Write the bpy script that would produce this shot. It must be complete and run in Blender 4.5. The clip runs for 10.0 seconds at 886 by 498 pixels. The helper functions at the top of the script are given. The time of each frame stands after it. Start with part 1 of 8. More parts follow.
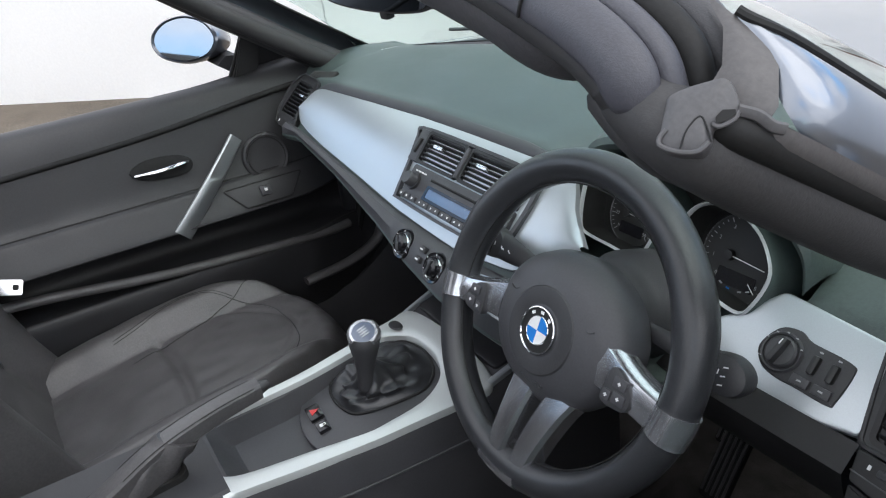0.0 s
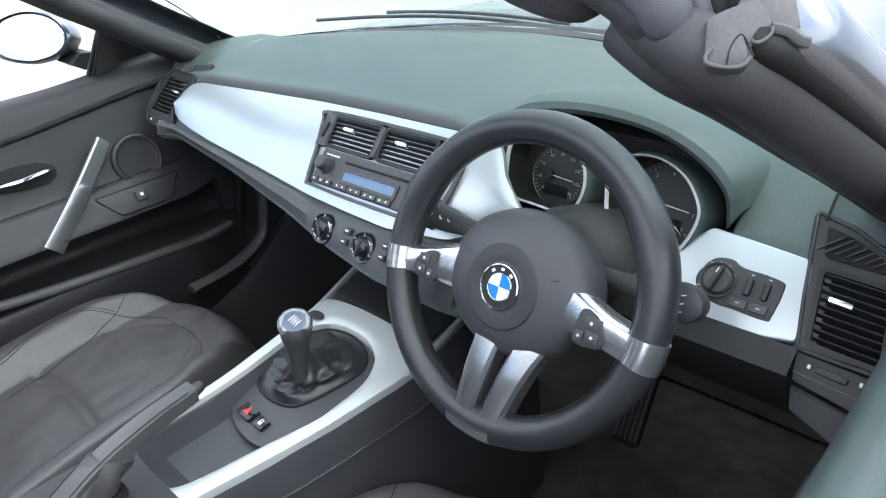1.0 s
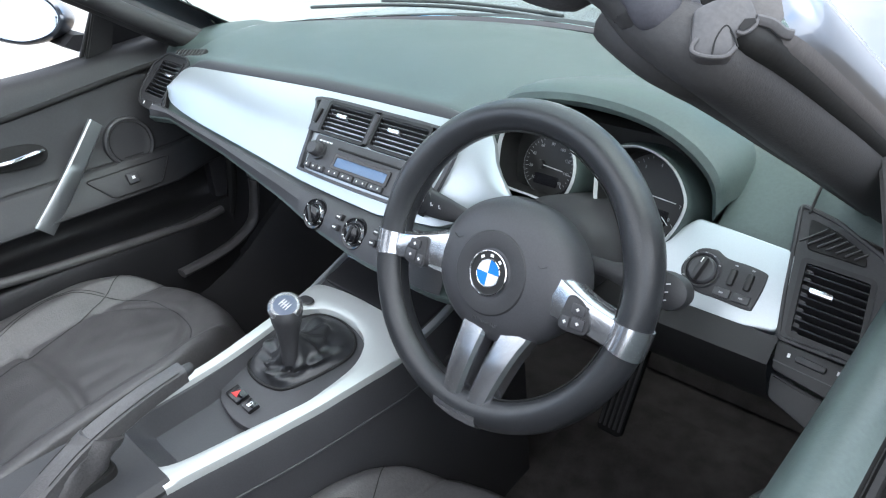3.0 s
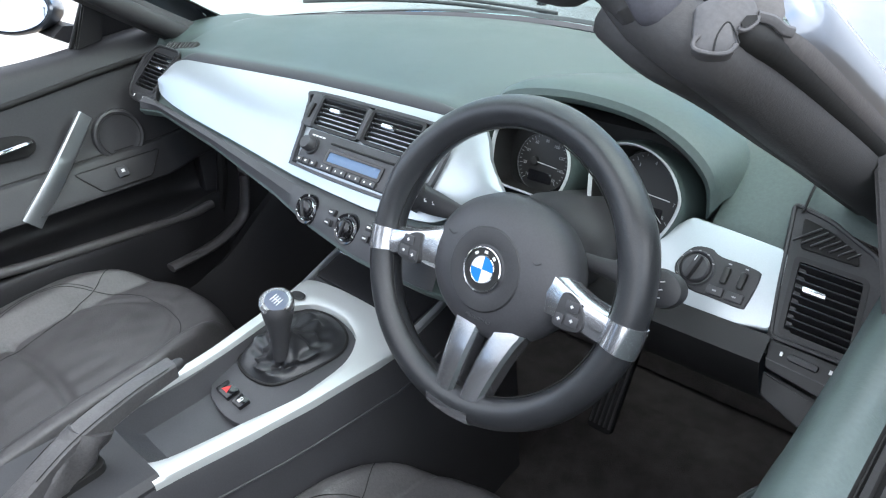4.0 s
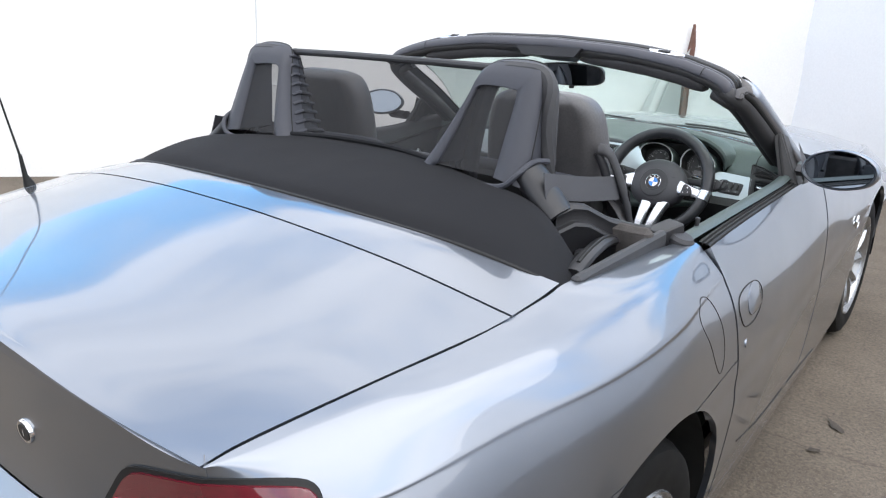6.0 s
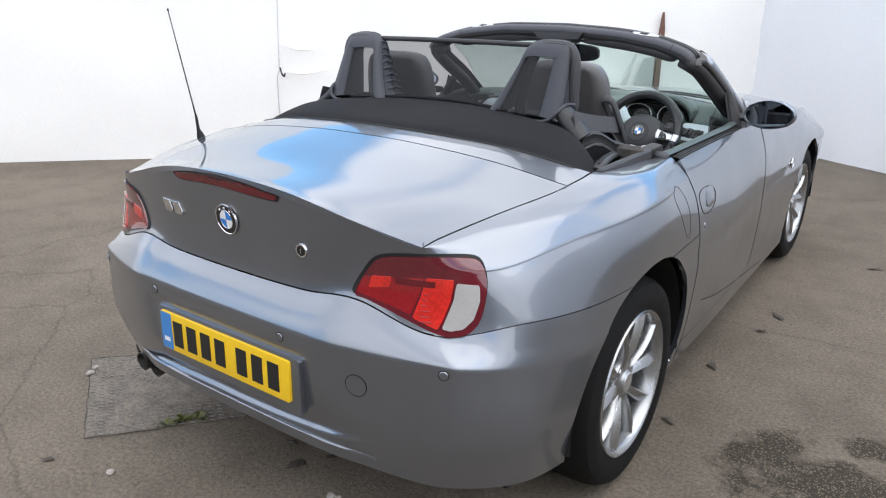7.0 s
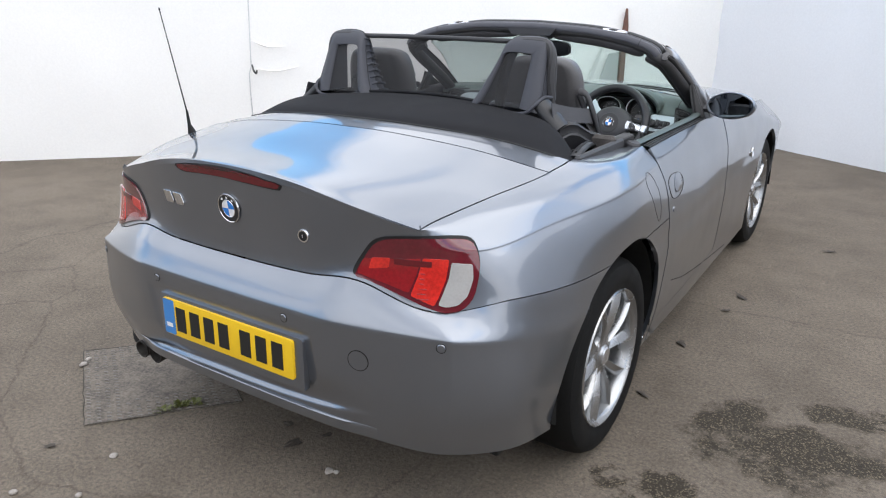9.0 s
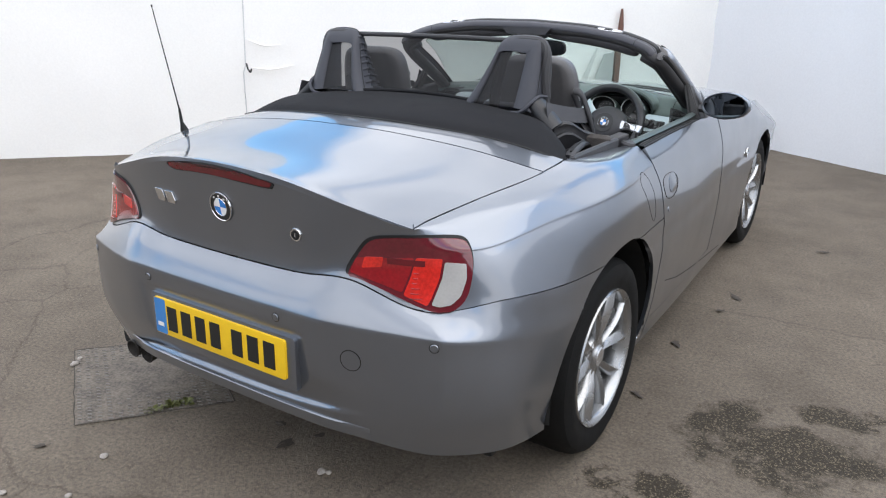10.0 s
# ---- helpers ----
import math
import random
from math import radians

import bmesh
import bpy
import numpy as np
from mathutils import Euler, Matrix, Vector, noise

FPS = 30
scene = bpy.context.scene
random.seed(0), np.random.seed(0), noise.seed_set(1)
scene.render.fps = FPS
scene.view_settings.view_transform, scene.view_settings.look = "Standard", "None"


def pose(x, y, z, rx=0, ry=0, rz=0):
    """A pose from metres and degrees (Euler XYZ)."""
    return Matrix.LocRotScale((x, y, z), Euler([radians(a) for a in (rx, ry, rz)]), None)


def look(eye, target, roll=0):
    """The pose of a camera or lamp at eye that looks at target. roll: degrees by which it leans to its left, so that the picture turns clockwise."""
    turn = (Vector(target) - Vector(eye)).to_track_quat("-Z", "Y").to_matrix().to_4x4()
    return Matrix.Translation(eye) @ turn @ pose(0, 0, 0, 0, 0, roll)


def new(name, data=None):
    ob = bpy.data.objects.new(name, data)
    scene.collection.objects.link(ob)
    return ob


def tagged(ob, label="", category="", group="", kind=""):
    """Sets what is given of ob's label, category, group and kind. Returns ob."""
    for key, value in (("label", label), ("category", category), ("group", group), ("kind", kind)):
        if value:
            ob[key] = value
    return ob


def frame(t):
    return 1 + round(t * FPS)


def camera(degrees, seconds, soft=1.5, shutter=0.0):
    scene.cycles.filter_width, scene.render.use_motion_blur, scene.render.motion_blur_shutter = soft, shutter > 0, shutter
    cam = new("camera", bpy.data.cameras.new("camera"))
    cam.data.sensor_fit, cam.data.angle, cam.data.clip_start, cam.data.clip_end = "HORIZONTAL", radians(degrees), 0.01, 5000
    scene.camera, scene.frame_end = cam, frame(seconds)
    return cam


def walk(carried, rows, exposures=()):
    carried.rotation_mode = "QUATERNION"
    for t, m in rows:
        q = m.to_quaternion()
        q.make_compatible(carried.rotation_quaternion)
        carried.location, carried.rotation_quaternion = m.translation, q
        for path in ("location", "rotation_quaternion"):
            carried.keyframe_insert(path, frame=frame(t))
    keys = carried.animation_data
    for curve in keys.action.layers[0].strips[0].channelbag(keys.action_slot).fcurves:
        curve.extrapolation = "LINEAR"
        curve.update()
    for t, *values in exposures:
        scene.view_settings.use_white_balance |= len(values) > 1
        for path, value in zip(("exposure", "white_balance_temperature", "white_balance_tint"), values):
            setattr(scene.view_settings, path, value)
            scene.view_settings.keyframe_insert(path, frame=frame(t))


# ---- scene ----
from mathutils.bvhtree import BVHTree
cam = camera(62.6, 10.0, soft=1.15)
PATH = [
    (0, (0.805, 0.689, 1.275), (-0.724, 1.574, 0.336), -6.8),
    (0.5, (0.76, 0.597, 1.264), (-0.571, 1.755, 0.323), -6.5),
    (1, (0.746, 0.578, 1.258), (-0.498, 1.807, 0.288), -5.4),
    (1.5, (0.747, 0.57, 1.257), (-0.477, 1.811, 0.276), -4.9),
    (2, (0.754, 0.568, 1.258), (-0.466, 1.808, 0.272), -4.6),
    (2.5, (0.756, 0.569, 1.258), (-0.465, 1.807, 0.269), -4.1),
    (4, (0.749, 0.567, 1.255), (-0.445, 1.823, 0.256), -3.0),
    (4.5, (0.778, 0.429, 1.287), (-0.368, 1.771, 0.348), -1.6),
    (4.8, (0.849, 0.219, 1.319), (-0.316, 1.658, 0.563), -0.4),
    (5, (0.919, 0.035, 1.343), (-0.268, 1.505, 0.687), 0.9),
    (5.2, (0.962, -0.175, 1.334), (-0.225, 1.316, 0.727), 2.0),
    (5.5, (1.027, -0.51, 1.359), (-0.165, 0.982, 0.767), 2.1),
    (5.8, (1.134, -0.841, 1.349), (-0.06, 0.65, 0.757), 1.4),
    (6, (1.197, -1.057, 1.356), (0.019, 0.432, 0.727), 1.3),
    (6.2, (1.256, -1.262, 1.35), (0.088, 0.228, 0.705), 1.3),
    (7.3, (1.506, -1.937, 1.384), (0.406, -0.399, 0.735), -0.3),
    (7.5, (1.506, -1.957, 1.387), (0.417, -0.411, 0.736), -0.6),
    (8, (1.507, -1.975, 1.38), (0.434, -0.418, 0.73), -0.3),
    (8.5, (1.503, -1.983, 1.381), (0.447, -0.417, 0.726), -0.0),
    (9, (1.5, -1.988, 1.382), (0.455, -0.414, 0.725), 0.2),
    (9.5, (1.5, -1.983, 1.381), (0.461, -0.406, 0.723), 0.4),
    (10, (1.497, -1.977, 1.377), (0.464, -0.396, 0.72), 0.5),
]
walk(cam, [(t, look(eye, target, roll)) for t, eye, target, roll in PATH],
     exposures=[(0, 1.05, 6500, 10), (0.5, 1.4, 6400, 9), (1, 1.75, 6250, 8), (4, 1.85, 6250, 8), (4.5, 1.95, 6350, 9), (5.0, 1.95, 6500, 10), (5.5, 1.6, 6500, 10),
                (6.2, 1.15, 6500, 10), (7.3, 1.02, 6500, 10), (10, 0.96, 6500, 10)])


# ---- world and light ----
world = bpy.data.worlds.new("sky")
scene.world = world
world.use_nodes = True
wn = world.node_tree
wn.nodes.clear()
sky = wn.nodes.new("ShaderNodeTexSky")
sky.sky_type, sky.sun_disc = "NISHITA", False
sky.sun_elevation, sky.sun_rotation = radians(57), radians(86)
sky.air_density, sky.dust_density, sky.ozone_density = 1.0, 0.0, 2.0
wcoord = wn.nodes.new("ShaderNodeTexCoord")
wmap = wn.nodes.new("ShaderNodeMapping")
wmap.inputs["Rotation"].default_value = (0, 0, radians(300))
wmap.inputs["Scale"].default_value = (1.0, 1.0, 2.2)
cloud = wn.nodes.new("ShaderNodeTexNoise")
cloud.inputs["Scale"].default_value, cloud.inputs["Detail"].default_value, cloud.inputs["Roughness"].default_value = 1.25, 7, 0.52
ramp = wn.nodes.new("ShaderNodeValToRGB")
ramp.color_ramp.elements[0].position, ramp.color_ramp.elements[1].position = 0.34, 0.46
# a blue gap in the cloud over the left wall
gmap = wn.nodes.new("ShaderNodeMapping")
gmap.inputs["Scale"].default_value = (1.0, 1.0, 2.0)
gdist = wn.nodes.new("ShaderNodeVectorMath")
gdist.operation = "DISTANCE"
gdist.inputs[1].default_value = (-0.790, 0.545, 0.57)
gap = wn.nodes.new("ShaderNodeMapRange")
gap.inputs["From Min"].default_value, gap.inputs["From Max"].default_value = 0.20, 0.42
gap.inputs["To Min"].default_value, gap.inputs["To Max"].default_value = 0.34, 0.0
less = wn.nodes.new("ShaderNodeMath")
less.operation = "SUBTRACT"
shade = wn.nodes.new("ShaderNodeTexNoise")
shade.inputs["Scale"].default_value, shade.inputs["Detail"].default_value = 2.6, 5
tone = wn.nodes.new("ShaderNodeValToRGB")
tone.color_ramp.elements[0].position, tone.color_ramp.elements[1].position = 0.36, 0.64
tone.color_ramp.elements[0].color, tone.color_ramp.elements[1].color = (5.5, 5.8, 6.45, 1), (8.2, 8.35, 8.75, 1)
cmix = wn.nodes.new("ShaderNodeMix")
cmix.data_type = "RGBA"
wback = wn.nodes.new("ShaderNodeBackground")
wback.inputs["Strength"].default_value = 0.13
wout = wn.nodes.new("ShaderNodeOutputWorld")
wn.links.new(wcoord.outputs["Generated"], wmap.inputs["Vector"])
wn.links.new(wmap.outputs["Vector"], cloud.inputs["Vector"])
wn.links.new(wcoord.outputs["Generated"], gmap.inputs["Vector"])
wn.links.new(gmap.outputs["Vector"], gdist.inputs[0])
wn.links.new(gdist.outputs["Value"], gap.inputs["Value"])
wn.links.new(cloud.outputs["Fac"], less.inputs[0])
wn.links.new(gap.outputs["Result"], less.inputs[1])
wn.links.new(less.outputs[0], ramp.inputs["Fac"])
wn.links.new(wmap.outputs["Vector"], shade.inputs["Vector"])
wn.links.new(shade.outputs["Fac"], tone.inputs["Fac"])
wn.links.new(tone.outputs["Color"], cmix.inputs["B"])
wn.links.new(ramp.outputs["Color"], cmix.inputs["Factor"])
deepen = wn.nodes.new("ShaderNodeHueSaturation")
deepen.inputs["Hue"].default_value, deepen.inputs["Saturation"].default_value, deepen.inputs["Value"].default_value = 0.49, 1.3, 1.6
wn.links.new(sky.outputs["Color"], deepen.inputs["Color"])
wn.links.new(deepen.outputs["Color"], cmix.inputs["A"])
wn.links.new(cmix.outputs["Result"], wback.inputs["Color"])
wn.links.new(wback.outputs["Background"], wout.inputs["Surface"])

sun = new("sun", bpy.data.lights.new("sun", "SUN"))
sun.data.energy, sun.data.angle, sun.data.color = 0.7, radians(65), (1.0, 0.96, 0.9)
sun.matrix_world = look((6.5, 0.45, 10), (0, 0, 0))

# ---- materials ----
def mat(name, color, rough=0.5, metal=0.0, var=0.12, scale=30.0, fine=400.0, bump=0.0, bscale=600.0, coat=0.0, spec=0.5, dist=0.0006, rvar=0.1):
    """A principled material with colour and roughness that vary at two scales and a fine relief."""
    m = bpy.data.materials.new(name)
    m.use_nodes = True
    nt = m.node_tree
    b = nt.nodes["Principled BSDF"]
    tc = nt.nodes.new("ShaderNodeTexCoord")
    n1 = nt.nodes.new("ShaderNodeTexNoise")
    n1.inputs["Scale"].default_value, n1.inputs["Detail"].default_value = scale, 4
    n2 = nt.nodes.new("ShaderNodeTexNoise")
    n2.inputs["Scale"].default_value, n2.inputs["Detail"].default_value = fine, 2
    add = nt.nodes.new("ShaderNodeMath")
    add.operation = "ADD"
    mr = nt.nodes.new("ShaderNodeMapRange")
    mr.inputs["From Min"].default_value, mr.inputs["From Max"].default_value = 0.7, 1.3
    mr.inputs["To Min"].default_value, mr.inputs["To Max"].default_value = 1 - var, 1 + var
    mul = nt.nodes.new("ShaderNodeMix")
    mul.data_type, mul.blend_type = "RGBA", "MULTIPLY"
    mul.inputs["Factor"].default_value = 1.0
    mul.inputs["A"].default_value = (*color, 1)
    for n in (n1, n2):
        nt.links.new(tc.outputs["Object"], n.inputs["Vector"])
    nt.links.new(n1.outputs["Fac"], add.inputs[0])
    nt.links.new(n2.outputs["Fac"], add.inputs[1])
    nt.links.new(add.outputs[0], mr.inputs["Value"])
    nt.links.new(mr.outputs["Result"], mul.inputs["B"])
    nt.links.new(mul.outputs["Result"], b.inputs["Base Color"])
    rr = nt.nodes.new("ShaderNodeMapRange")
    rr.inputs["From Min"].default_value, rr.inputs["From Max"].default_value = 0.3, 0.7
    rr.inputs["To Min"].default_value, rr.inputs["To Max"].default_value = max(rough * (1 - rvar), 0.02), min(rough * (1 + rvar), 1)
    nt.links.new(n1.outputs["Fac"], rr.inputs["Value"])
    nt.links.new(rr.outputs["Result"], b.inputs["Roughness"])
    b.inputs["Metallic"].default_value = metal
    b.inputs["Coat Weight"].default_value = coat
    b.inputs["Coat Roughness"].default_value = 0.03
    b.inputs["Specular IOR Level"].default_value = spec
    if bump:
        n3 = nt.nodes.new("ShaderNodeTexNoise")
        n3.inputs["Scale"].default_value, n3.inputs["Detail"].default_value = bscale, 3
        bp = nt.nodes.new("ShaderNodeBump")
        bp.inputs["Strength"].default_value, bp.inputs["Distance"].default_value = bump, dist
        nt.links.new(tc.outputs["Object"], n3.inputs["Vector"])
        nt.links.new(n3.outputs["Fac"], bp.inputs["Height"])
        nt.links.new(bp.outputs["Normal"], b.inputs["Normal"])
    return m


def glass(name, color, ior=1.45, rough=0.0, alpha=1.0):
    m = bpy.data.materials.new(name)
    m.use_nodes = True
    nt = m.node_tree
    b = nt.nodes["Principled BSDF"]
    b.inputs["Base Color"].default_value = (*color, 1)
    b.inputs["Roughness"].default_value = rough
    b.inputs["IOR"].default_value = ior
    b.inputs["Transmission Weight"].default_value = 1.0
    b.inputs["Alpha"].default_value = alpha
    return m


PAINT = mat("silver_grey_metallic_paint", (0.182, 0.202, 0.236), 0.33, 0.87, 0.05, 6, 2500, coat=1.0)
PAINT.node_tree.nodes["Principled BSDF"].inputs["Coat IOR"].default_value = 1.75
PLASTIC = mat("black_textured_plastic", (0.032, 0.032, 0.035), 0.55, 0, 0.15, 20, 500, 0.25, 900)
PILLARSKIN = mat("black_pillar_lining", (0.036, 0.035, 0.036), 0.6, 0, 0.2, 15, 400, 0.3, 700)
TRIM_BLACK = mat("charcoal_dash_plastic", (0.05, 0.05, 0.055), 0.5, 0, 0.12, 18, 500, 0.3, 1100)
DASH = mat("grained_dash_skin", (0.056, 0.077, 0.073), 0.46, 0, 0.12, 8, 300, 0.35, 700)
LEATHER = mat("black_leather", (0.074, 0.071, 0.073), 0.36, 0, 0.16, 14, 260, 0.45, 420, dist=0.001)
WHEEL_LEATHER = mat("black_wheel_leather", (0.026, 0.027, 0.030), 0.34, 0, 0.15, 30, 500, 0.35, 900)
ALU = mat("brushed_silver_trim", (0.47, 0.505, 0.53), 0.34, 0.6, 0.05, 5, 900, 0.08, 1500)
SILVER = mat("satin_silver_plastic", (0.68, 0.69, 0.72), 0.24, 0.9, 0.05, 20, 500)
CHROME = mat("chrome", (0.75, 0.76, 0.78), 0.1, 1.0, 0.03, 20, 300)
CARPET = mat("dark_grey_carpet", (0.100, 0.092, 0.088), 0.95, 0, 0.4, 25, 900, 1.0, 700, spec=0.1, dist=0.003)
FABRIC = mat("black_soft_top_cloth", (0.0145, 0.0148, 0.017), 0.9, 0, 0.18, 6, 900, 0.6, 1500, spec=0.2, dist=0.001)
BRACKET = mat("grey_bracket_plastic", (0.075, 0.073, 0.076), 0.5, 0, 0.15, 30, 400, 0.2, 500)
VISORSKIN = mat("grained_visor", (0.06, 0.058, 0.062), 0.6, 0, 0.2, 20, 300, 0.8, 420)
HEADSKIN = mat("charcoal_header_skin", (0.060, 0.060, 0.072), 0.5, 0, 0.14, 10, 500, 0.35, 900)
HOOPSKIN = mat("charcoal_hoop_cover", (0.040, 0.042, 0.053), 0.6, 0, 0.12, 12, 600, 0.35, 900)
WELLSKIN = mat("black_roof_well_plastic", (0.014, 0.014, 0.016), 0.45, 0, 0.2, 20, 400, 0.2, 700)
RUBBER = mat("black_rubber", (0.014, 0.014, 0.014), 0.6, 0, 0.2, 20, 300, 0.2, 400, spec=0.3)
TYRE = mat("tyre_rubber", (0.007, 0.007, 0.007), 0.7, 0, 0.3, 12, 200, 0.3, 250, spec=0.15)
ALLOY = mat("silver_alloy", (0.359, 0.363, 0.367), 0.26, 0.85, 0.08, 12, 300)
# near-black for hidden plastic, and for shade painted into hollows
DARK = mat("black_plastic_and_void_shade", (0.006, 0.006, 0.006), 0.8, 0, 0.2, 20, 200)
GLOSS = mat("gloss_black", (0.01, 0.01, 0.012), 0.12, 0, 0.1, 20, 200)
WHITEINK = mat("white_print", (0.75, 0.75, 0.75), 0.5, 0, 0.05)
BLUE = mat("badge_blue", (0.02, 0.2, 0.62), 0.25, 0, 0.05, coat=1)
WHITE = mat("badge_white", (0.8, 0.8, 0.8), 0.25, 0, 0.05, coat=1)
RED = mat("hazard_red", (0.55, 0.03, 0.03), 0.4, 0, 0.1)
LENS_DARK = mat("dark_red_brake_lens", (0.11, 0.006, 0.010), 0.15, 0, 0.15, 14, 120, coat=0.4)
LENS_RED = mat("red_lamp_lens", (0.11, 0.006, 0.013), 0.1, 0, 0.15, 14, 120, coat=1)
LENS_MID = mat("mid_red_lens", (0.24, 0.005, 0.009), 0.12, 0, 0.2, 18, 140, coat=1)
LENS_BRIGHT = mat("bright_red_reflector", (0.56, 0.016, 0.010), 0.18, 0, 0.25, 20, 150, coat=1)
LENS_CLEAR = mat("clear_indicator_lens", (0.66, 0.65, 0.64), 0.12, 0.5, 0.06, 25, 160, coat=1)
PLATE_YELLOW = mat("yellow_plate", (0.80, 0.50, 0.015), 0.4, 0, 0.05)
PLATE_BLUE = mat("blue_plate_band", (0.05, 0.22, 0.55), 0.4, 0, 0.05)
INK = mat("black_print", (0.012, 0.012, 0.012), 0.45, 0, 0.05)
DISPLAY = mat("blue_grey_display", (0.10, 0.16, 0.27), 0.25, 0, 0.06)
MIRRORGLASS = mat("mirror_glass", (0.34, 0.39, 0.45), 0.02, 1.0, 0.01)
SCREEN = glass("windscreen_glass", (0.83, 0.97, 0.93))
WALLDARK = mat("dark_unseen_wall", (0.16, 0.14, 0.12), 0.8, 0, 0.3, 2, 60, 0.3, 20, dist=0.01)
WALLPALE = mat("pale_grey_wall", (0.45, 0.45, 0.46), 0.8, 0, 0.15, 2, 60, 0.3, 20, dist=0.01)
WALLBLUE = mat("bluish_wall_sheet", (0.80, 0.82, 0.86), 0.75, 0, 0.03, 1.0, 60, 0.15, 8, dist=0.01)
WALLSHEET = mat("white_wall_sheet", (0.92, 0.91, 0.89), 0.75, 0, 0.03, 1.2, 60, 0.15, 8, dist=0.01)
BROWN = mat("brown_post", (0.15, 0.07, 0.05), 0.6, 0, 0.25, 20, 200, 0.3, 90)

# ---- building tools ----
def part(name, bm, material, parent, label="", smooth=True, sharp=35):
    """Links a bmesh as one mesh object under a thing or a part."""
    me = bpy.data.meshes.new(name)
    bmesh.ops.recalc_face_normals(bm, faces=bm.faces)
    if smooth:
        lim = radians(sharp)
        for f in bm.faces:
            f.smooth = True
        for e in bm.edges:
            e.smooth = not (len(e.link_faces) == 2 and e.calc_face_angle(0) > lim)
    bm.to_mesh(me)
    bm.free()
    me.materials.append(material)
    ob = new(name, me)
    if parent is not None:
        ob.parent = parent
    if label:
        ob["label"] = label
    return ob


def catmull(pts, n, closed=False):
    """A smooth curve through the points, n steps a span."""
    p = [np.array(q, float) for q in pts]
    k = len(p)
    if closed:
        get = lambda i: p[i % k]
        spans = k
    else:
        get = lambda i: p[i] if 0 <= i < k else (2 * p[0] - p[1] if i < 0 else 2 * p[-1] - p[-2])
        spans = k - 1
    out = []
    for i in range(spans):
        a, b, c, d = get(i - 1), get(i), get(i + 1), get(i + 2)
        for j in range(n):
            t = j / n
            out.append(0.5 * (2 * b + (c - a) * t + (2 * a - 5 * b + 4 * c - d) * t * t + (3 * b - a - 3 * c + d) * t**3))
    if not closed:
        out.append(p[-1])
    return out


def loft(rings, closed=True, caps=True):
    """A skin over rings of equal count."""
    bm = bmesh.new()
    vs = [[bm.verts.new(p) for p in r] for r in rings]
    n = len(rings[0])
    for a, b in zip(vs, vs[1:]):
        for i in range(n if closed else n - 1):
            j = (i + 1) % n
            bm.faces.new((a[i], a[j], b[j], b[i]))
    if caps and closed:
        bm.faces.new(vs[0][::-1])
        bm.faces.new(vs[-1])
    return bm


def tube(path, radius, seg=10, up=(0, 0, 1), flat=1.0, closed=False, caps=True):
    """A round bar along a path; radius a number or one for each point; flat squeezes it along up."""
    p = [Vector(q) for q in path]
    n = len(p)
    rings = []
    for i, q in enumerate(p):
        d = (p[(i + 1) % n] - p[i - 1]) if closed else (p[min(i + 1, n - 1)] - p[max(i - 1, 0)])
        d.normalize()
        u = Vector(up) - d * d.dot(Vector(up))
        if u.length < 1e-4:
            u = d.orthogonal()
        u.normalize()
        s = d.cross(u)
        r = radius[i] if isinstance(radius, (list, tuple)) else radius
        rings.append([q + s * r * math.cos(2 * math.pi * k / seg) + u * r * flat * math.sin(2 * math.pi * k / seg) for k in range(seg)])
    if closed:
        rings.append(rings[0])
        bm = loft(rings, True, False)
        bmesh.ops.remove_doubles(bm, verts=bm.verts, dist=1e-6)
        return bm
    return loft(rings, True, caps)


def box(size, bevel=0.004, seg=2, m=None):
    bm = bmesh.new()
    bmesh.ops.create_cube(bm, size=1.0)
    bmesh.ops.scale(bm, vec=size, verts=bm.verts)
    if bevel:
        bmesh.ops.bevel(bm, geom=bm.edges, offset=min(bevel, min(size) * 0.45), segments=seg, affect="EDGES", profile=0.6)
    if m is not None:
        bmesh.ops.transform(bm, matrix=m, verts=bm.verts)
    return bm


def lathe(profile, seg=32, m=None):
    """A turned body: profile of (radius, height) round z."""
    bm = bmesh.new()
    rows = []
    for r, z in profile:
        if r < 1e-6:
            rows.append([bm.verts.new((0, 0, z))])
        else:
            rows.append([bm.verts.new((r * math.cos(2 * math.pi * k / seg), r * math.sin(2 * math.pi * k / seg), z)) for k in range(seg)])
    for a, b in zip(rows, rows[1:]):
        for k in range(seg):
            j = (k + 1) % seg
            if len(a) == 1 and len(b) > 1:
                bm.faces.new((a[0], b[j], b[k]))
            elif len(b) == 1 and len(a) > 1:
                bm.faces.new((a[k], a[j], b[0]))
            elif len(a) > 1:
                bm.faces.new((a[k], a[j], b[j], b[k]))
    if m is not None:
        bmesh.ops.transform(bm, matrix=m, verts=bm.verts)
    return bm


def slab(outline, depth, m=None, bevel=0.0, seg=2):
    """An outline in its own xy plane, made solid towards -z and bevelled on its front edge."""
    bm = bmesh.new()
    top = [bm.verts.new((x, y, 0)) for x, y in outline]
    f = bm.faces.new(top)
    if f.normal.z < 0 or (f.normal_update() or f.normal.z < 0):
        f.normal_flip()
    res = bmesh.ops.extrude_face_region(bm, geom=[f])
    low = [v for v in res["geom"] if isinstance(v, bmesh.types.BMVert)]
    for v in low:
        v.co.z -= depth
    if bevel:
        es = [e for e in bm.edges if all(abs(v.co.z) < 1e-7 for v in e.verts)]
        bmesh.ops.bevel(bm, geom=es, offset=bevel, segments=seg, affect="EDGES", profile=0.6)
    if m is not None:
        bmesh.ops.transform(bm, matrix=m, verts=bm.verts)
    return bm


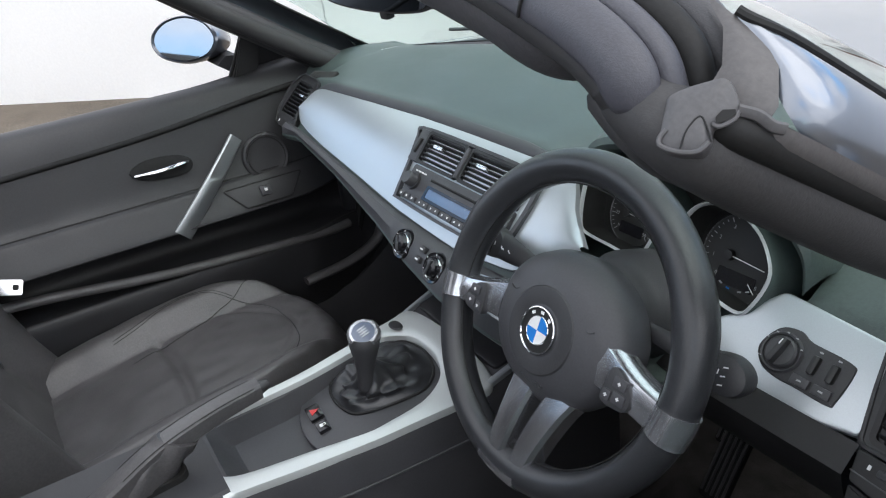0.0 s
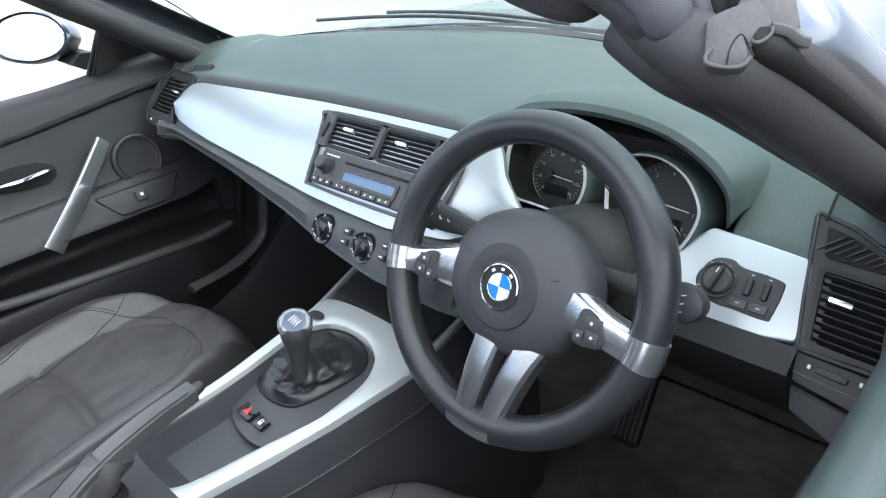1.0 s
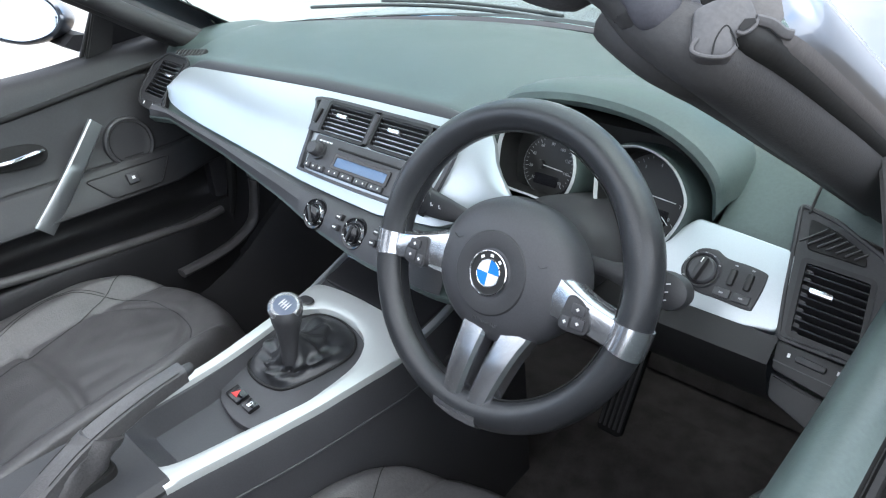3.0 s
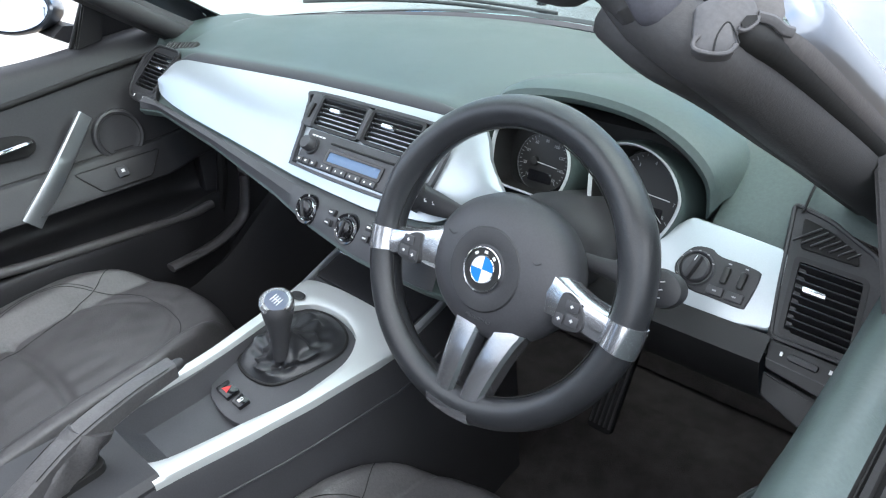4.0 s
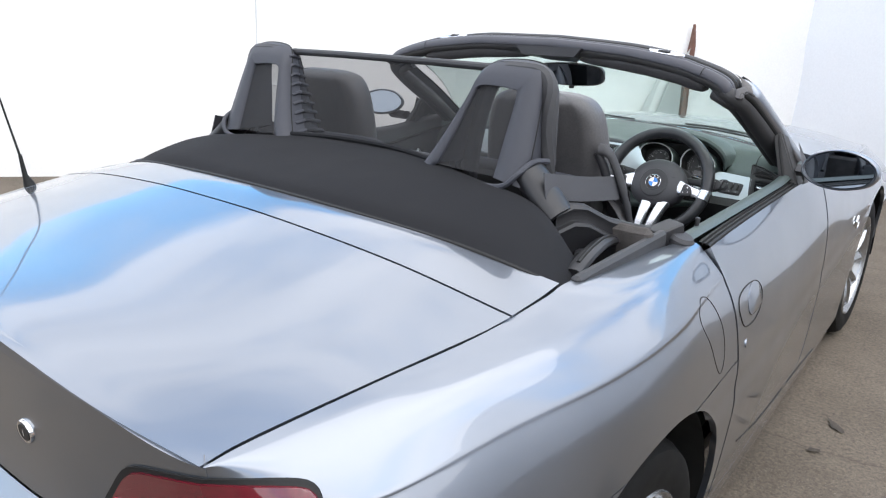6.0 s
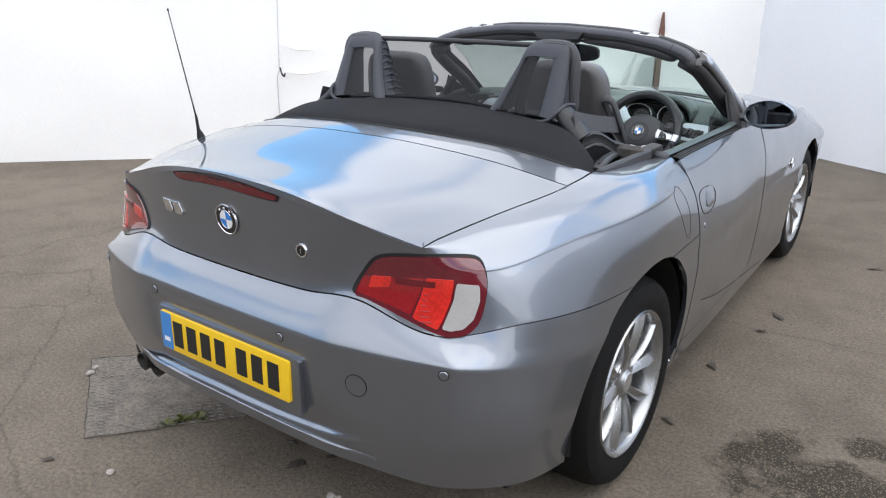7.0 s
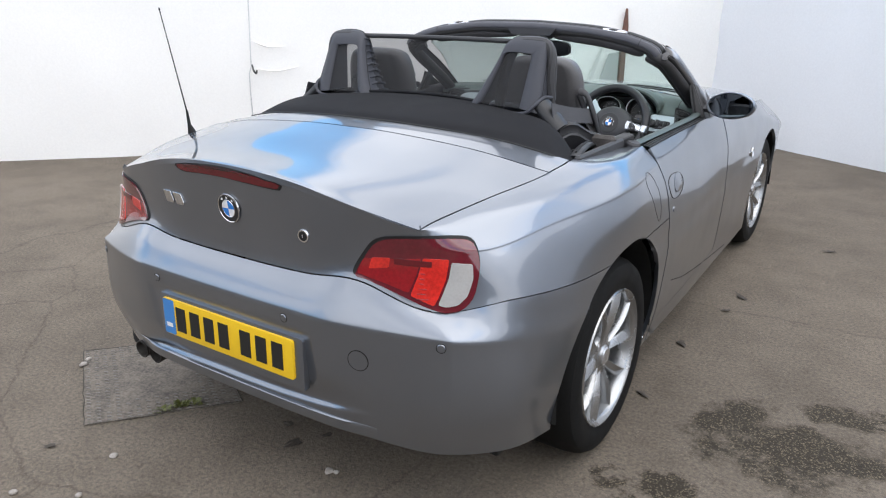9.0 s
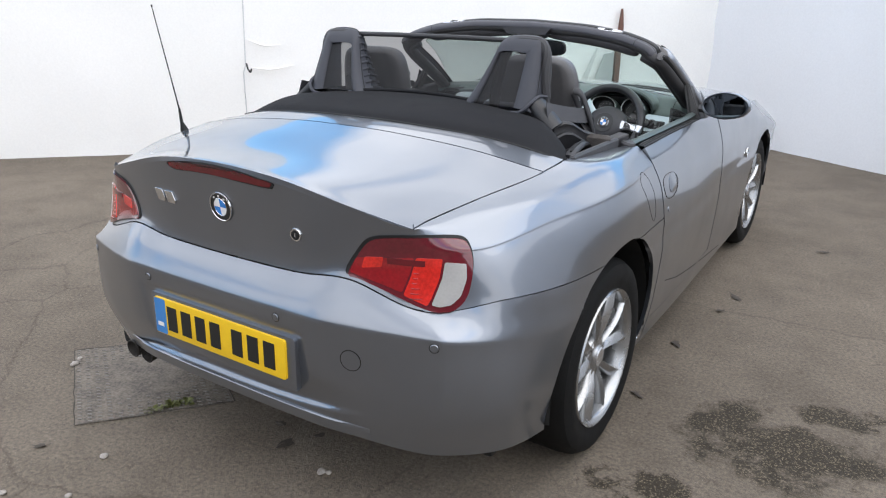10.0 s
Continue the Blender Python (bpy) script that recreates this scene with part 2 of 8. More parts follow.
def rounded(w, h, r, n=5):
    """A rounded rectangle outline about the origin."""
    out = []
    for cx, cy, a0 in ((w / 2 - r, h / 2 - r, 0), (-w / 2 + r, h / 2 - r, 90), (-w / 2 + r, -h / 2 + r, 180), (w / 2 - r, -h / 2 + r, 270)):
        for k in range(n + 1):
            a = radians(a0 + 90 * k / n)
            out.append((cx + r * math.cos(a), cy + r * math.sin(a)))
    return out


def soft_poly(pts, r, n=4):
    """A polygon with its corners rounded by r."""
    out = []
    p = [Vector((x, y)) for x, y in pts]
    for i, c in enumerate(p):
        a, b = p[i - 1] - c, p[(i + 1) % len(p)] - c
        k = min(r, a.length * 0.45, b.length * 0.45)
        s, e = c + a.normalized() * k, c + b.normalized() * k
        for j in range(n + 1):
            t = j / n
            q = s * (1 - t) ** 2 + c * 2 * t * (1 - t) + e * t * t
            out.append((q.x, q.y))
    return out


def frame_outline(outer, inner, depth, m=None, z0=0.0):
    """A flat ring between two outlines of equal count, with depth."""
    bm = bmesh.new()
    o1 = [bm.verts.new((x, y, z0)) for x, y in outer]
    i1 = [bm.verts.new((x, y, z0)) for x, y in inner]
    o2 = [bm.verts.new((x, y, z0 - depth)) for x, y in outer]
    i2 = [bm.verts.new((x, y, z0 - depth)) for x, y in inner]
    n = len(outer)
    for k in range(n):
        j = (k + 1) % n
        for a, b in ((o1, i1), (i1, i2), (o2, o1)):
            bm.faces.new((a[k], a[j], b[j], b[k]))
    if m is not None:
        bmesh.ops.transform(bm, matrix=m, verts=bm.verts)
    return bm


def merge(*bms):
    out = bmesh.new()
    for b in bms:
        me = bpy.data.meshes.new("tmp")
        b.to_mesh(me)
        b.free()
        out.from_mesh(me)
        bpy.data.meshes.remove(me)
    return out


def axes(origin, x, z):
    """A frame at origin whose x and z point along the given ways (z is kept exact)."""
    z = Vector(z).normalized()
    x = Vector(x)
    x = (x - z * x.dot(z)).normalized()
    y = z.cross(x)
    m = Matrix((x, y, z)).transposed().to_4x4()
    m.translation = Vector(origin)
    return m


def text(name, words, size, m, material, parent, depth=0.0006, align="CENTER"):
    cu = bpy.data.curves.new(name, "FONT")
    cu.body, cu.size, cu.align_x, cu.align_y, cu.extrude = words, size, align, "CENTER", depth
    tmp = bpy.data.objects.new(name, cu)
    me = bpy.data.meshes.new_from_object(tmp)
    bpy.data.objects.remove(tmp)
    me.transform(m)
    me.materials.clear()
    me.materials.append(material)
    ob = new(name, me)
    ob.parent = parent
    return ob


def thing(name, label, category, at=(0, 0, 0), group=""):
    ob = new(name)
    ob.location = at
    ob.empty_display_size = 0.1
    return tagged(ob, label, category, group)

# ---- the yard ----
def ground_material():
    m = bpy.data.materials.new("worn_concrete")
    m.use_nodes = True
    nt = m.node_tree
    b = nt.nodes["Principled BSDF"]
    tc = nt.nodes.new("ShaderNodeTexCoord")

    def noise_node(scale, detail=5, rough=0.55):
        n = nt.nodes.new("ShaderNodeTexNoise")
        n.inputs["Scale"].default_value, n.inputs["Detail"].default_value, n.inputs["Roughness"].default_value = scale, detail, rough
        nt.links.new(tc.outputs["Object"], n.inputs["Vector"])
        return n

    def ramp_node(src, p0, p1, c0, c1):
        r = nt.nodes.new("ShaderNodeValToRGB")
        r.color_ramp.elements[0].position, r.color_ramp.elements[1].position = p0, p1
        r.color_ramp.elements[0].color, r.color_ramp.elements[1].color = (*c0, 1), (*c1, 1)
        nt.links.new(src, r.inputs["Fac"])
        return r

    def mixed(kind, a, b_, fac):
        x = nt.nodes.new("ShaderNodeMix")
        x.data_type, x.blend_type = "RGBA", kind
        nt.links.new(a, x.inputs["A"])
        nt.links.new(b_, x.inputs["B"])
        if isinstance(fac, float):
            x.inputs["Factor"].default_value = fac
        else:
            nt.links.new(fac, x.inputs["Factor"])
        return x.outputs["Result"]

    base = ramp_node(noise_node(0.55, 3).outputs["Fac"], 0.3, 0.7, (0.119, 0.097, 0.075), (0.173, 0.143, 0.112))
    grit = ramp_node(noise_node(75, 8, 0.82).outputs["Fac"], 0.36, 0.64, (0.50, 0.50, 0.50), (1.42, 1.41, 1.38))
    blot = ramp_node(noise_node(3.2, 8, 0.68).outputs["Fac"], 0.36, 0.58, (0.80, 0.79, 0.77), (1.04, 1.04, 1.04))
    spots = ramp_node(noise_node(16, 4, 0.6).outputs["Fac"], 0.64, 0.72, (1, 1, 1), (0.55, 0.52, 0.48))
    c = mixed("MULTIPLY", base.outputs["Color"], grit.outputs["Color"], 1.0)
    c = mixed("MULTIPLY", c, blot.outputs["Color"], 1.0)
    c = mixed("MULTIPLY", c, spots.outputs["Color"], 0.6)
    # pale stone chips
    chips = nt.nodes.new("ShaderNodeTexVoronoi")
    chips.inputs["Scale"].default_value = 125
    nt.links.new(tc.outputs["Object"], chips.inputs["Vector"])
    chip = ramp_node(chips.outputs["Distance"], 0.12, 0.2, (1, 1, 1), (0, 0, 0))
    thin = ramp_node(noise_node(5, 4, 0.7).outputs["Fac"], 0.42, 0.62, (0, 0, 0), (0.7, 0.7, 0.7))
    rgb = nt.nodes.new("ShaderNodeRGB")
    rgb.outputs[0].default_value = (0.34, 0.31, 0.27, 1)
    both = mixed("MULTIPLY", chip.outputs["Color"], thin.outputs["Color"], 1.0)
    c = mixed("MIX", c, rgb.outputs[0], both)

    def stain(cx, cy, rx, ry, turn, ragged, scale):
        """A mask round a place on the ground with a ragged outline."""
        mp = nt.nodes.new("ShaderNodeMapping")
        mp.vector_type = "TEXTURE"
        mp.inputs["Location"].default_value = (cx, cy, 0)
        mp.inputs["Rotation"].default_value = (0, 0, radians(turn))
        mp.inputs["Scale"].default_value = (rx, ry, 1)
        nt.links.new(tc.outputs["Object"], mp.inputs["Vector"])
        ln = nt.nodes.new("ShaderNodeVectorMath")
        ln.operation = "LENGTH"
        nt.links.new(mp.outputs["Vector"], ln.inputs[0])
        ad = nt.nodes.new("ShaderNodeMath")
        ad.operation = "MULTIPLY_ADD"
        ad.inputs[1].default_value = ragged
        nt.links.new(noise_node(scale, 7, 0.7).outputs["Fac"], ad.inputs[0])
        nt.links.new(ln.outputs["Value"], ad.inputs[2])
        mr = nt.nodes.new("ShaderNodeMapRange")
        mr.inputs["From Min"].default_value, mr.inputs["From Max"].default_value = 0.5 * ragged + 0.62, 0.5 * ragged + 1.05
        mr.inputs["To Min"].default_value, mr.inputs["To Max"].default_value = 1, 0
        nt.links.new(ad.outputs["Value"], mr.inputs["Value"])
        return mr.outputs["Result"]

    # damp, worn patches where the stones of the concrete lie bare
    bare = nt.nodes.new("ShaderNodeTexVoronoi")
    bare.inputs["Scale"].default_value = 120
    shaken = nt.nodes.new("ShaderNodeMix")
    shaken.data_type = "VECTOR"
    shaken.inputs["Factor"].default_value = 0.03
    nt.links.new(tc.outputs["Object"], shaken.inputs["A"])
    nt.links.new(noise_node(45, 3, 0.6).outputs["Color"], shaken.inputs["B"])
    nt.links.new(shaken.outputs["Result"], bare.inputs["Vector"])
    stones = ramp_node(bare.outputs["Distance"], 0.16, 0.44, (0.180, 0.145, 0.100), (0.026, 0.019, 0.010))
    tint = mixed("MULTIPLY", stones.outputs["Color"], grit.outputs["Color"], 0.8)
    for spec in ((1.34, 0.29, 0.30, 0.20, 20, 3.0, 7.0), (1.12, 0.42, 0.17, 0.09, 50, 3.0, 9.0), (1.46, 0.62, 0.16, 0.07, 15, 4.0, 9.0), (1.02, -0.12, 0.15, 0.08, 20, 5.0, 9.0)):
        c = mixed("MIX", c, tint, stain(*spec))
    # fine cracks
    web = nt.nodes.new("ShaderNodeTexVoronoi")
    web.feature = "DISTANCE_TO_EDGE"
    web.inputs["Scale"].default_value = 0.55
    warp = nt.nodes.new("ShaderNodeMix")
    warp.data_type = "VECTOR"
    warp.inputs["Factor"].default_value = 0.12
    nt.links.new(tc.outputs["Object"], warp.inputs["A"])
    nt.links.new(noise_node(4, 5, 0.6).outputs["Color"], warp.inputs["B"])
    nt.links.new(warp.outputs["Result"], web.inputs["Vector"])
    crack = ramp_node(web.outputs["Distance"], 0.0015, 0.004, (0.45, 0.43, 0.40), (1, 1, 1))
    c = mixed("MULTIPLY", c, crack.outputs["Color"], 0.55)
    nt.links.new(c, b.inputs["Base Color"])
    b.inputs["Roughness"].default_value = 0.85
    bp = nt.nodes.new("ShaderNodeBump")
    bp.inputs["Strength"].default_value, bp.inputs["Distance"].default_value = 0.8, 0.006
    nt.links.new(noise_node(110, 6, 0.7).outputs["Fac"], bp.inputs["Height"])
    nt.links.new(bp.outputs["Normal"], b.inputs["Normal"])
    return m


GROUND = ground_material()


def build_ground():
    bm = bmesh.new()
    bmesh.ops.create_grid(bm, x_segments=60, y_segments=60, size=60)
    ob = part("ground", bm, GROUND, None)
    tagged(ob, "worn grey-brown concrete yard with grit and stains", "ground", kind="structure")


def build_wall(name, a, b, height, label, sheet):
    """A sheeted wall from a to b with faint folds, 6 cm thick."""
    a, b = Vector((*a, 0)), Vector((*b, 0))
    d = (b - a).normalized()
    n = Vector((d.y, -d.x, 0))
    steps = 160
    rings = []
    for i in range(steps + 1):
        s = i / steps
        q = a.lerp(b, s)
        w = 0.012 * noise.noise((s * 30, 3.3, 0)) + 0.02 * noise.noise((s * 7, 1.3, 0))
        rings.append([q + n * (w + 0.02 * noise.noise((s * 25, k * 1.7, 5))) + Vector((0, 0, height * k / 10)) for k in range(11)]
                     + [q - n * 0.06 + Vector((0, 0, height * k / 10)) for k in range(10, -1, -1)])
    ob = part(name, loft(rings), sheet, None)
    tagged(ob, label, "wall", kind="structure")
    return ob


build_ground()
CORNER = (-0.42, 6.02)
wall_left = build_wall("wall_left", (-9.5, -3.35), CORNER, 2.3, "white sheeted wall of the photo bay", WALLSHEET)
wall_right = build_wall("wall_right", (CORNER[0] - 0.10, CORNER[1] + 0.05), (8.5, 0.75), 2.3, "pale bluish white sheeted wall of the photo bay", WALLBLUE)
# two unseen walls, added to shape what the car's paint and mirrors reflect
wall_back = build_wall("wall_back", (11, -8.5), (-13, -8.5), 2.6, "unseen grey-brown wall added behind the yard to darken reflections", WALLDARK)
wall_side = build_wall("wall_side", (13.2, 12.0), (11, -8.5), 1.8, "unseen low pale wall added beside the yard for reflections", WALLPALE)
ALONG, OUT = Vector((0.696, 0.718, 0)), Vector((0.718, -0.696, 0))


def on_wall(d, z, lift=0.03):
    """A point on the left wall: d metres from the corner."""
    return Vector((*CORNER, 0)) - ALONG * d + Vector((0, 0, z)) + OUT * lift


def wall_piece(name, outline, depth, material, parent, label="", lift=0.05):
    m = axes(on_wall(0, 0, lift), ALONG, OUT)
    return part(name, slab(outline, depth, m, 0.002), material, parent, label)


def build_wall_details():
    # overlap of two sheets with a hook and a pulled fold
    seam = [on_wall(4.66 + 0.012 * math.sin(z * 3) + (0.02 if z < 0.75 else 0), z, 0.045) for z in np.linspace(0.02, 2.28, 40)]
    part("sheet_seam", tube(seam, 0.006, 6), WALLEDGE, wall_left, "edge where two sheets overlap")
    part("sheet_hook", tube(catmull([on_wall(4.66, 0.79, 0.05), on_wall(4.65, 0.75, 0.09), on_wall(4.63, 0.72, 0.09), on_wall(4.62, 0.745, 0.07)], 5), 0.008, 8), INK, wall_left, "small dark hook")
    for z0, z1, d1 in ((1.00, 0.95, 4.36), (0.76, 0.77, 4.25)):
        part("sheet_fold", tube(catmull([on_wall(4.65, z0, 0.035), on_wall((4.65 + d1) / 2, (z0 + z1) / 2 - 0.03, 0.040), on_wall(d1, z1, 0.028)], 6), [0.002 + 0.006 * math.sin(math.pi * i / 12) for i in range(13)], 8), WALLSHEET, wall_left)
    # brown post in a slit of the sheet near the corner, with a slack flap
    part("brown_post", slab([(-1.075, 1.27), (-1.055, 1.10), (-1.065, 0.02), (-1.125, 0.02), (-1.105, 1.00)], 0.05, axes(on_wall(0, 0, 0.055), ALONG, OUT), 0.004), BROWN, wall_left, "brown wooden post in a slit of the sheet")
    fl = wall_piece("sheet_gap", [(-1.066, 1.13), (-1.10, 0.95), (-1.17, 0.95)], 0.004, WALLGREY, wall_left, "grey gap in the sheet")
    for k, w in ((0, 0.052), (1, 0.036)):
        z = 0.965 + 0.045 * k
        wall_piece("gap_slat", [(-1.105 - w, z), (-1.105, z), (-1.10, z + 0.018), (-1.098 - w * 0.8, z + 0.018)], 0.006, WHITEINK, fl, "", 0.056)
    wall_piece("sheet_flap", [(-1.235, 0.86), (-1.128, 0.88), (-1.128, 0.06), (-1.44, 0.30), (-1.33, 0.56)], 0.01, WALLGREY, wall_left, "slack grey flap of the sheet", 0.045)
    wall_piece("sheet_flap", [(-1.32, 0.92), (-1.30, 0.92), (-1.40, 0.56), (-1.47, 0.56)], 0.008, WALLFOLD, wall_left, "", 0.042)


def build_drain_cover():
    """A worn steel cover set in the concrete, with rows of raised tread."""
    a, b, c_, d = (Vector((x, y, 0)) for x, y in ((-1.204, -0.571), (-0.87, -0.19), (-0.366, -0.477), (-0.69, -0.883)))
    pt = lambda u, v: a.lerp(b, u).lerp(d.lerp(c_, u), v)
    cover = new("drain_cover")
    tagged(cover, "worn steel inspection cover with raised tread set in the concrete", "drain cover")
    bm = bmesh.new()
    n = 14
    vs = [[bm.verts.new(pt(i / n, j / n) + Vector((0, 0, 0.004 + 0.0015 * noise.noise((i * 0.7, j * 0.7, 2))))) for j in range(n + 1)] for i in range(n + 1)]
    for i in range(n):
        for j in range(n):
            bm.faces.new((vs[i][j], vs[i][j + 1], vs[i + 1][j + 1], vs[i + 1][j]))
    bmesh.ops.recalc_face_normals(bm, faces=bm.faces)
    lipped_flat(bm)
    plate = part("cover_plate", bm, COVERPLATE, cover, "concrete-filled cover plate")
    for p, q in ((a, b), (b, c_), (c_, d), (d, a)):
        part("cover_joint", tube([p + (q - p) * t + Vector((0.006 * noise.noise((t * 9, p.x, 1)), 0.006 * noise.noise((t * 9, p.y, 5)), 0.0045)) for t in np.linspace(0, 1, 14)], [0.0012 + 0.0028 * abs(noise.noise((t * 7, p.x * 3, 8))) for t in np.linspace(0, 1, 14)], 6, flat=0.5), CRACKDARK, cover)
    rng = random.Random(5)
    bars = bmesh.new()
    for i in range(16):
        for j in range(26):
            u, v = (i + 0.5) / 16, (j + 0.5) / 26
            edge = min(u, 1 - u, v, 1 - v)
            if edge > 0.22 or rng.random() < 0.15:
                continue
            p = pt(u, v) + Vector((0, 0, 0.0055))
            t1 = box((0.016, 0.005, 0.004), 0.001, 1, Matrix.Translation(p) @ pose(0, 0, 0, 0, 0, 30 + rng.uniform(-6, 6)))
            me = bpy.data.meshes.new("tread")
            t1.to_mesh(me)
            t1.free()
            bars.from_mesh(me)
            bpy.data.meshes.remove(me)
    part("tread", bars, COVERTREAD, cover)["kind"] = "stuff"


def lipped_flat(bm):
    es = [e for e in bm.edges if e.is_boundary]
    res = bmesh.ops.extrude_edge_only(bm, edges=es)
    for v in res["geom"]:
        if isinstance(v, bmesh.types.BMVert):
            v.co.z -= 0.02


def build_weed():
    rng = random.Random(11)
    weed = new("weed_tuft")
    tagged(weed, "small yellow-green weed growing in the joint of the cover", "weed", group="")
    for k in range(64):
        u = rng.uniform(-1, 1)
        base = Vector((-0.528 + 0.045 * u, -0.635 + 0.056 * u + rng.uniform(-0.014, 0.014), 0.0))
        a = rng.uniform(0, 2 * math.pi)
        tall = 1 - 0.6 * abs(u - 0.3)
        ln, w = rng.uniform(0.016, 0.044), rng.uniform(0.003, 0.0075)
        tip = base + Vector((math.cos(a) * ln * 0.8, math.sin(a) * ln * 0.8, rng.uniform(0.006, 0.034) * tall))
        mid = base.lerp(tip, 0.55) + Vector((0, 0, 0.014 * tall))
        sd = Vector((-math.sin(a), math.cos(a), 0.25)) * w
        bm = bmesh.new()
        rows = []
        for f, g in ((0, 0.25), (0.3, 0.8), (0.6, 1.0), (0.85, 0.6)):
            c = base.lerp(mid, f).lerp(mid.lerp(tip, f), f)
            rows.append([bm.verts.new(c - sd * g), bm.verts.new(c - Vector((0, 0, 0.0015 * g))), bm.verts.new(c + sd * g)])
        for p, q in zip(rows, rows[1:]):
            bm.faces.new((p[0], p[1], q[1], q[0]))
            bm.faces.new((p[1], p[2], q[2], q[1]))
        end = bm.verts.new(tip)
        bm.faces.new((rows[-1][0], rows[-1][1], end))
        bm.faces.new((rows[-1][1], rows[-1][2], end))
        part("leaf", bm, WEED, weed)


def build_loose():
    rng = random.Random(3)
    for x, y, r in ((0.17, -0.61, 0.014), (0.19, -0.60, 0.009), (-0.45, -0.93, 0.012), (-1.09, -0.64, 0.016), (-1.12, -0.60, 0.012), (-0.53, -1.20, 0.012), (-0.36, -1.10, 0.010), (0.62, -1.02, 0.010)):
        bm = bmesh.new()
        bmesh.ops.create_icosphere(bm, subdivisions=2, radius=r)
        for v in bm.verts:
            v.co *= 1 + 0.35 * noise.noise(v.co * 70 + Vector((x * 9, y * 9, 0)))
            v.co.z = v.co.z * 0.6 + r * 0.5
        bmesh.ops.transform(bm, matrix=pose(x, y, 0, 0, 0, rng.uniform(0, 180)), verts=bm.verts)
        tagged(part("stone", bm, PEBBLE, None), "small pale stone lying on the concrete", "stone", group="loose stones")
    for x, y, w in ((-0.03, -0.56, 0.05), (-0.12, -0.49, 0.03), (0.03, -0.47, 0.03), (0.90, 1.54, 0.055), (0.88, 1.33, 0.04), (0.81, 0.87, 0.045), (1.17, 2.52, 0.05), (-0.67, -1.01, 0.035), (0.81, 0.38, 0.04)):
        bm = bmesh.new()
        n = 11
        vs = [bm.verts.new((w * (0.35 + 0.65 * rng.random()) * math.cos(2 * math.pi * k / n), 0.5 * w * (0.3 + 0.7 * rng.random()) * math.sin(2 * math.pi * k / n), 0.003 + 0.006 * rng.random())) for k in range(n)]
        c = bm.verts.new((0, 0, 0.009))
        for k in range(n):
            bm.faces.new((vs[k], vs[(k + 1) % n], c))
        bmesh.ops.transform(bm, matrix=pose(x, y, 0, 0, 0, rng.uniform(0, 180)), verts=bm.verts)
        tagged(part("leaf_litter", bm, LITTER, None), "dark crumpled scrap of leaf litter on the concrete", "leaf litter", group="leaf litter scraps")


COVERPLATE = mat("worn_cover", (0.150, 0.128, 0.106), 0.85, 0, 0.5, 14, 120, 0.6, 120, dist=0.003)
COVERTREAD = mat("worn_tread", (0.20, 0.185, 0.165), 0.7, 0, 0.2, 20, 200)
CRACKDARK = mat("dark_joint_dirt", (0.05, 0.045, 0.036), 0.9, 0, 0.4, 30, 200)
WEED = mat("weed_green", (0.11, 0.12, 0.03), 0.6, 0, 0.4, 40, 200)
PEBBLE = mat("pale_pebble", (0.34, 0.31, 0.28), 0.8, 0, 0.3, 40, 300)
LITTER = mat("dark_litter", (0.06, 0.05, 0.04), 0.8, 0, 0.4, 40, 300)
WALLGREY = mat("grey_sheet", (0.42, 0.43, 0.42), 0.7, 0, 0.1, 6, 100)
WALLFOLD = mat("pale_grey_sheet", (0.68, 0.68, 0.67), 0.7, 0, 0.08, 6, 100)
WALLEDGE = mat("sheet_edge", (0.62, 0.62, 0.63), 0.7, 0, 0.1, 6, 100)
build_wall_details()
build_drain_cover()
build_weed()
build_loose()

# ---- the car: body ----
car = thing("roadster_car", "silver grey two-seat roadster with its black soft top folded down", "car")

# Lines of the right half, from the middle of the tail round the side to the middle of the nose.
SILL = [(0, -.783, .322), (.25, -.778, .320), (.42, -.760, .313), (.620, -.692, .289), (.750, -.560, .277), (.788, -.38, .255), (.79, -.15, .22), (.79, .05, .2), (.78, .44, .185),
        (.775, .85, .18), (.765, 1.35, .18), (.755, 1.9, .18), (.735, 2.5, .18), (.68, 3.0, .18), (.45, 3.17, .19), (0, 3.21, .19)]
LOWER = [(0, -.797, .43), (.25, -.796, .43), (.42, -.784, .43), (.668, -.720, .43), (.788, -.580, .43), (.812, -.38, .42), (.818, -.15, .39), (.82, .05, .37), (.812, .43, .34),
         (.802, .85, .33), (.785, 1.35, .34), (.772, 1.9, .35), (.755, 2.5, .4), (.71, 2.98, .4), (.48, 3.22, .4), (0, 3.28, .4)]
BELLY = [(0, -.806, .632), (.25, -.806, .634), (.42, -.796, .634), (.677, -.715, .628), (.779, -.571, .602), (.824, -.38, .572), (.836, -.15, .56), (.842, .05, .56), (.835, .41, .54),
         (.822, .85, .53), (.797, 1.35, .53), (.782, 1.9, .55), (.768, 2.5, .57), (.72, 2.98, .55), (.48, 3.22, .53), (0, 3.28, .53)]
SEAM = [(0, -.746, .712), (.25, -.744, .716), (.415, -.730, .727), (.606, -.690, .676), (.757, -.562, .700), (.812, -.36, .682), (.838, -.15, .675), (.846, .05, .68), (.835, .39, .68),
        (.818, .85, .67), (.795, 1.35, .67), (.777, 1.9, .69), (.765, 2.5, .69), (.72, 2.98, .65), (.45, 3.19, .63), (0, 3.26, .61)]
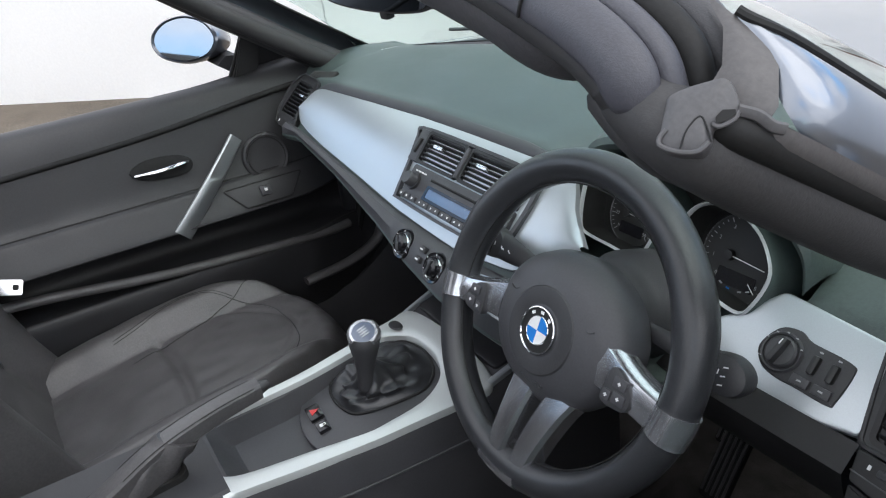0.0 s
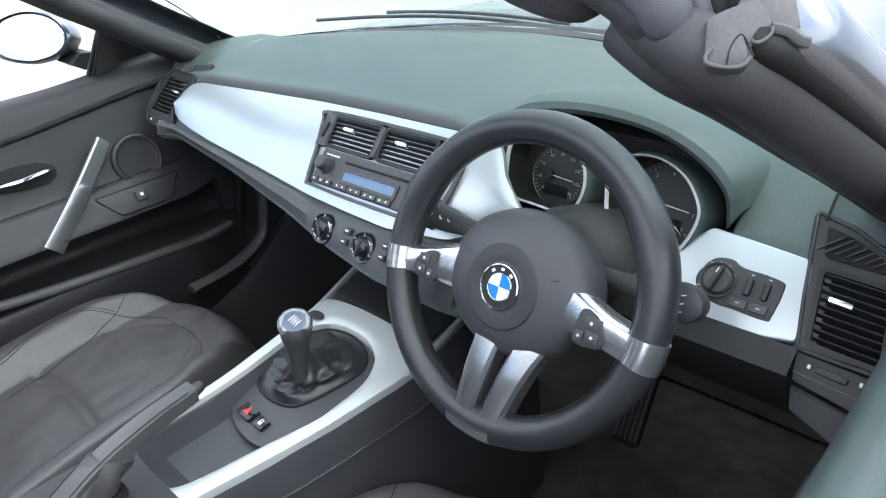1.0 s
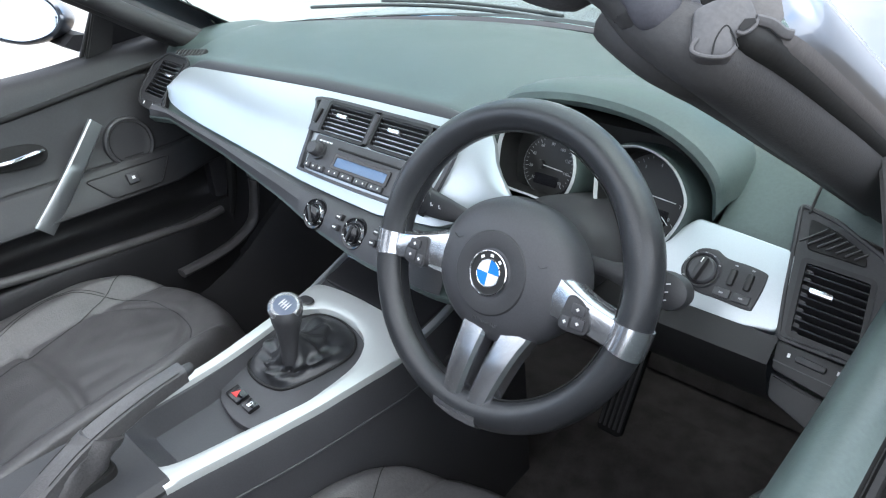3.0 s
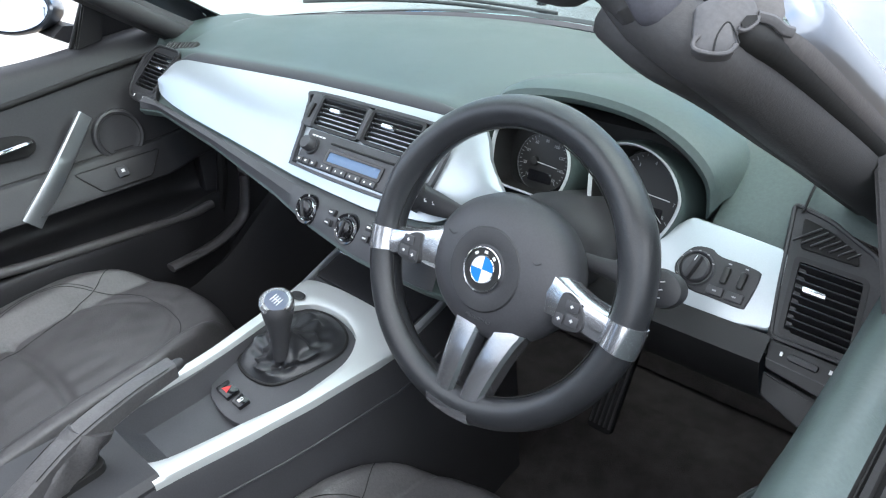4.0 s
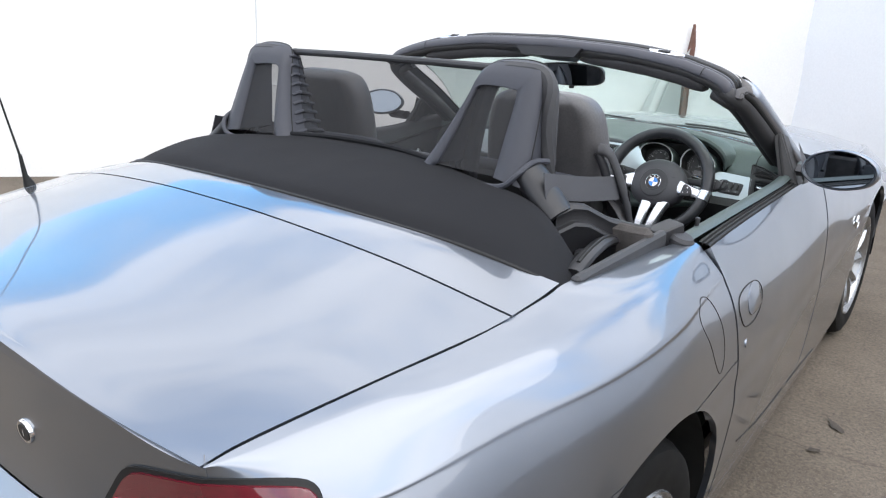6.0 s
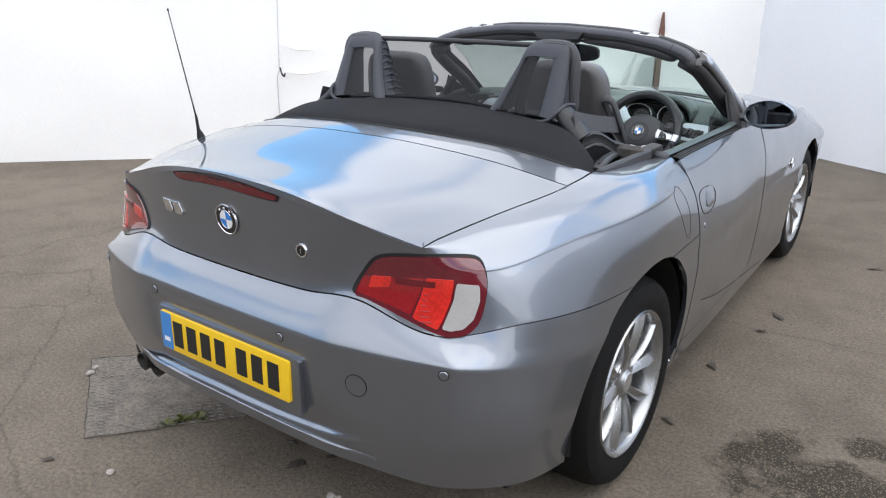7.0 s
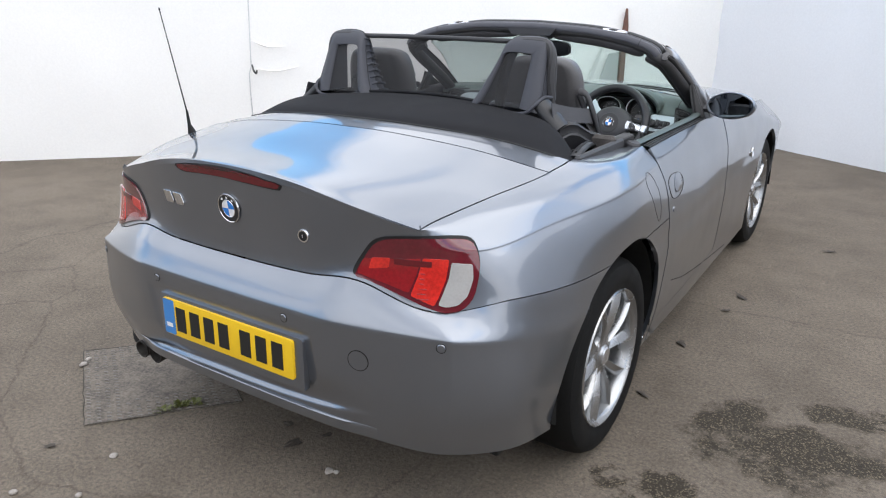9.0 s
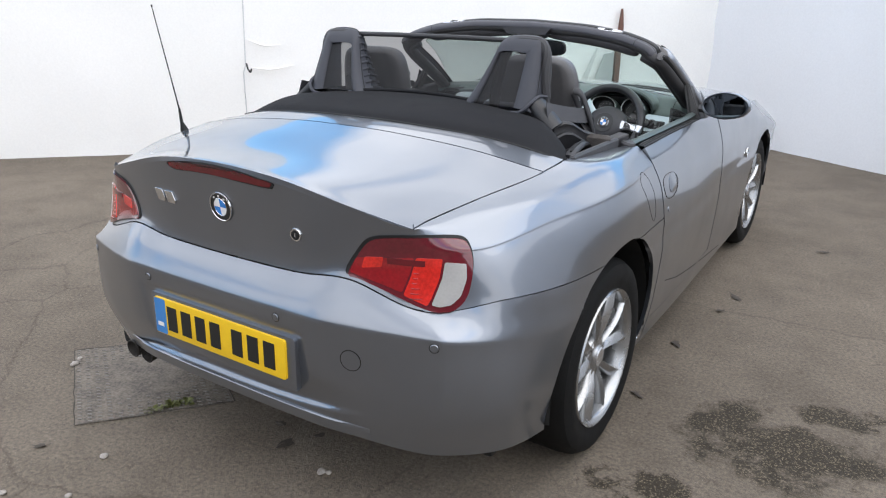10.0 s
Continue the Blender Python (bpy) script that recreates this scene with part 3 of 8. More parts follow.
HAUNCH = [(0, -.746, .80), (.25, -.740, .797), (.42, -.715, .79), (.58, -.674, .78), (.716, -.574, .785), (.785, -.35, .795), (.832, -.15, .80), (.842, .05, .805), (.815, .37, .80),
          (.795, .85, .78), (.782, 1.35, .78), (.757, 1.9, .785), (.73, 2.5, .765), (.65, 2.98, .715), (.4, 3.14, .68), (0, 3.22, .66)]
SHOULDER = [(0, -.766, .968), (.22, -.757, .954), (.42, -.726, .908), (.572, -.680, .868), (.676, -.577, .852), (.74, -.35, .888), (.785, -.15, .905), (.80, .05, .915), (.752, .37, .908),
            (.736, .85, .905), (.735, 1.35, .905), (.722, 1.9, .872), (.68, 2.5, .832), (.57, 2.98, .765), (.34, 3.12, .72), (0, 3.18, .70)]
# the bumper leans forward from its crease up to the boot lid and the lamps
LEDGE = []
for i, (a, b) in enumerate(zip(SEAM, BELLY)):
    f, g = (0.56, 0.47) if i < 3 else (0.54, 0.50) if i == 3 else (0.50, 0.50) if i == 4 else (0.5, 0.5)
    LEDGE.append((a[0] + f * (b[0] - a[0]), a[1] + f * (b[1] - a[1]), a[2] + g * (b[2] - a[2])))
ROWS_ = [SILL, LOWER, BELLY, LEDGE, SEAM, HAUNCH, SHOULDER]
GRID = np.array(ROWS_, float)
CORNER_CREASE = np.array([[0.2], [0.4], [0.55], [0.4], [0.0], [0.0], [0.0]])


def spline(a, b, c, d, t):
    return 0.5 * (2 * b + (c - a) * t + (2 * a - 5 * b + 4 * c - d) * t * t + (3 * b - a - 3 * c + d) * t**3)


def column(i):
    """A column of the body's lines; past the middle it is mirrored, so that the skin runs smoothly across."""
    if i < 0:
        return GRID[:, -i] * (-1, 1, 1)
    if i > 15:
        return GRID[:, 30 - i] * (-1, 1, 1)
    return GRID[:, i]


def skin(r, c):
    """The body's surface at row r and column c of its lines; columns below 0 lie on the left side."""
    side = -1 if c < 0 else 1
    r = r if r <= 2 else 2 * r - 2 if r <= 3 else r + 1
    c = abs(c)
    i = min(int(c), 14)
    before, after = column(i - 1), column(i + 2)
    # the rear corner of the bumper is drawn in at a soft upright crease
    if i == 3:
        before = before + CORNER_CREASE * (2 * column(3) - column(4) - before)
    if i == 2:
        after = after + CORNER_CREASE * (2 * column(3) - column(2) - after)
    col = spline(before, column(i), column(i + 1), after, c - i)
    n = len(col)
    j = min(max(int(r), 0), n - 2)
    lo = col[j - 1] if j > 0 else 2 * col[0] - col[1]
    hi = col[j + 2] if j + 2 < n else 2 * col[-1] - col[-2]
    if j + 2 >= n:
        # the door's upper edge rolls inwards
        roll = min(1, max(0, (c - 7.9) / 0.7)) * min(1, max(0, (10.4 - c) / 0.7))
        hi = hi + roll * np.array((-0.08, 0.0, -0.06))
    # crease along the bumper, fading out ahead of the rear wheel
    edge = 0.9 - 0.3 * min(1, max(0, (c - 3.2) / 2)) - 0.6 * min(1, max(0, (c - 5.6) / 1.6))
    if j == 2:
        lo = lo + edge * (2 * col[2] - col[3] - lo)
    if j == 1:
        hi = hi + edge * (2 * col[2] - col[1] - hi)
    if j == 3:
        hi = hi + edge * (2 * col[4] - col[3] - hi)
    p = spline(lo, col[j], col[j + 1], hi, r - j)
    return Vector((side * p[0], p[1], p[2]))


ARCHES = ((0.0, 0.385), (2.455, 0.360))


def lipped(bm, inward=0.014):
    """Folds the open edges of a panel inwards."""
    bm.normal_update()
    es = [e for e in bm.edges if e.is_boundary]
    nor = {v: v.normal.copy() for e in es for v in e.verts}
    res = bmesh.ops.extrude_edge_only(bm, edges=es)
    fresh = [v for v in res["geom"] if isinstance(v, bmesh.types.BMVert)]
    old = list(nor)
    for v in fresh:
        o = min(old, key=lambda q: (q.co - v.co).length_squared)
        v.co -= nor[o] * inward


def cut_arch(bm, arch):
    """Cuts a wheel's round opening."""
    wy, rad = arch
    away = lambda v: math.hypot(v.co.y - wy, v.co.z - 0.317)
    dead = [f for f in bm.faces if all(away(v) < rad for v in f.verts)]
    bmesh.ops.delete(bm, geom=dead, context="FACES")
    for v in bm.verts:
        a = away(v)
        if a < rad:
            v.co.y, v.co.z = wy + (v.co.y - wy) * rad / a, 0.317 + (v.co.z - 0.317) * rad / a


def faced(bm):
    """Turns a panel's faces outwards."""
    bmesh.ops.recalc_face_normals(bm, faces=bm.faces)
    bm.normal_update()
    up = sum((f.normal.dot(f.calc_center_median() - Vector((0, 1.0, 0.5))) * f.calc_area() for f in bm.faces))
    if up < 0:
        bmesh.ops.reverse_faces(bm, faces=bm.faces)


def ease(x, a, b):
    t = min(max((x - a) / (b - a), 0), 1)
    return t * t * (3 - 2 * t)


def panel(name, r0, r1, c0, c1, label="", arch=None, lip=0.014, dr=10, dc=10, material=None, parent=None, where=None, turn=False):
    """A body panel between rows and columns, cut round the wheel and folded at its edges."""
    nr, nc = max(2, round((r1 - r0) * dr)), max(2, round((c1 - c0) * dc))
    bm = bmesh.new()
    vs = [[bm.verts.new(skin(r0 + (r1 - r0) * i / nr, c0 + (c1 - c0) * k / nc)) for k in range(nc + 1)] for i in range(nr + 1)]
    for i in range(nr):
        for k in range(nc):
            bm.faces.new((vs[i][k], vs[i][k + 1], vs[i + 1][k + 1], vs[i + 1][k]))
    if arch is not None:
        cut_arch(bm, arch)
    if where is not None:
        bmesh.ops.delete(bm, geom=[f for f in bm.faces if where(f.calc_center_median())], context="FACES")
    faced(bm)
    if lip:
        lipped(bm, lip)
    return part(name, bm, material or PAINT, parent or car, label)


G = 0.012
rear_bumper = panel("rear_bumper", 0, 3 - G, -6.6, 6.6, "painted rear bumper with a plate recess", arch=ARCHES[0], dc=22, dr=20)
for v in rear_bumper.data.vertices:
    # recess round the plate, and a lip along the lower edge that fades out sideways
    x, z = v.co.x, v.co.z
    if v.co.y > -0.6:
        continue
    side = abs(x) - 0.10 * (0.50 - z) * (1 if x > 0 else -1)
    well = 0.005 * (1 - ease(side, 0.305, 0.330)) * (1 - ease(z, 0.568, 0.588))
    foot = 0.362 + 0.05 * x * abs(x) * 2.4
    under = 0.014 * ease(z, foot, foot + 0.014) * (1 - ease(z, foot + 0.02, foot + 0.11)) * (1 - ease(abs(x), 0.33, 0.50))
    v.co.y += max(well * ease(z, foot, foot + 0.014), under)
panel("boot_rear_face", 3 + 0.04, 5, -3.0, 3.0, "rear face of the boot lid", dc=14)
for s in (1, -1):
    cc = lambda a, b: (a, b) if s > 0 else (-b, -a)
    panel("side_sill", 0, 3 - G, *cc(6.8, 8 - G), arch=ARCHES[0], dc=14)
    panel("rocker", 0, 0.62, *cc(8 + G, 10.6), dc=8)
    panel("front_wing", 0, 5, *cc(10 + G, 13.6), arch=ARCHES[1], dc=14)
panel("front_bumper", 0, 5, 13.62, 15, dc=10)
panel("front_bumper", 0, 5, -15, -13.62, dc=10)


# Decks: the boot lid and the strip ahead of it, the quarter tops and the bonnet.
def patch(rows, nu, nv, mirror=True):
    """A smooth patch through rows of points from the middle outwards; mirrored about the middle."""
    lines = []
    for r in rows:
        full = [(-x, y, z) for x, y, z in r[:0:-1]] + list(r) if mirror else r
        lines.append(catmull(full, nu))
    cols = [catmull([l[i] for l in lines], nv) for i in range(len(lines[0]))]
    bm = bmesh.new()
    vs = [[bm.verts.new(p) for p in c] for c in cols]
    for a, b in zip(vs, vs[1:]):
        for i in range(len(a) - 1):
            bm.faces.new((a[i], b[i], b[i + 1], a[i + 1]))
    bmesh.ops.recalc_face_normals(bm, faces=bm.faces)
    if sum(f.normal.z for f in bm.faces) < 0:
        bmesh.ops.reverse_faces(bm, faces=bm.faces)
    return bm


bm = patch([[(0, -.766, .970), (.22, -.757, .956), (.42, -.726, .910), (.567, -.684, .871)],
            [(0, -.715, .962), (.22, -.706, .951), (.42, -.672, .916), (.58, -.625, .884)],
            [(0, -.55, .960), (.2, -.55, .956), (.44, -.52, .937), (.625, -.47, .909)],
            [(0, -.36, .985), (.2, -.36, .981), (.45, -.33, .962), (.662, -.30, .925)],
            [(0, -.27, .998), (.2, -.268, .994), (.46, -.255, .972), (.674, -.235, .934)]], 8, 8)
lipped(bm)
boot = part("boot_lid", bm, PAINT, car, "painted boot lid with a raised tail lip")
bm = patch([[(0, -.266, .999), (.2, -.264, .995), (.46, -.251, .973), (.674, -.231, .935)],
            [(0, -.21, 1.006), (.2, -.205, 1.002), (.46, -.175, .982), (.672, -.15, .938)],
            [(0, -.165, 1.008), (.2, -.16, 1.004), (.46, -.13, .984), (.664, -.08, .939)]], 8, 6)
lipped(bm)
part("tonneau_panel", bm, PAINT, car)
for s in (1, -1):
    m = [catmull(r, 12) for r in [[(.571, -.682, .871), (.584, -.625, .8825), (.629, -.47, .908), (.666, -.30, .9245), (.677, -.15, .937), (.67, -.06, .938), (.668, .12, .925), (.70, .36, .915)],
                                  [(.5745, -.680, .869), (.645, -.59, .866), (.705, -.43, .895), (.735, -.26, .914), (.75, -.10, .924), (.755, 0, .925), (.745, .16, .922), (.73, .365, .916)]]]
    cs = catmull([(c, 0, 0) for c in (3.0, 4.0, 4.75, 5.5, 6.1, 6.7, 7.3, 8 - G)], 12)
    cols = []
    for c, p, q in zip(cs, m[0], m[1]):
        up = [skin(r, c[0]) for r in (3 + G, 3.16, 3.33, 3.5, 3.67, 3.84, 4.0, 4.17, 4.30, 4.45, 4.58)]
        col = catmull(up + [Vector(q).lerp(skin(5, c[0]), 0.35) - Vector((0.004, 0, 0.003)), Vector(p).lerp(Vector(q), 0.45), Vector(p)], 4)
        cols.append([(s * v[0], v[1], v[2]) for v in col])
    bm = loft(cols, False, False)
    cut_arch(bm, ARCHES[0])
    faced(bm)
    lipped(bm)
    part("quarter_panel", bm, PAINT, car)
bm = patch([[(0, 1.86, .90), (.3, 1.84, .90), (.6, 1.74, .895), (.728, 1.55, .895)],
            [(0, 2.3, .905), (.3, 2.3, .90), (.56, 2.25, .878), (.708, 2.2, .852)],
            [(0, 2.8, .85), (.3, 2.8, .84), (.47, 2.78, .825), (.618, 2.75, .80)],
            [(0, 3.17, .703), (.2, 3.15, .710), (.37, 3.10, .724), (.545, 2.985, .768)]], 8, 8)
lipped(bm)
part("bonnet", bm, PAINT, car)


def build_door(s):
    cc = (8 + G, 10 - G) if s > 0 else (-10 + G, -8 - G)
    door = panel("door", 0.64, 5, *cc, "painted door with a flush handle", dc=18)
    top = [skin(5, s * c) for c in np.linspace(8 + G, 10 - G, 30)]
    strip = [[p + Vector((-s * d, 0, h)) for d, h in ((0.001, -0.004), (0.002, 0.004), (0.006, 0.006), (0.008, 0.003), (0.009, 0.002), (0.011, 0.007), (0.015, 0.007), (0.017, 0.003), (0.018, 0.003), (0.020, 0.008), (0.026, 0.007), (0.029, -0.03))] for p in top]
    part("window_seal", loft(strip, False, False), RUBBER, door, "black rubber window seal")
    return door


door_right, door_left = build_door(1), build_door(-1)
# dark liner inside the body, so that no light shows through the gaps
for s in (1, -1):
    for wy, rad in ARCHES:
        liner = []
        for k in range(25):
            a = radians(-6 + 192 * k / 24)
            liner.append([(s * x, wy + r * math.cos(a), 0.317 + r * math.sin(a)) for x, r in ((0.50, 0.395), (0.77 if wy < 1 else 0.70, 0.393), (0.806 if wy < 1 else 0.745, rad + 0.002))])
        part("wheel_arch_liner", loft(liner, False, False), DARK, car)
# lower lip of the rear bumper
lip_rows = []
for c in np.linspace(-2.3, 2.3, 60):
    p, q = skin(0.02, c), skin(0.34, c)
    out = Vector((p.x, p.y - 0.35, 0)).normalized() * (0.001 + 0.007 * max(0, 1 - (c / 2.25) ** 4))
    lip_rows.append([p - out * 0.4, p + out, p.lerp(q, 0.55) + out * 1.2, q + out * 0.9, q + out * 0.5 + Vector((0, 0, 0.003)), q - out * 0.2 + Vector((0, 0, 0.004))])
part("bumper_lip", loft(lip_rows, False, False), PAINT, car, "painted lower lip of the bumper")
part("underbody", box((1.36, 3.45, 0.05), 0.01, 2, pose(0, 1.25, 0.2)), DARK, car)

# ---- wheels ----
def build_wheel(x, y, s):
    """An alloy wheel with ten twin-spoke arms; its outer face looks to side s."""
    m = pose(x, y, 0.317) @ Matrix(((0, 0, s, 0), (1, 0, 0, 0), (0, s, 0, 0), (0, 0, 0, 1)))
    wheel = new("wheel")
    wheel.parent = car
    prof = [(0.216, -0.20), (0.262, -0.215), (0.296, -0.205), (0.312, -0.185), (0.317, -0.15), (0.317, -0.06), (0.312, -0.028), (0.298, -0.006), (0.272, 0.004), (0.240, 0.0), (0.219, -0.006), (0.214, -0.02)]
    part("tyre", lathe(prof, 72, m), TYRE, wheel, "worn black tyre")
    prof = [(0.217, -0.2), (0.205, -0.19), (0.200, -0.06), (0.203, -0.02), (0.212, -0.004), (0.219, 0.0), (0.222, -0.006), (0.216, -0.016)]
    part("rim", lathe(prof, 72, m), ALLOY, wheel, "silver alloy rim")
    part("brake_disc", lathe([(0.0, -0.12), (0.15, -0.12), (0.155, -0.125), (0.155, -0.14), (0, -0.14)], 40, m), mat_disc, wheel)
    part("wheel_hub", lathe([(0.0, -0.024), (0.03, -0.024), (0.036, -0.03), (0.07, -0.034), (0.078, -0.05), (0.078, -0.11)], 40, m), ALLOY, wheel)
    part("hub_cap", lathe([(0.0, -0.019), (0.026, -0.019), (0.030, -0.022), (0.030, -0.03)], 30, m), SILVER, wheel)
    for k in range(5):
        for d in (-1, 1):
            a = 2 * math.pi * k / 5 + d * 0.17 + 0.3
            a2 = 2 * math.pi * k / 5 + d * 0.30 + 0.3
            rings = []
            for i in range(9):
                t = i / 8
                r = 0.045 + 0.163 * t
                ang = a + (a2 - a) * t
                w = 0.012 + 0.0065 * t
                h = -0.036 + 0.010 * math.sin(t * 3.0) + 0.018 * t
                c, sn = math.cos(ang), math.sin(ang)
                pts = [(-w, -0.040), (-w, -0.014), (-w * 0.7, -0.006), (d * w * 0.55, 0.004), (d * w * 0.62, 0.003), (w * 0.7 if d < 0 else w * 0.9, -0.008), (w, -0.014), (w, -0.040)]
                rings.append([m @ Vector((r * c - q * sn, r * sn + q * c, h + z)) for q, z in pts])
            part("spoke", loft(rings), ALLOY, wheel)
        a = 2 * math.pi * (k + 0.5) / 5 + 0.3
        part("wheel_bolt", lathe([(0, -0.028), (0.009, -0.028), (0.011, -0.032), (0.011, -0.05)], 6, m @ pose(0.055 * math.cos(a), 0.055 * math.sin(a), -0.004)), CHROME, wheel)


mat_disc = mat("brake_steel", (0.2, 0.19, 0.18), 0.4, 0.9, 0.2)
for s in (1, -1):
    build_wheel(s * 0.815, 0.0, s)
    build_wheel(s * 0.745, 2.455, s)

# ---- the cabin: dashboard ----
FASCIA = axes((0, 1.143, 0.842), (1, 0, 0), (0, -1, 0.9))
FASCIA_R = axes((0.5, 1.215, 0.85), (1, 0, 0), (0, -1, 0.9))


def interp(x, xs, ys):
    return float(np.interp(x, xs, ys))


def fascia_point(x, v, off=0.0):
    """A point of the slanted dash face at x, v up the slope; the face lies further forward past the steering wheel."""
    w = ease(x, 0.30, 0.46)
    return Vector((x, 1.143 + 0.669 * v, 0.842 + 0.743 * v)) * (1 - w) + Vector((x, 1.209 + 0.669 * v, 0.845 + 0.743 * v)) * w + Vector((0, -0.743, 0.669)) * off


def fascia_top(x):
    return interp(x, (-0.62, -0.47, -0.14, 0.12, 0.30, 0.46, 0.62), (0.085, 0.103, 0.121, 0.125, 0.10, 0.05, 0.05)) * (1 - ease(x, 0.200, 0.216) * (1 - ease(x, 0.475, 0.495)))


def fascia_low(x):
    return interp(x, (-0.62, -0.47, -0.28, -0.10, 0.0, 0.10, 0.22, 0.5, 0.62), (-0.02, 0.0, -0.022, -0.052, -0.074, -0.088, -0.09, -0.06, -0.06))


def build_dash():
    rings = []
    xs = np.linspace(-0.535, 0.573, 84)
    for x in xs:
        q = (x / 0.62) ** 2
        vt, vl = fascia_top(x) + 0.004, fascia_low(x)
        t, l = fascia_point(x, vt, -0.003), fascia_point(x, vl, 0.004)
        crown = 0.962 - 0.022 * q
        win = ease(x, 0.200, 0.216) * (1 - ease(x, 0.475, 0.495))
        deep = lambda a, b: a + (b - a) * win
        end = ease(x, 0.455, 0.50)
        pts = [(1.66 - 0.24 * q, 0.945 - 0.02 * q), (1.56 - 0.18 * q, crown), (1.44 - 0.10 * q, crown + 0.002), (1.33 - 0.03 * q + 0.03 * end, crown - 0.004 + 0.002 * q - 0.004 * end), (deep(t.y + 0.035 + 0.014 * end, 1.345), deep(t.z + 0.013 + 0.018 * end, 0.93)), (deep(t.y + 0.012, 1.325), deep(t.z + 0.010, 0.87)), (deep(t.y, 1.26), deep(t.z, 0.845))]
        pts += [tuple(fascia_point(x, vt + (vl - vt) * k / 5, -0.006))[1:] for k in range(1, 5)]
        pts += [(l.y, l.z), (l.y + 0.004, l.z - 0.010), (l.y + 0.018, l.z - 0.018), (l.y + 0.10, l.z - 0.035), (1.42, l.z - 0.08), (1.55, 0.45)]
        rings.append([(x, p[0], p[1]) for p in catmull([(a, b) for a, b in pts], 3)])
    dash = part("dashboard", loft(rings, False, False), DASH, car, "grey-green grained dashboard skin")
    # charcoal lower band under the silver panel
    band = []
    for x in np.linspace(-0.53, 0.24, 60):
        v0, v1 = interp(x, (-0.53, -0.37, -0.08, 0.09, 0.24), (0.018, 0.004, -0.022, -0.027, -0.02)), fascia_low(x)
        a, b = fascia_point(x, v0, 0.001), fascia_point(x, v1, 0.006)
        band.append([a, fascia_point(x, v0 * 0.8 + v1 * 0.2, 0.010), fascia_point(x, v0 * 0.4 + v1 * 0.6, 0.013), b, b + Vector((0, 0.012, -0.014)), b + Vector((0, 0.05, -0.028)), b + Vector((0, 0.14, -0.05))])
    part("lower_dash_band", loft(band, False, False), TRIM_BLACK, car, "charcoal band under the silver dash panel")
    # charcoal lip between the silver panel and the top of the dash
    lip = []
    for x in np.linspace(-0.50, 0.196, 60):
        v = interp(x, (-0.50, -0.468, -0.294, -0.136, -0.01, 0.121, 0.204), (0.088, 0.102, 0.112, 0.120, 0.123, 0.124, 0.125))
        w = 0.017 * ease(x, -0.52, -0.44) * (1 - 0.5 * ease(x, 0.10, 0.196))
        lip.append([fascia_point(x, v - 0.004, -0.004), fascia_point(x, v + 0.0005, 0.0015), fascia_point(x, v + 0.3 * w, 0.0036), fascia_point(x, v + 0.8 * w, 0.0030), fascia_point(x, v + w, 0.0008), fascia_point(x, v + w + 0.003, -0.012)])
    part("dash_lip", loft(lip, False, False), TRIM_BLACK, dash, "charcoal lip above the silver dash panel")
    # silver panel of the passenger's side
    rows = []
    for k in range(61):
        s = k / 60
        x = -0.515 + 0.789 * s
        top = interp(x, (-0.515, -0.507, -0.49, -0.468, -0.294, -0.136, -0.01, 0.121, 0.204, 0.216, 0.238, 0.262, 0.274), (0.058, 0.082, 0.096, 0.102, 0.112, 0.120, 0.123, 0.124, 0.125, 0.116, 0.081, 0.062, 0.052))
        low = interp(x, (-0.515, -0.507, -0.486, -0.44, -0.368, -0.221, -0.077, 0.009, 0.089, 0.192, 0.24, 0.274), (0.046, 0.036, 0.026, 0.017, 0.008, -0.005, -0.019, -0.023, -0.025, -0.012, 0.014, 0.046))
        row = [fascia_point(x, top, -0.006)] + [fascia_point(x, top + (low - top) * j / 8, 0.003 + 0.005 * math.sin(math.pi * j / 8)) for j in range(9)] + [fascia_point(x, low, -0.006)]
        rows.append(row)
    part("silver_dash_panel", loft(rows, False, False), ALU, car, "satin silver dash panel", sharp=50)
    # silver panel by the driver's door
    out = soft_poly([(-0.085, -0.012), (-0.056, 0.010), (-0.026, 0.047), (0.076, 0.040), (0.089, -0.040), (0.044, -0.049), (0.003, -0.052), (-0.085, -0.060)], 0.007)
    bm = slab(out, 0.020, FASCIA_R @ pose(0, 0, 0.006), 0.004, 3)
    part("silver_switch_panel", bm, ALU, car, "satin silver panel behind the light switch")
    # knee panel under it; its near-black colour also carries the shade there
    rr = []
    for x in np.linspace(0.235, 0.592, 22):
        a_ = Vector((x, 1.158, 0.803))
        rr.append([a_ + Vector((0, 0.02, 0.02)), a_, a_ + Vector((0, 0.006, -0.018)), a_ + Vector((0, 0.020, -0.050)), a_ + Vector((0, 0.050, -0.082)), a_ + Vector((0, 0.16, -0.105))])
    part("knee_panel", loft(rr, False, False), VENTFRAME, car, "knee panel under the dash, near-black with shade in its colour")
    part("panel_flank", slab(soft_poly([(0.074, 0.047), (0.094, 0.046), (0.106, -0.05), (0.086, -0.052)], 0.004), 0.03, FASCIA_R @ pose(0, 0, -0.001), 0.003), TRIM_BLACK, car)
    return dash


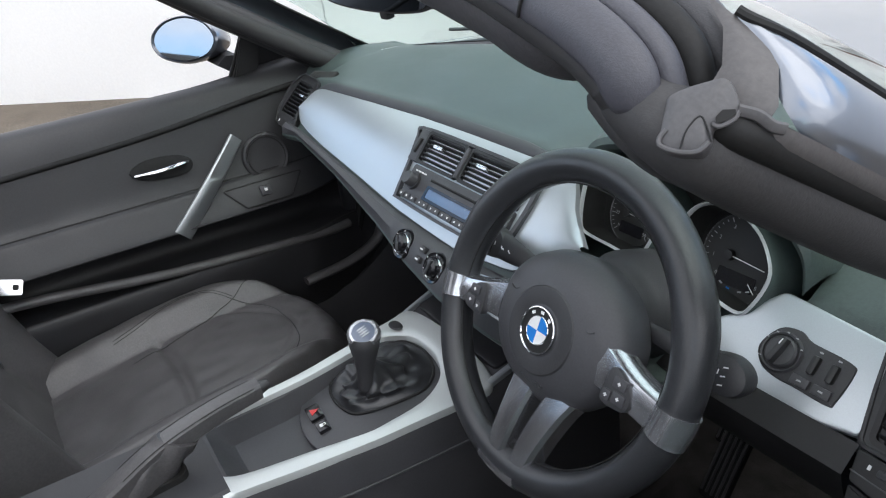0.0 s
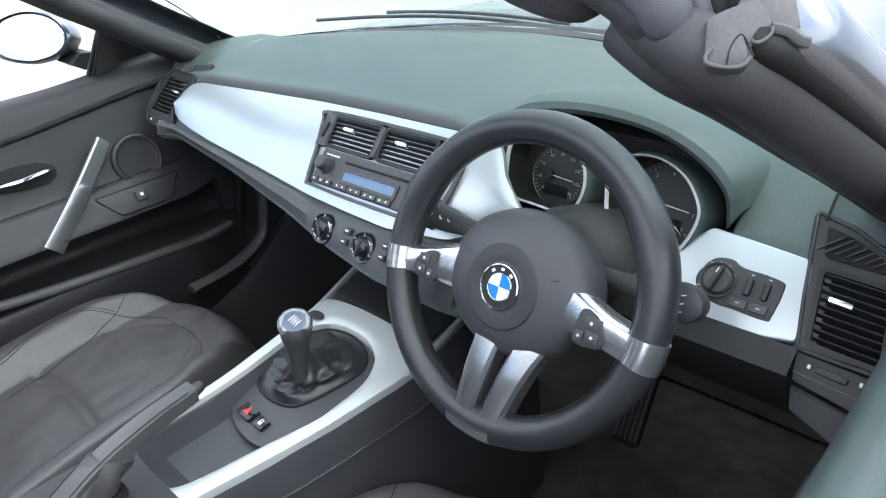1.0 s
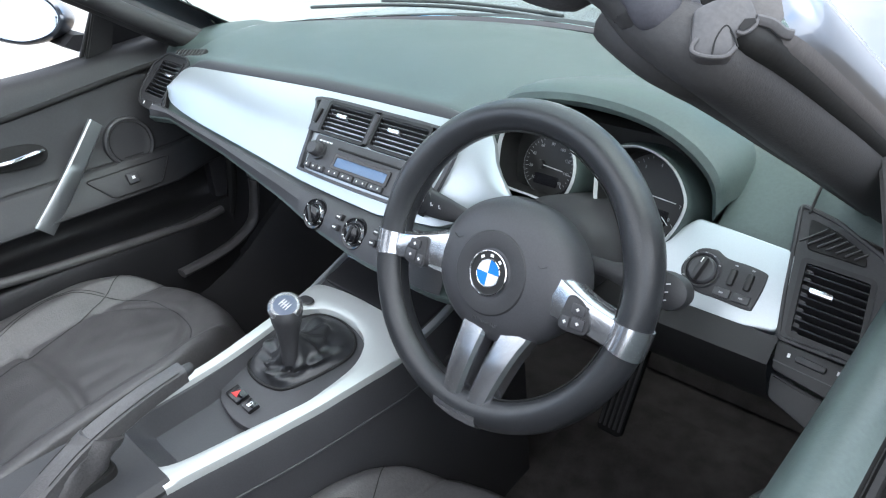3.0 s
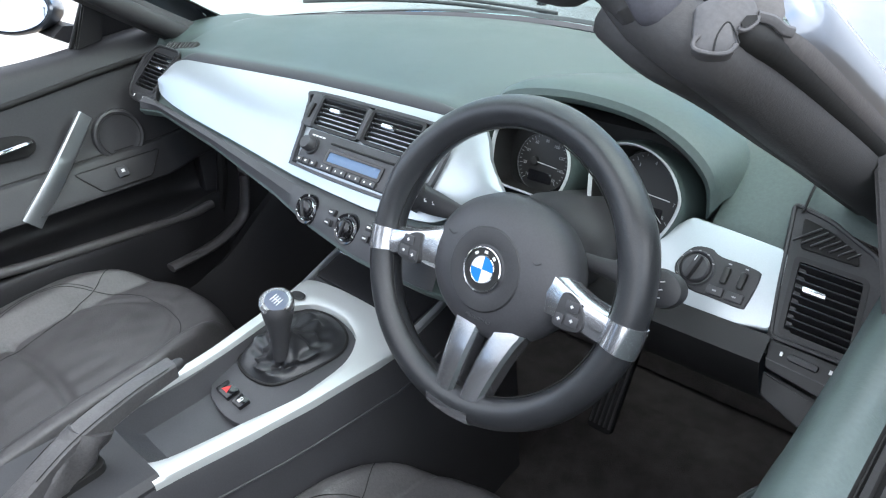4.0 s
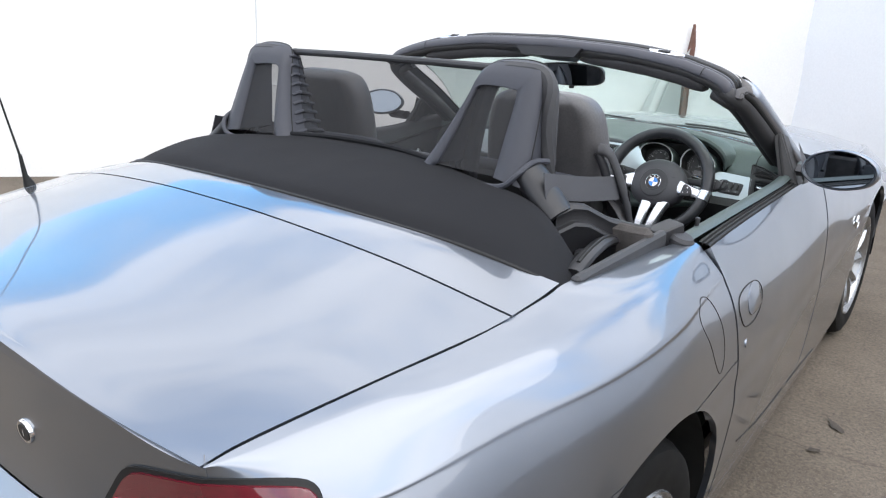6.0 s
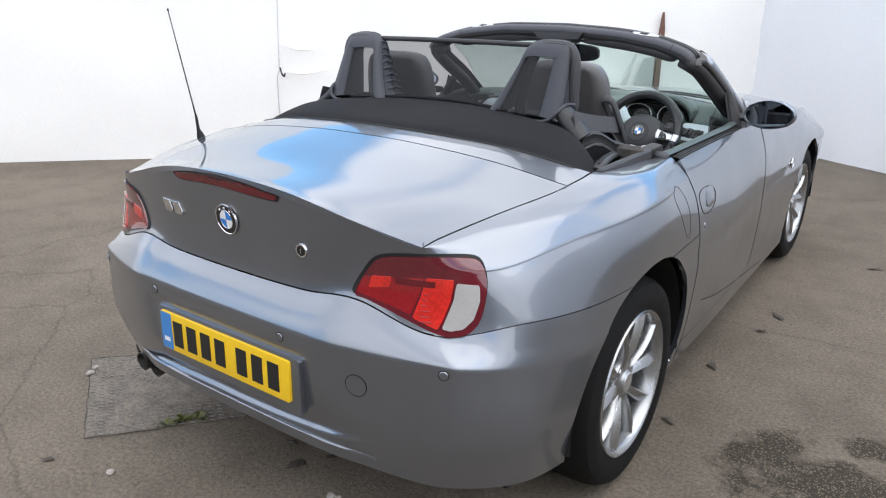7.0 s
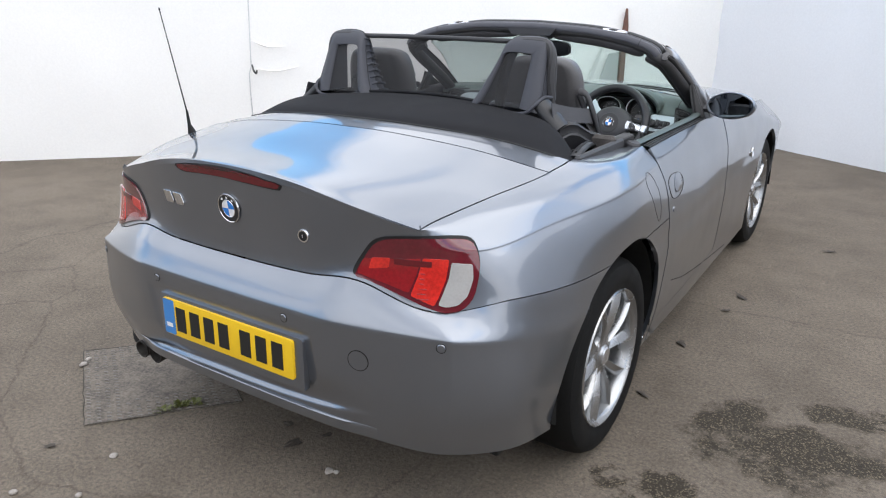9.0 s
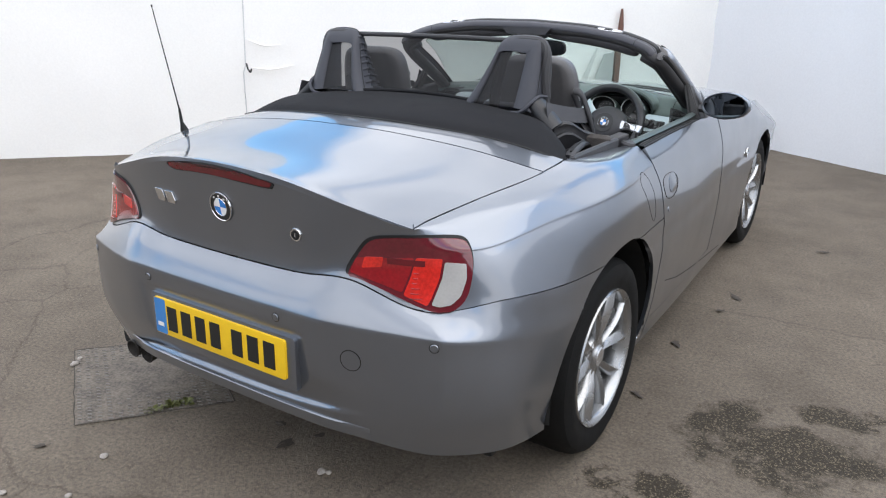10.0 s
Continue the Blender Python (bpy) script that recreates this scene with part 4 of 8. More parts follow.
def vent(m, w, h, slats, parent, tilt=25, uprights=5, tab=0.0, deep=0.03):
    """A framed air vent: a dark box with level slats, uprights behind them and a bright tab; m looks out of it."""
    v = part("air_vent", frame_outline(rounded(w + 0.010, h + 0.010, 0.006), rounded(w, h, 0.003), deep, m), VENTFRAME, parent, "black air vent with slats")
    part("vent_back", box((w, h, 0.002), 0, 1, m @ pose(0, 0, -deep + 0.001)), DARK, v)
    for k in range(slats):
        y = -h / 2 + h * (k + 0.5) / slats
        part("vent_slat", box((w * 0.99, 0.0018, min(0.012, deep * 0.6)), 0.0006, 1, m @ pose(0, y, -0.0065, tilt)), SLAT, v)
    for k in range(uprights):
        x = -w / 2 + w * (k + 0.5) / uprights
        part("vent_upright", box((0.0016, h * 0.98, 0.004), 0.0004, 1, m @ pose(x, 0, -deep + 0.004)), VENTFRAME, v)
    part("vent_tab", box((0.022, 0.0055, 0.010), 0.002, 2, m @ pose(tab, h * 0.14, -0.002)), SILVER, v, "bright slider tab")
    return v


SLAT = mat("vent_slat_black", (0.022, 0.022, 0.024), 0.35, 0, 0.15, 20, 400)
PODRIM = mat("pod_rim_silver", (0.66, 0.68, 0.70), 0.32, 0.35, 0.05, 12, 500)
DIALINK = mat("dim_dial_print", (0.34, 0.34, 0.35), 0.6, 0, 0.1)
VENTFRAME = mat("vent_black", (0.010, 0.010, 0.011), 0.55, 0, 0.15, 20, 400)


def bar(parent, m, w, h, material=None, name="print_mark"):
    part(name, box((w, h, 0.0006), 0, 1, m), material or WHITEINK, parent)


def knob(m, r, h, material, parent, name="knob", ring=None, ridges=0):
    k = part(name, lathe([(0, h), (r * 0.82, h), (r * 0.93, h - 0.0015), (r, h - 0.005), (r, 0.002), (r * 1.08, 0)], 36, m), material, parent)
    if ring:
        part("knob_ring", lathe([(r * 1.0, 0.003), (r * 1.22, 0.003), (r * 1.28, 0.0), (r * 1.28, -0.003)], 40, m), ring, k)
    return k


def build_centre_stack():
    low = FASCIA @ pose(0, 0, 0.004)
    m = FASCIA @ pose(0, 0, 0.0145)
    out = catmull([(-0.100, 0.107), (0.03, 0.110), (0.165, 0.107), (0.178, 0.085), (0.178, 0.045), (0.168, -0.002), (0.15, -0.006), (0.04, -0.008), (-0.072, -0.006), (-0.085, 0.0), (-0.094, 0.05), (-0.104, 0.09)], 4, True)
    out = [(p[0], p[1]) for p in out]
    stack = part("radio_unit", slab(out, 0.008, low @ pose(0, 0, -0.016), 0.002), TRIM_BLACK, car, "charcoal radio and vent unit")
    small = [(0.036 + (x - 0.036) * 0.955, 0.05 + (y - 0.05) * 0.93) for x, y in out]
    part("unit_edge", frame_outline(out, small, 0.030, m @ pose(0, 0, -0.001)), TRIM_BLACK, stack)
    for cx in (-0.026, 0.080):
        vent(m @ pose(cx, 0.0800, 0.0), 0.090, 0.041, 6, stack, -25, 4, -0.012, 0.030)
    part("vent_divider", box((0.008, 0.046, 0.014), 0.003, 2, m @ pose(0.027, 0.080, -0.004)), TRIM_BLACK, stack)
    for x in (-0.086, 0.148):
        part("vent_column", box((0.022, 0.050, 0.012), 0.002, 2, m @ pose(x, 0.079, -0.006)), TRIM_BLACK, stack)
        part("vent_wheel", box((0.007, 0.024, 0.010), 0.003, 2, m @ pose(x, 0.078, -0.001, 0, 0, -8)), INK, stack)
    part("radio_front", slab(rounded(0.232, 0.052, 0.004), 0.014, m @ pose(0.045, 0.0265, 0.0), 0.0015), TRIM_BLACK, stack, "charcoal radio face")
    m = m @ pose(0, 0, -0.003)
    knob(m @ pose(-0.052, 0.029, 0.004), 0.0105, 0.016, TRIM_BLACK, stack, "volume_knob", PLASTIC)
    part("cd_slot", box((0.125, 0.0035, 0.002), 0.001, 1, m @ pose(0.045, 0.0405, 0.0035)), DARK, stack)
    part("radio_display", slab(rounded(0.102, 0.0135, 0.002), 0.002, m @ pose(0.040, 0.0215, 0.0045), 0.0004), DISPLAY, stack, "unlit blue-grey display")
    part("display_frame", frame_outline(rounded(0.112, 0.0215, 0.003), rounded(0.1025, 0.0138, 0.002), 0.003, m @ pose(0.040, 0.0215, 0.0052)), GLOSS, stack)
    for k in range(3):
        part("preset_key", box((0.0125, 0.008, 0.006), 0.0012, 2, m @ pose(-0.062 + 0.0145 * k, 0.0055, 0.004)), TRIM_BLACK, stack)
        bar(stack, m @ pose(-0.062 + 0.0145 * k, 0.0055, 0.0072), 0.003, 0.0026)
    for k in range(4):
        part("preset_key", box((0.026, 0.008, 0.006), 0.0012, 2, m @ pose(-0.006 + 0.029 * k, 0.0055, 0.004)), TRIM_BLACK, stack)
        for d in (-0.006, 0.006):
            bar(stack, m @ pose(-0.006 + 0.029 * k + d, 0.0055, 0.0072), 0.0022, 0.0026)
    for k in range(4):
        bar(stack, m @ pose(-0.058 + 0.0075 * k, 0.0445, 0.0036), 0.0055, 0.0022)
    for y in (0.0, 0.012, 0.024, 0.036):
        part("side_key", box((0.018, 0.008, 0.006), 0.0015, 2, m @ pose(0.140, 0.004 + y, 0.004)), TRIM_BLACK, stack)
        bar(stack, m @ pose(0.140, 0.004 + y, 0.0072), 0.006, 0.003)
    for u, v in ((-0.010, -0.056), (0.075, -0.060), (0.160, -0.062)):
        base = fascia_point(u, v, 0.009)
        mk = axes(base, (1, 0, 0), (0, -0.86, 0.5))
        ctl = part("climate_control", lathe([(0.017, 0.004), (0.0205, 0.005), (0.022, 0.001), (0.022, -0.02)], 40, mk), GLOSS, car, "climate control dial in a chrome ring")
        part("dial_face", lathe([(0, 0.003), (0.02, 0.0035), (0.02, -0.01)], 40, mk), PLASTIC, ctl)
        k = part("dial_knob", lathe([(0, 0.012), (0.009, 0.0118), (0.0118, 0.010), (0.0135, 0.005), (0.014, 0.003)], 32, mk), GLOSS, ctl)
        part("dial_grip", box((0.0045, 0.022, 0.008), 0.0016, 2, mk @ pose(0, 0, 0.010, 0, 0, 30 if u < 0 else -10)), PLASTIC, ctl, "black grip")
        part("dial_ring", lathe([(0.0148, 0.0055), (0.0158, 0.0062), (0.0166, 0.004)], 40, mk), CHROME, ctl)
        for a in (-110, -60, 0, 60, 110):
            r = radians(90 + a)
            bar(ctl, mk @ pose(0.0185 * math.cos(r), 0.0185 * math.sin(r), 0.0053, 0, 0, 90 + a), 0.0026, 0.0009)
    for u in (0.048, 0.122):
        for dv in (-0.045, -0.060):
            mk = axes(fascia_point(u - 0.006, dv - 0.002, 0.014), (1, 0, 0), (0, -0.8, 0.6))
            b = part("climate_key", box((0.012, 0.009, 0.008), 0.002, 2, mk), PLASTIC, car)
            bar(b, mk @ pose(0, 0, 0.0045), 0.006, 0.002)


def end_cap(m, outer, hole, label, depth=0.10, material=None):
    """The end of the dash: a deep ring of dash skin round a vent."""
    cap = part("dash_end_cap", frame_outline(outer, hole, depth, m), material or DASH, car, label)
    part("cap_edge", tube([m @ Vector((x, y, 0.0)) for x, y in outer], 0.0025, 6, closed=True), material or DASH, cap)
    return cap


def shear(a, b):
    return Matrix(((1, a, 0, 0), (b, 1, 0, 0), (0, 0, 1, 0), (0, 0, 0, 1)))


def build_side_vents():
    # driver's side: an upright vent with a demister above it
    m = FASCIA_R @ pose(0, 0, 0.004)
    cap = end_cap(m, soft_poly([(0.064, 0.088), (0.100, 0.080), (0.150, 0.057), (0.172, 0.020), (0.166, -0.045), (0.090, -0.044), (0.080, 0.0)], 0.006),
                  soft_poly([(0.087, 0.037), (0.100, 0.0365), (0.125, 0.036), (0.150, 0.034), (0.158, -0.040), (0.096, -0.036), (0.092, 0.0)], 0.003), "dash end cap round the driver's vent", 0.10, PLASTIC)
    mv = m @ pose(0.1225, -0.002, 0.0015) @ shear(-0.15, -0.04)
    vent(mv, 0.058, 0.068, 9, cap, -22, 3, -0.010, 0.030)
    d = part("demister_vent", slab(soft_poly([(0.077, 0.076), (0.105, 0.069), (0.133, 0.056), (0.138, 0.044), (0.084, 0.046)], 0.004), 0.004, m @ pose(0, 0, 0.0032), 0.001), DARK, cap)
    for k in range(7):
        x = 0.086 + 0.0075 * k
        part("demister_fin", box((0.0014, 0.028 - 0.0026 * k, 0.004), 0.0004, 1, m @ pose(x, 0.060 - 0.0014 * k, 0.0045, 0, 0, -48)), BRACKET, d)
    low = part("vent_wheel_panel", slab(soft_poly([(0.091, -0.047), (0.164, -0.049), (0.160, -0.084), (0.096, -0.074)], 0.004), 0.03, m @ pose(0, 0, 0.002), 0.002), VENTFRAME, cap, "black panel with a vent wheel")
    part("vent_wheel", box((0.028, 0.007, 0.008), 0.003, 2, m @ pose(0.126, -0.058, 0.002, 0, 0, -4)), PLASTIC, low)
    for x in (0.106, 0.150):
        bar(low, m @ pose(x, -0.057, 0.0035), 0.0025, 0.004)
    part("panel_line", box((0.066, 0.0012, 0.002), 0, 1, m @ pose(0.127, -0.068, 0.002, 0, 0, -4)), TRIM_BLACK, low)
    part("vent_lower_pocket", slab(soft_poly([(0.094, -0.076), (0.160, -0.086), (0.155, -0.120), (0.100, -0.100)], 0.005), 0.04, m @ pose(0, 0, -0.008), 0.003), VENTFRAME, cap)
    # passenger's side: a leaning vent beside the silver panel
    m = FASCIA @ pose(0, 0, 0.002)
    outer = soft_poly([(-0.572, 0.115), (-0.500, 0.112), (-0.492, 0.10), (-0.520, 0.060), (-0.512, 0.030), (-0.503, 0.018), (-0.505, 0.008), (-0.535, 0.002), (-0.590, 0.008), (-0.606, 0.030), (-0.604, 0.085)], 0.010)
    hole = soft_poly([(-0.572, 0.101), (-0.510, 0.098), (-0.506, 0.094), (-0.522, 0.060), (-0.518, 0.032), (-0.517, 0.030), (-0.514, 0.028), (-0.53, 0.027), (-0.585, 0.026), (-0.594, 0.032), (-0.588, 0.080)], 0.002)
    cap = end_cap(m, outer, hole, "dash end cap round the passenger's vent", 0.08, VENTFRAME)
    mv = m @ pose(-0.549, 0.064, 0.001) @ shear(0.20, -0.03)
    vent(mv, 0.066, 0.070, 9, cap, -22, 3, 0.012, 0.030)
    low = part("vent_wheel_panel", slab(soft_poly([(-0.586, 0.018), (-0.515, 0.020), (-0.508, 0.006), (-0.572, 0.002)], 0.003), 0.01, m @ pose(0, 0, 0.002), 0.001), VENTFRAME, cap)
    for x in (-0.572, -0.540):
        bar(low, m @ pose(x, 0.011, 0.0026), 0.003, 0.005)
    m = axes((-0.535, 1.240, 0.930), (0.97, 0.22, 0.04), (0.0, -0.45, 0.89))
    d = part("demister_vent", slab(rounded(0.090, 0.022, 0.009), 0.012, m @ pose(0, 0, -0.003), 0.002), DARK, car, "black demister slot")
    for k in range(9):
        part("demister_fin", box((0.0025, 0.020, 0.005), 0.001, 1, m @ pose(-0.038 + 0.0095 * k, 0, -0.0025)), PLASTIC, d)
    # top of the dash beyond its ends, up to the pillars
    for s, x0, x1 in ((1, 0.574, 0.672), (-1, 0.536, 0.665)):
        rr = []
        for x in np.linspace(x0, x1, 8):
            q = (x0 / 0.62) ** 2
            k = (x - x0) / (x1 - x0)
            crown = 0.962 - 0.022 * q - 0.010 * k * k
            rr.append([(s * x, y, z) for y, z in catmull([(1.66 - 0.24 * q, 0.945 - 0.02 * q), (1.56 - 0.18 * q, crown), (1.44 - 0.10 * q, crown + 0.002), (1.33 - 0.03 * q, crown - 0.004), (1.285 - 0.02 * k, crown - 0.016), (1.268 - 0.02 * k, crown - 0.034)], 4)])
        part("dash_top_end", loft(rr, False, False), DASH, car)
    part("dash_seam", tube(catmull([(0.5745, 1.262, 0.915), (0.5745, 1.29, 0.938), (0.5745, 1.34, 0.9455), (0.572, 1.40, 0.9475)], 5), 0.0014, 6), RUBBER, car)


def build_cluster():
    # hood over the dials
    arcs = []
    shape = [(0.205, 0.925), (0.212, 0.952), (0.235, 0.971), (0.285, 0.983), (0.345, 0.986), (0.405, 0.978), (0.452, 0.957), (0.480, 0.928), (0.486, 0.892)]
    ref = catmull(shape, 4)
    for y, lift, grow in ((1.300, -0.016, -0.012), (1.256, -0.010, -0.004), (1.246, -0.005, 0.002), (1.243, 0.001, 0.006), (1.247, 0.008, 0.010), (1.262, 0.013, 0.013), (1.30, 0.010, 0.016), (1.37, -0.006, 0.022), (1.45, -0.026, 0.034), (1.52, -0.05, 0.05)):
        arcs.append([(0.345 + (x - 0.345) * (1 + grow * 6), y, z + lift) for x, z in ref])
    hood = part("dial_hood", loft(arcs, False, False), DASH, car, "grained hood over the dials")
    # black block in place of the shade under the hood
    part("dial_cavity", box((0.235, 0.04, 0.11), 0.01, 2, pose(0.347, 1.315, 0.892)), DARK, car)
    n = (0, -0.93, 0.37)
    m = axes((0.35, 1.232, 0.90), (1, 0, 0), n)
    left = [(0.209, 0.030), (0.209, 0.0), (0.216, -0.027), (0.228, -0.035), (0.270, -0.037), (0.308, -0.038), (0.319, -0.026), (0.325, 0.0), (0.318, 0.025), (0.295, 0.045), (0.262, 0.053), (0.226, 0.046)]
    right = [(0.351, 0.016), (0.353, -0.004), (0.358, -0.022), (0.371, -0.035), (0.410, -0.040), (0.444, -0.044), (0.456, -0.030), (0.463, -0.004), (0.459, 0.014), (0.441, 0.036), (0.415, 0.049), (0.386, 0.051), (0.363, 0.041)]
    for pts, cx, rd, du, dv in ((left, 0.267, 0.037, 0.268, 0.002), (right, 0.408, 0.046, 0.412, 0.002)):
        o = [(x - 0.35, y) for x, y in catmull(pts, 4, True)]
        c = (cx - 0.35, 0.006)
        grow = lambda k, z: [m @ Vector((c[0] + (x - c[0]) * k, c[1] + (y - c[1]) * k, z)) for x, y in o]
        pod = part("dial_pod", loft([grow(1.0, 0.0), grow(1.03, -0.002), grow(1.07, -0.012), grow(1.13, -0.05), grow(1.17, -0.09)], True, False), DASH, car, "dial pod with a silver rim")
        part("pod_rim", loft([grow(0.945, -0.002), grow(0.955, 0.002), grow(0.98, 0.0036), grow(1.002, 0.002), grow(1.010, -0.003)], True, False), PODRIM, pod, "satin silver rim")
        part("pod_tube", loft([grow(0.965, 0.0), grow(0.93, -0.015), grow(0.89, -0.036), grow(0.3, -0.0362), grow(0.01, -0.0362)], True, False), DARK, pod)
        md = m @ pose(du - 0.35, dv, -0.032)
        dial = part("dial", lathe([(0, 0.001), (rd, 0.001), (rd, -0.004)], 56, md), INK, pod, "black dial with white marks")
        part("dial_rim", lathe([(rd * 0.985, 0.0015), (rd * 1.0, 0.003), (rd * 1.025, 0.002), (rd * 1.03, 0.0)], 56, md), SILVER, dial)
        for k in range(33):
            a = radians(225 - 270 * k / 32)
            ln = 0.0042 if k % 4 == 0 else 0.0022
            bar(dial, md @ pose((rd * 0.93 - ln / 2) * math.cos(a), (rd * 0.93 - ln / 2) * math.sin(a), 0.0016, 0, 0, math.degrees(a)), ln, 0.0006, DIALINK, "dial_mark")
        words = ("10", "20", "40", "60", "80", "100", "120", "140", "150") if cx < 0.35 else ("0", "1", "2", "3", "4", "5", "6", "7", "8")
        for k, wd in enumerate(words):
            a = radians(225 - 270 * k / 8)
            text("dial_number", wd, 0.0055, md @ pose(rd * 0.72 * math.cos(a), rd * 0.72 * math.sin(a), 0.0016), DIALINK, dial, 0.0001)
        part("needle", box((rd * 1.05, 0.0011, 0.001), 0.0003, 1, md @ pose(rd * 0.10, -rd * 0.04, 0.005, 0, 0, -4)), WHITE, dial, "white needle")
        part("needle_hub", lathe([(0, 0.007), (0.005, 0.0065), (0.006, 0.002)], 20, md @ pose(-rd * 0.3, -rd * 0.02, 0)), INK, dial)
        part("dial_window", slab(rounded(rd * 0.95, rd * 0.36, 0.002), 0.001, md @ pose(0, -rd * 0.50, 0.002)), GLOSS, dial)
        if cx > 0.35:
            for a, col in ((262, BLUE), (285, DIALINK), (300, DIALINK), (245, DIALINK)):
                r2 = radians(a)
                bar(dial, md @ pose(rd * 0.74 * math.cos(r2), rd * 0.74 * math.sin(r2), 0.0022, 0, 0, a + 90), 0.004, 0.0016, col)
            part("fuel_needle", box((0.012, 0.0009, 0.001), 0.0002, 1, md @ pose(rd * 0.45, -rd * 0.55, 0.005, 0, 0, -40)), WHITE, dial)
    m = axes((0.350, 1.213, 0.856), (1, 0, 0), (0, -0.8, 0.6))
    keys = part("trip_keys", box((0.055, 0.012, 0.012), 0.003, 2, m), PLASTIC, car)
    part("trip_key", box((0.024, 0.007, 0.004), 0.001, 1, m @ pose(-0.013, 0, 0.007)), TRIM_BLACK, keys)
    part("trip_key", box((0.024, 0.007, 0.004), 0.001, 1, m @ pose(0.013, 0, 0.007)), TRIM_BLACK, keys)
    # column shroud
    part("column_shroud", merge(tube(catmull([(0.347, 1.10, 0.862), (0.347, 1.17, 0.845), (0.347, 1.30, 0.80)], 6), [0.058] * 6 + [0.066] * 7, 24, flat=0.85)), PLASTIC, car, "black steering column shroud")


def build_light_switch():
    m = FASCIA_R @ pose(0.0, 0.0, 0.0085)
    out = catmull([(-0.022, -0.008), (-0.012, 0.014), (0.006, 0.019), (0.02, 0.014), (0.056, 0.012), (0.062, 0.004), (0.060, -0.024), (0.055, -0.030), (0.022, -0.029), (0.006, -0.029), (-0.012, -0.024)], 5, True)
    sw = part("light_switch", slab([(p[0], p[1]) for p in out], 0.008, m, 0.002), PLASTIC, car, "black light switch panel with white symbols")
    mk = m @ pose(0.0, -0.006, 0.0)
    part("switch_ring", lathe([(0.0165, 0.002), (0.018, 0.003), (0.0195, 0.0005)], 40, mk), TRIM_BLACK, sw)
    part("rotary_knob", lathe([(0, 0.005), (0.0125, 0.005), (0.0145, 0.003), (0.015, 0)], 36, mk), TRIM_BLACK, sw)
    part("rotary_grip", box((0.006, 0.027, 0.012), 0.0025, 2, mk @ pose(0, 0, 0.008, 0, 0, -12)), PLASTIC, sw)
    bar(sw, mk @ pose(0.001, 0.008, 0.0142, 0, 0, -12), 0.001, 0.006)
    for a in (30, 65, 95, 125, 155, 215):
        r = radians(a)
        bar(sw, mk @ pose(0.0185 * math.cos(r), 0.0185 * math.sin(r), 0.0032), 0.0022, 0.0012, DIALINK)
    for x in (0.031, 0.048):
        part("thumb_wheel", box((0.007, 0.018, 0.010), 0.003, 2, m @ pose(x, -0.004, 0.001)), INK, sw)
        bar(sw, m @ pose(x, 0.009, 0.0006), 0.0032, 0.0014, DIALINK)
    for x in (0.027, 0.047):
        part("fog_key", box((0.017, 0.009, 0.005), 0.0015, 2, m @ pose(x, -0.022, 0.001)), TRIM_BLACK, sw)
        bar(sw, m @ pose(x, -0.022, 0.0037), 0.0040, 0.0016, DIALINK)


def build_stalks():
    for s in (-1, 1):
        a = Vector((0.347 + s * 0.055, 1.125, 0.868))
        b = Vector((0.347 + s * (0.165 if s > 0 else 0.185), 1.128, 0.868 - 0.002 * s))
        pts = catmull([a, a.lerp(b, 0.35), a.lerp(b, 0.7), b], 5)
        rad = [0.0085 + 0.0075 * ease(i / (len(pts) - 1), 0.2, 0.75) for i in range(len(pts))]
        rad[-1] *= 0.8
        st = part("column_stalk", tube(pts, rad, 16, up=(0, -0.9, 0.44), flat=0.62), PLASTIC, car, "black control stalk with white symbols")
        face = Vector((0, -0.0098, 0.0047))
        for d, w, h in ((0.60, 0.004, 0.004), (0.70, 0.006, 0.005), (0.80, 0.005, 0.008), (0.88, 0.004, 0.009)):
            q = a.lerp(b, d) + face
            bar(st, axes(q, (1, 0, 0), (0, -0.9, 0.44)), w * 0.6, h * 0.35)
            bar(st, axes(q + Vector((0, -0.001, 0.003)), (1, 0, 0), (0, -0.9, 0.44)), w * 0.25, h * 0.5)
        mk = axes(a.lerp(b, 0.90), (1, 0, 0), (0, -0.9, 0.44))
        part("stalk_tip", lathe([(0, 0.0125), (0.0125, 0.012), (0.0175, 0.009), (0.0190, 0.0), (0.0175, -0.010), (0, -0.013)], 28, mk @ Matrix.Diagonal((1.25, 1, 1, 1))), PLASTIC, st)
        part("stalk_slot", box((0.0012, 0.022, 0.001), 0, 1, mk @ pose(-s * 0.008, 0, 0.0124)), DARK, st)
        for k in range(3):
            bar(st, mk @ pose(s * 0.003, -0.008 + 0.008 * k, 0.0124, 0, 0, 20), 0.0045, 0.0011)


build_dash()
build_centre_stack()
build_side_vents()
build_cluster()
build_light_switch()
build_stalks()

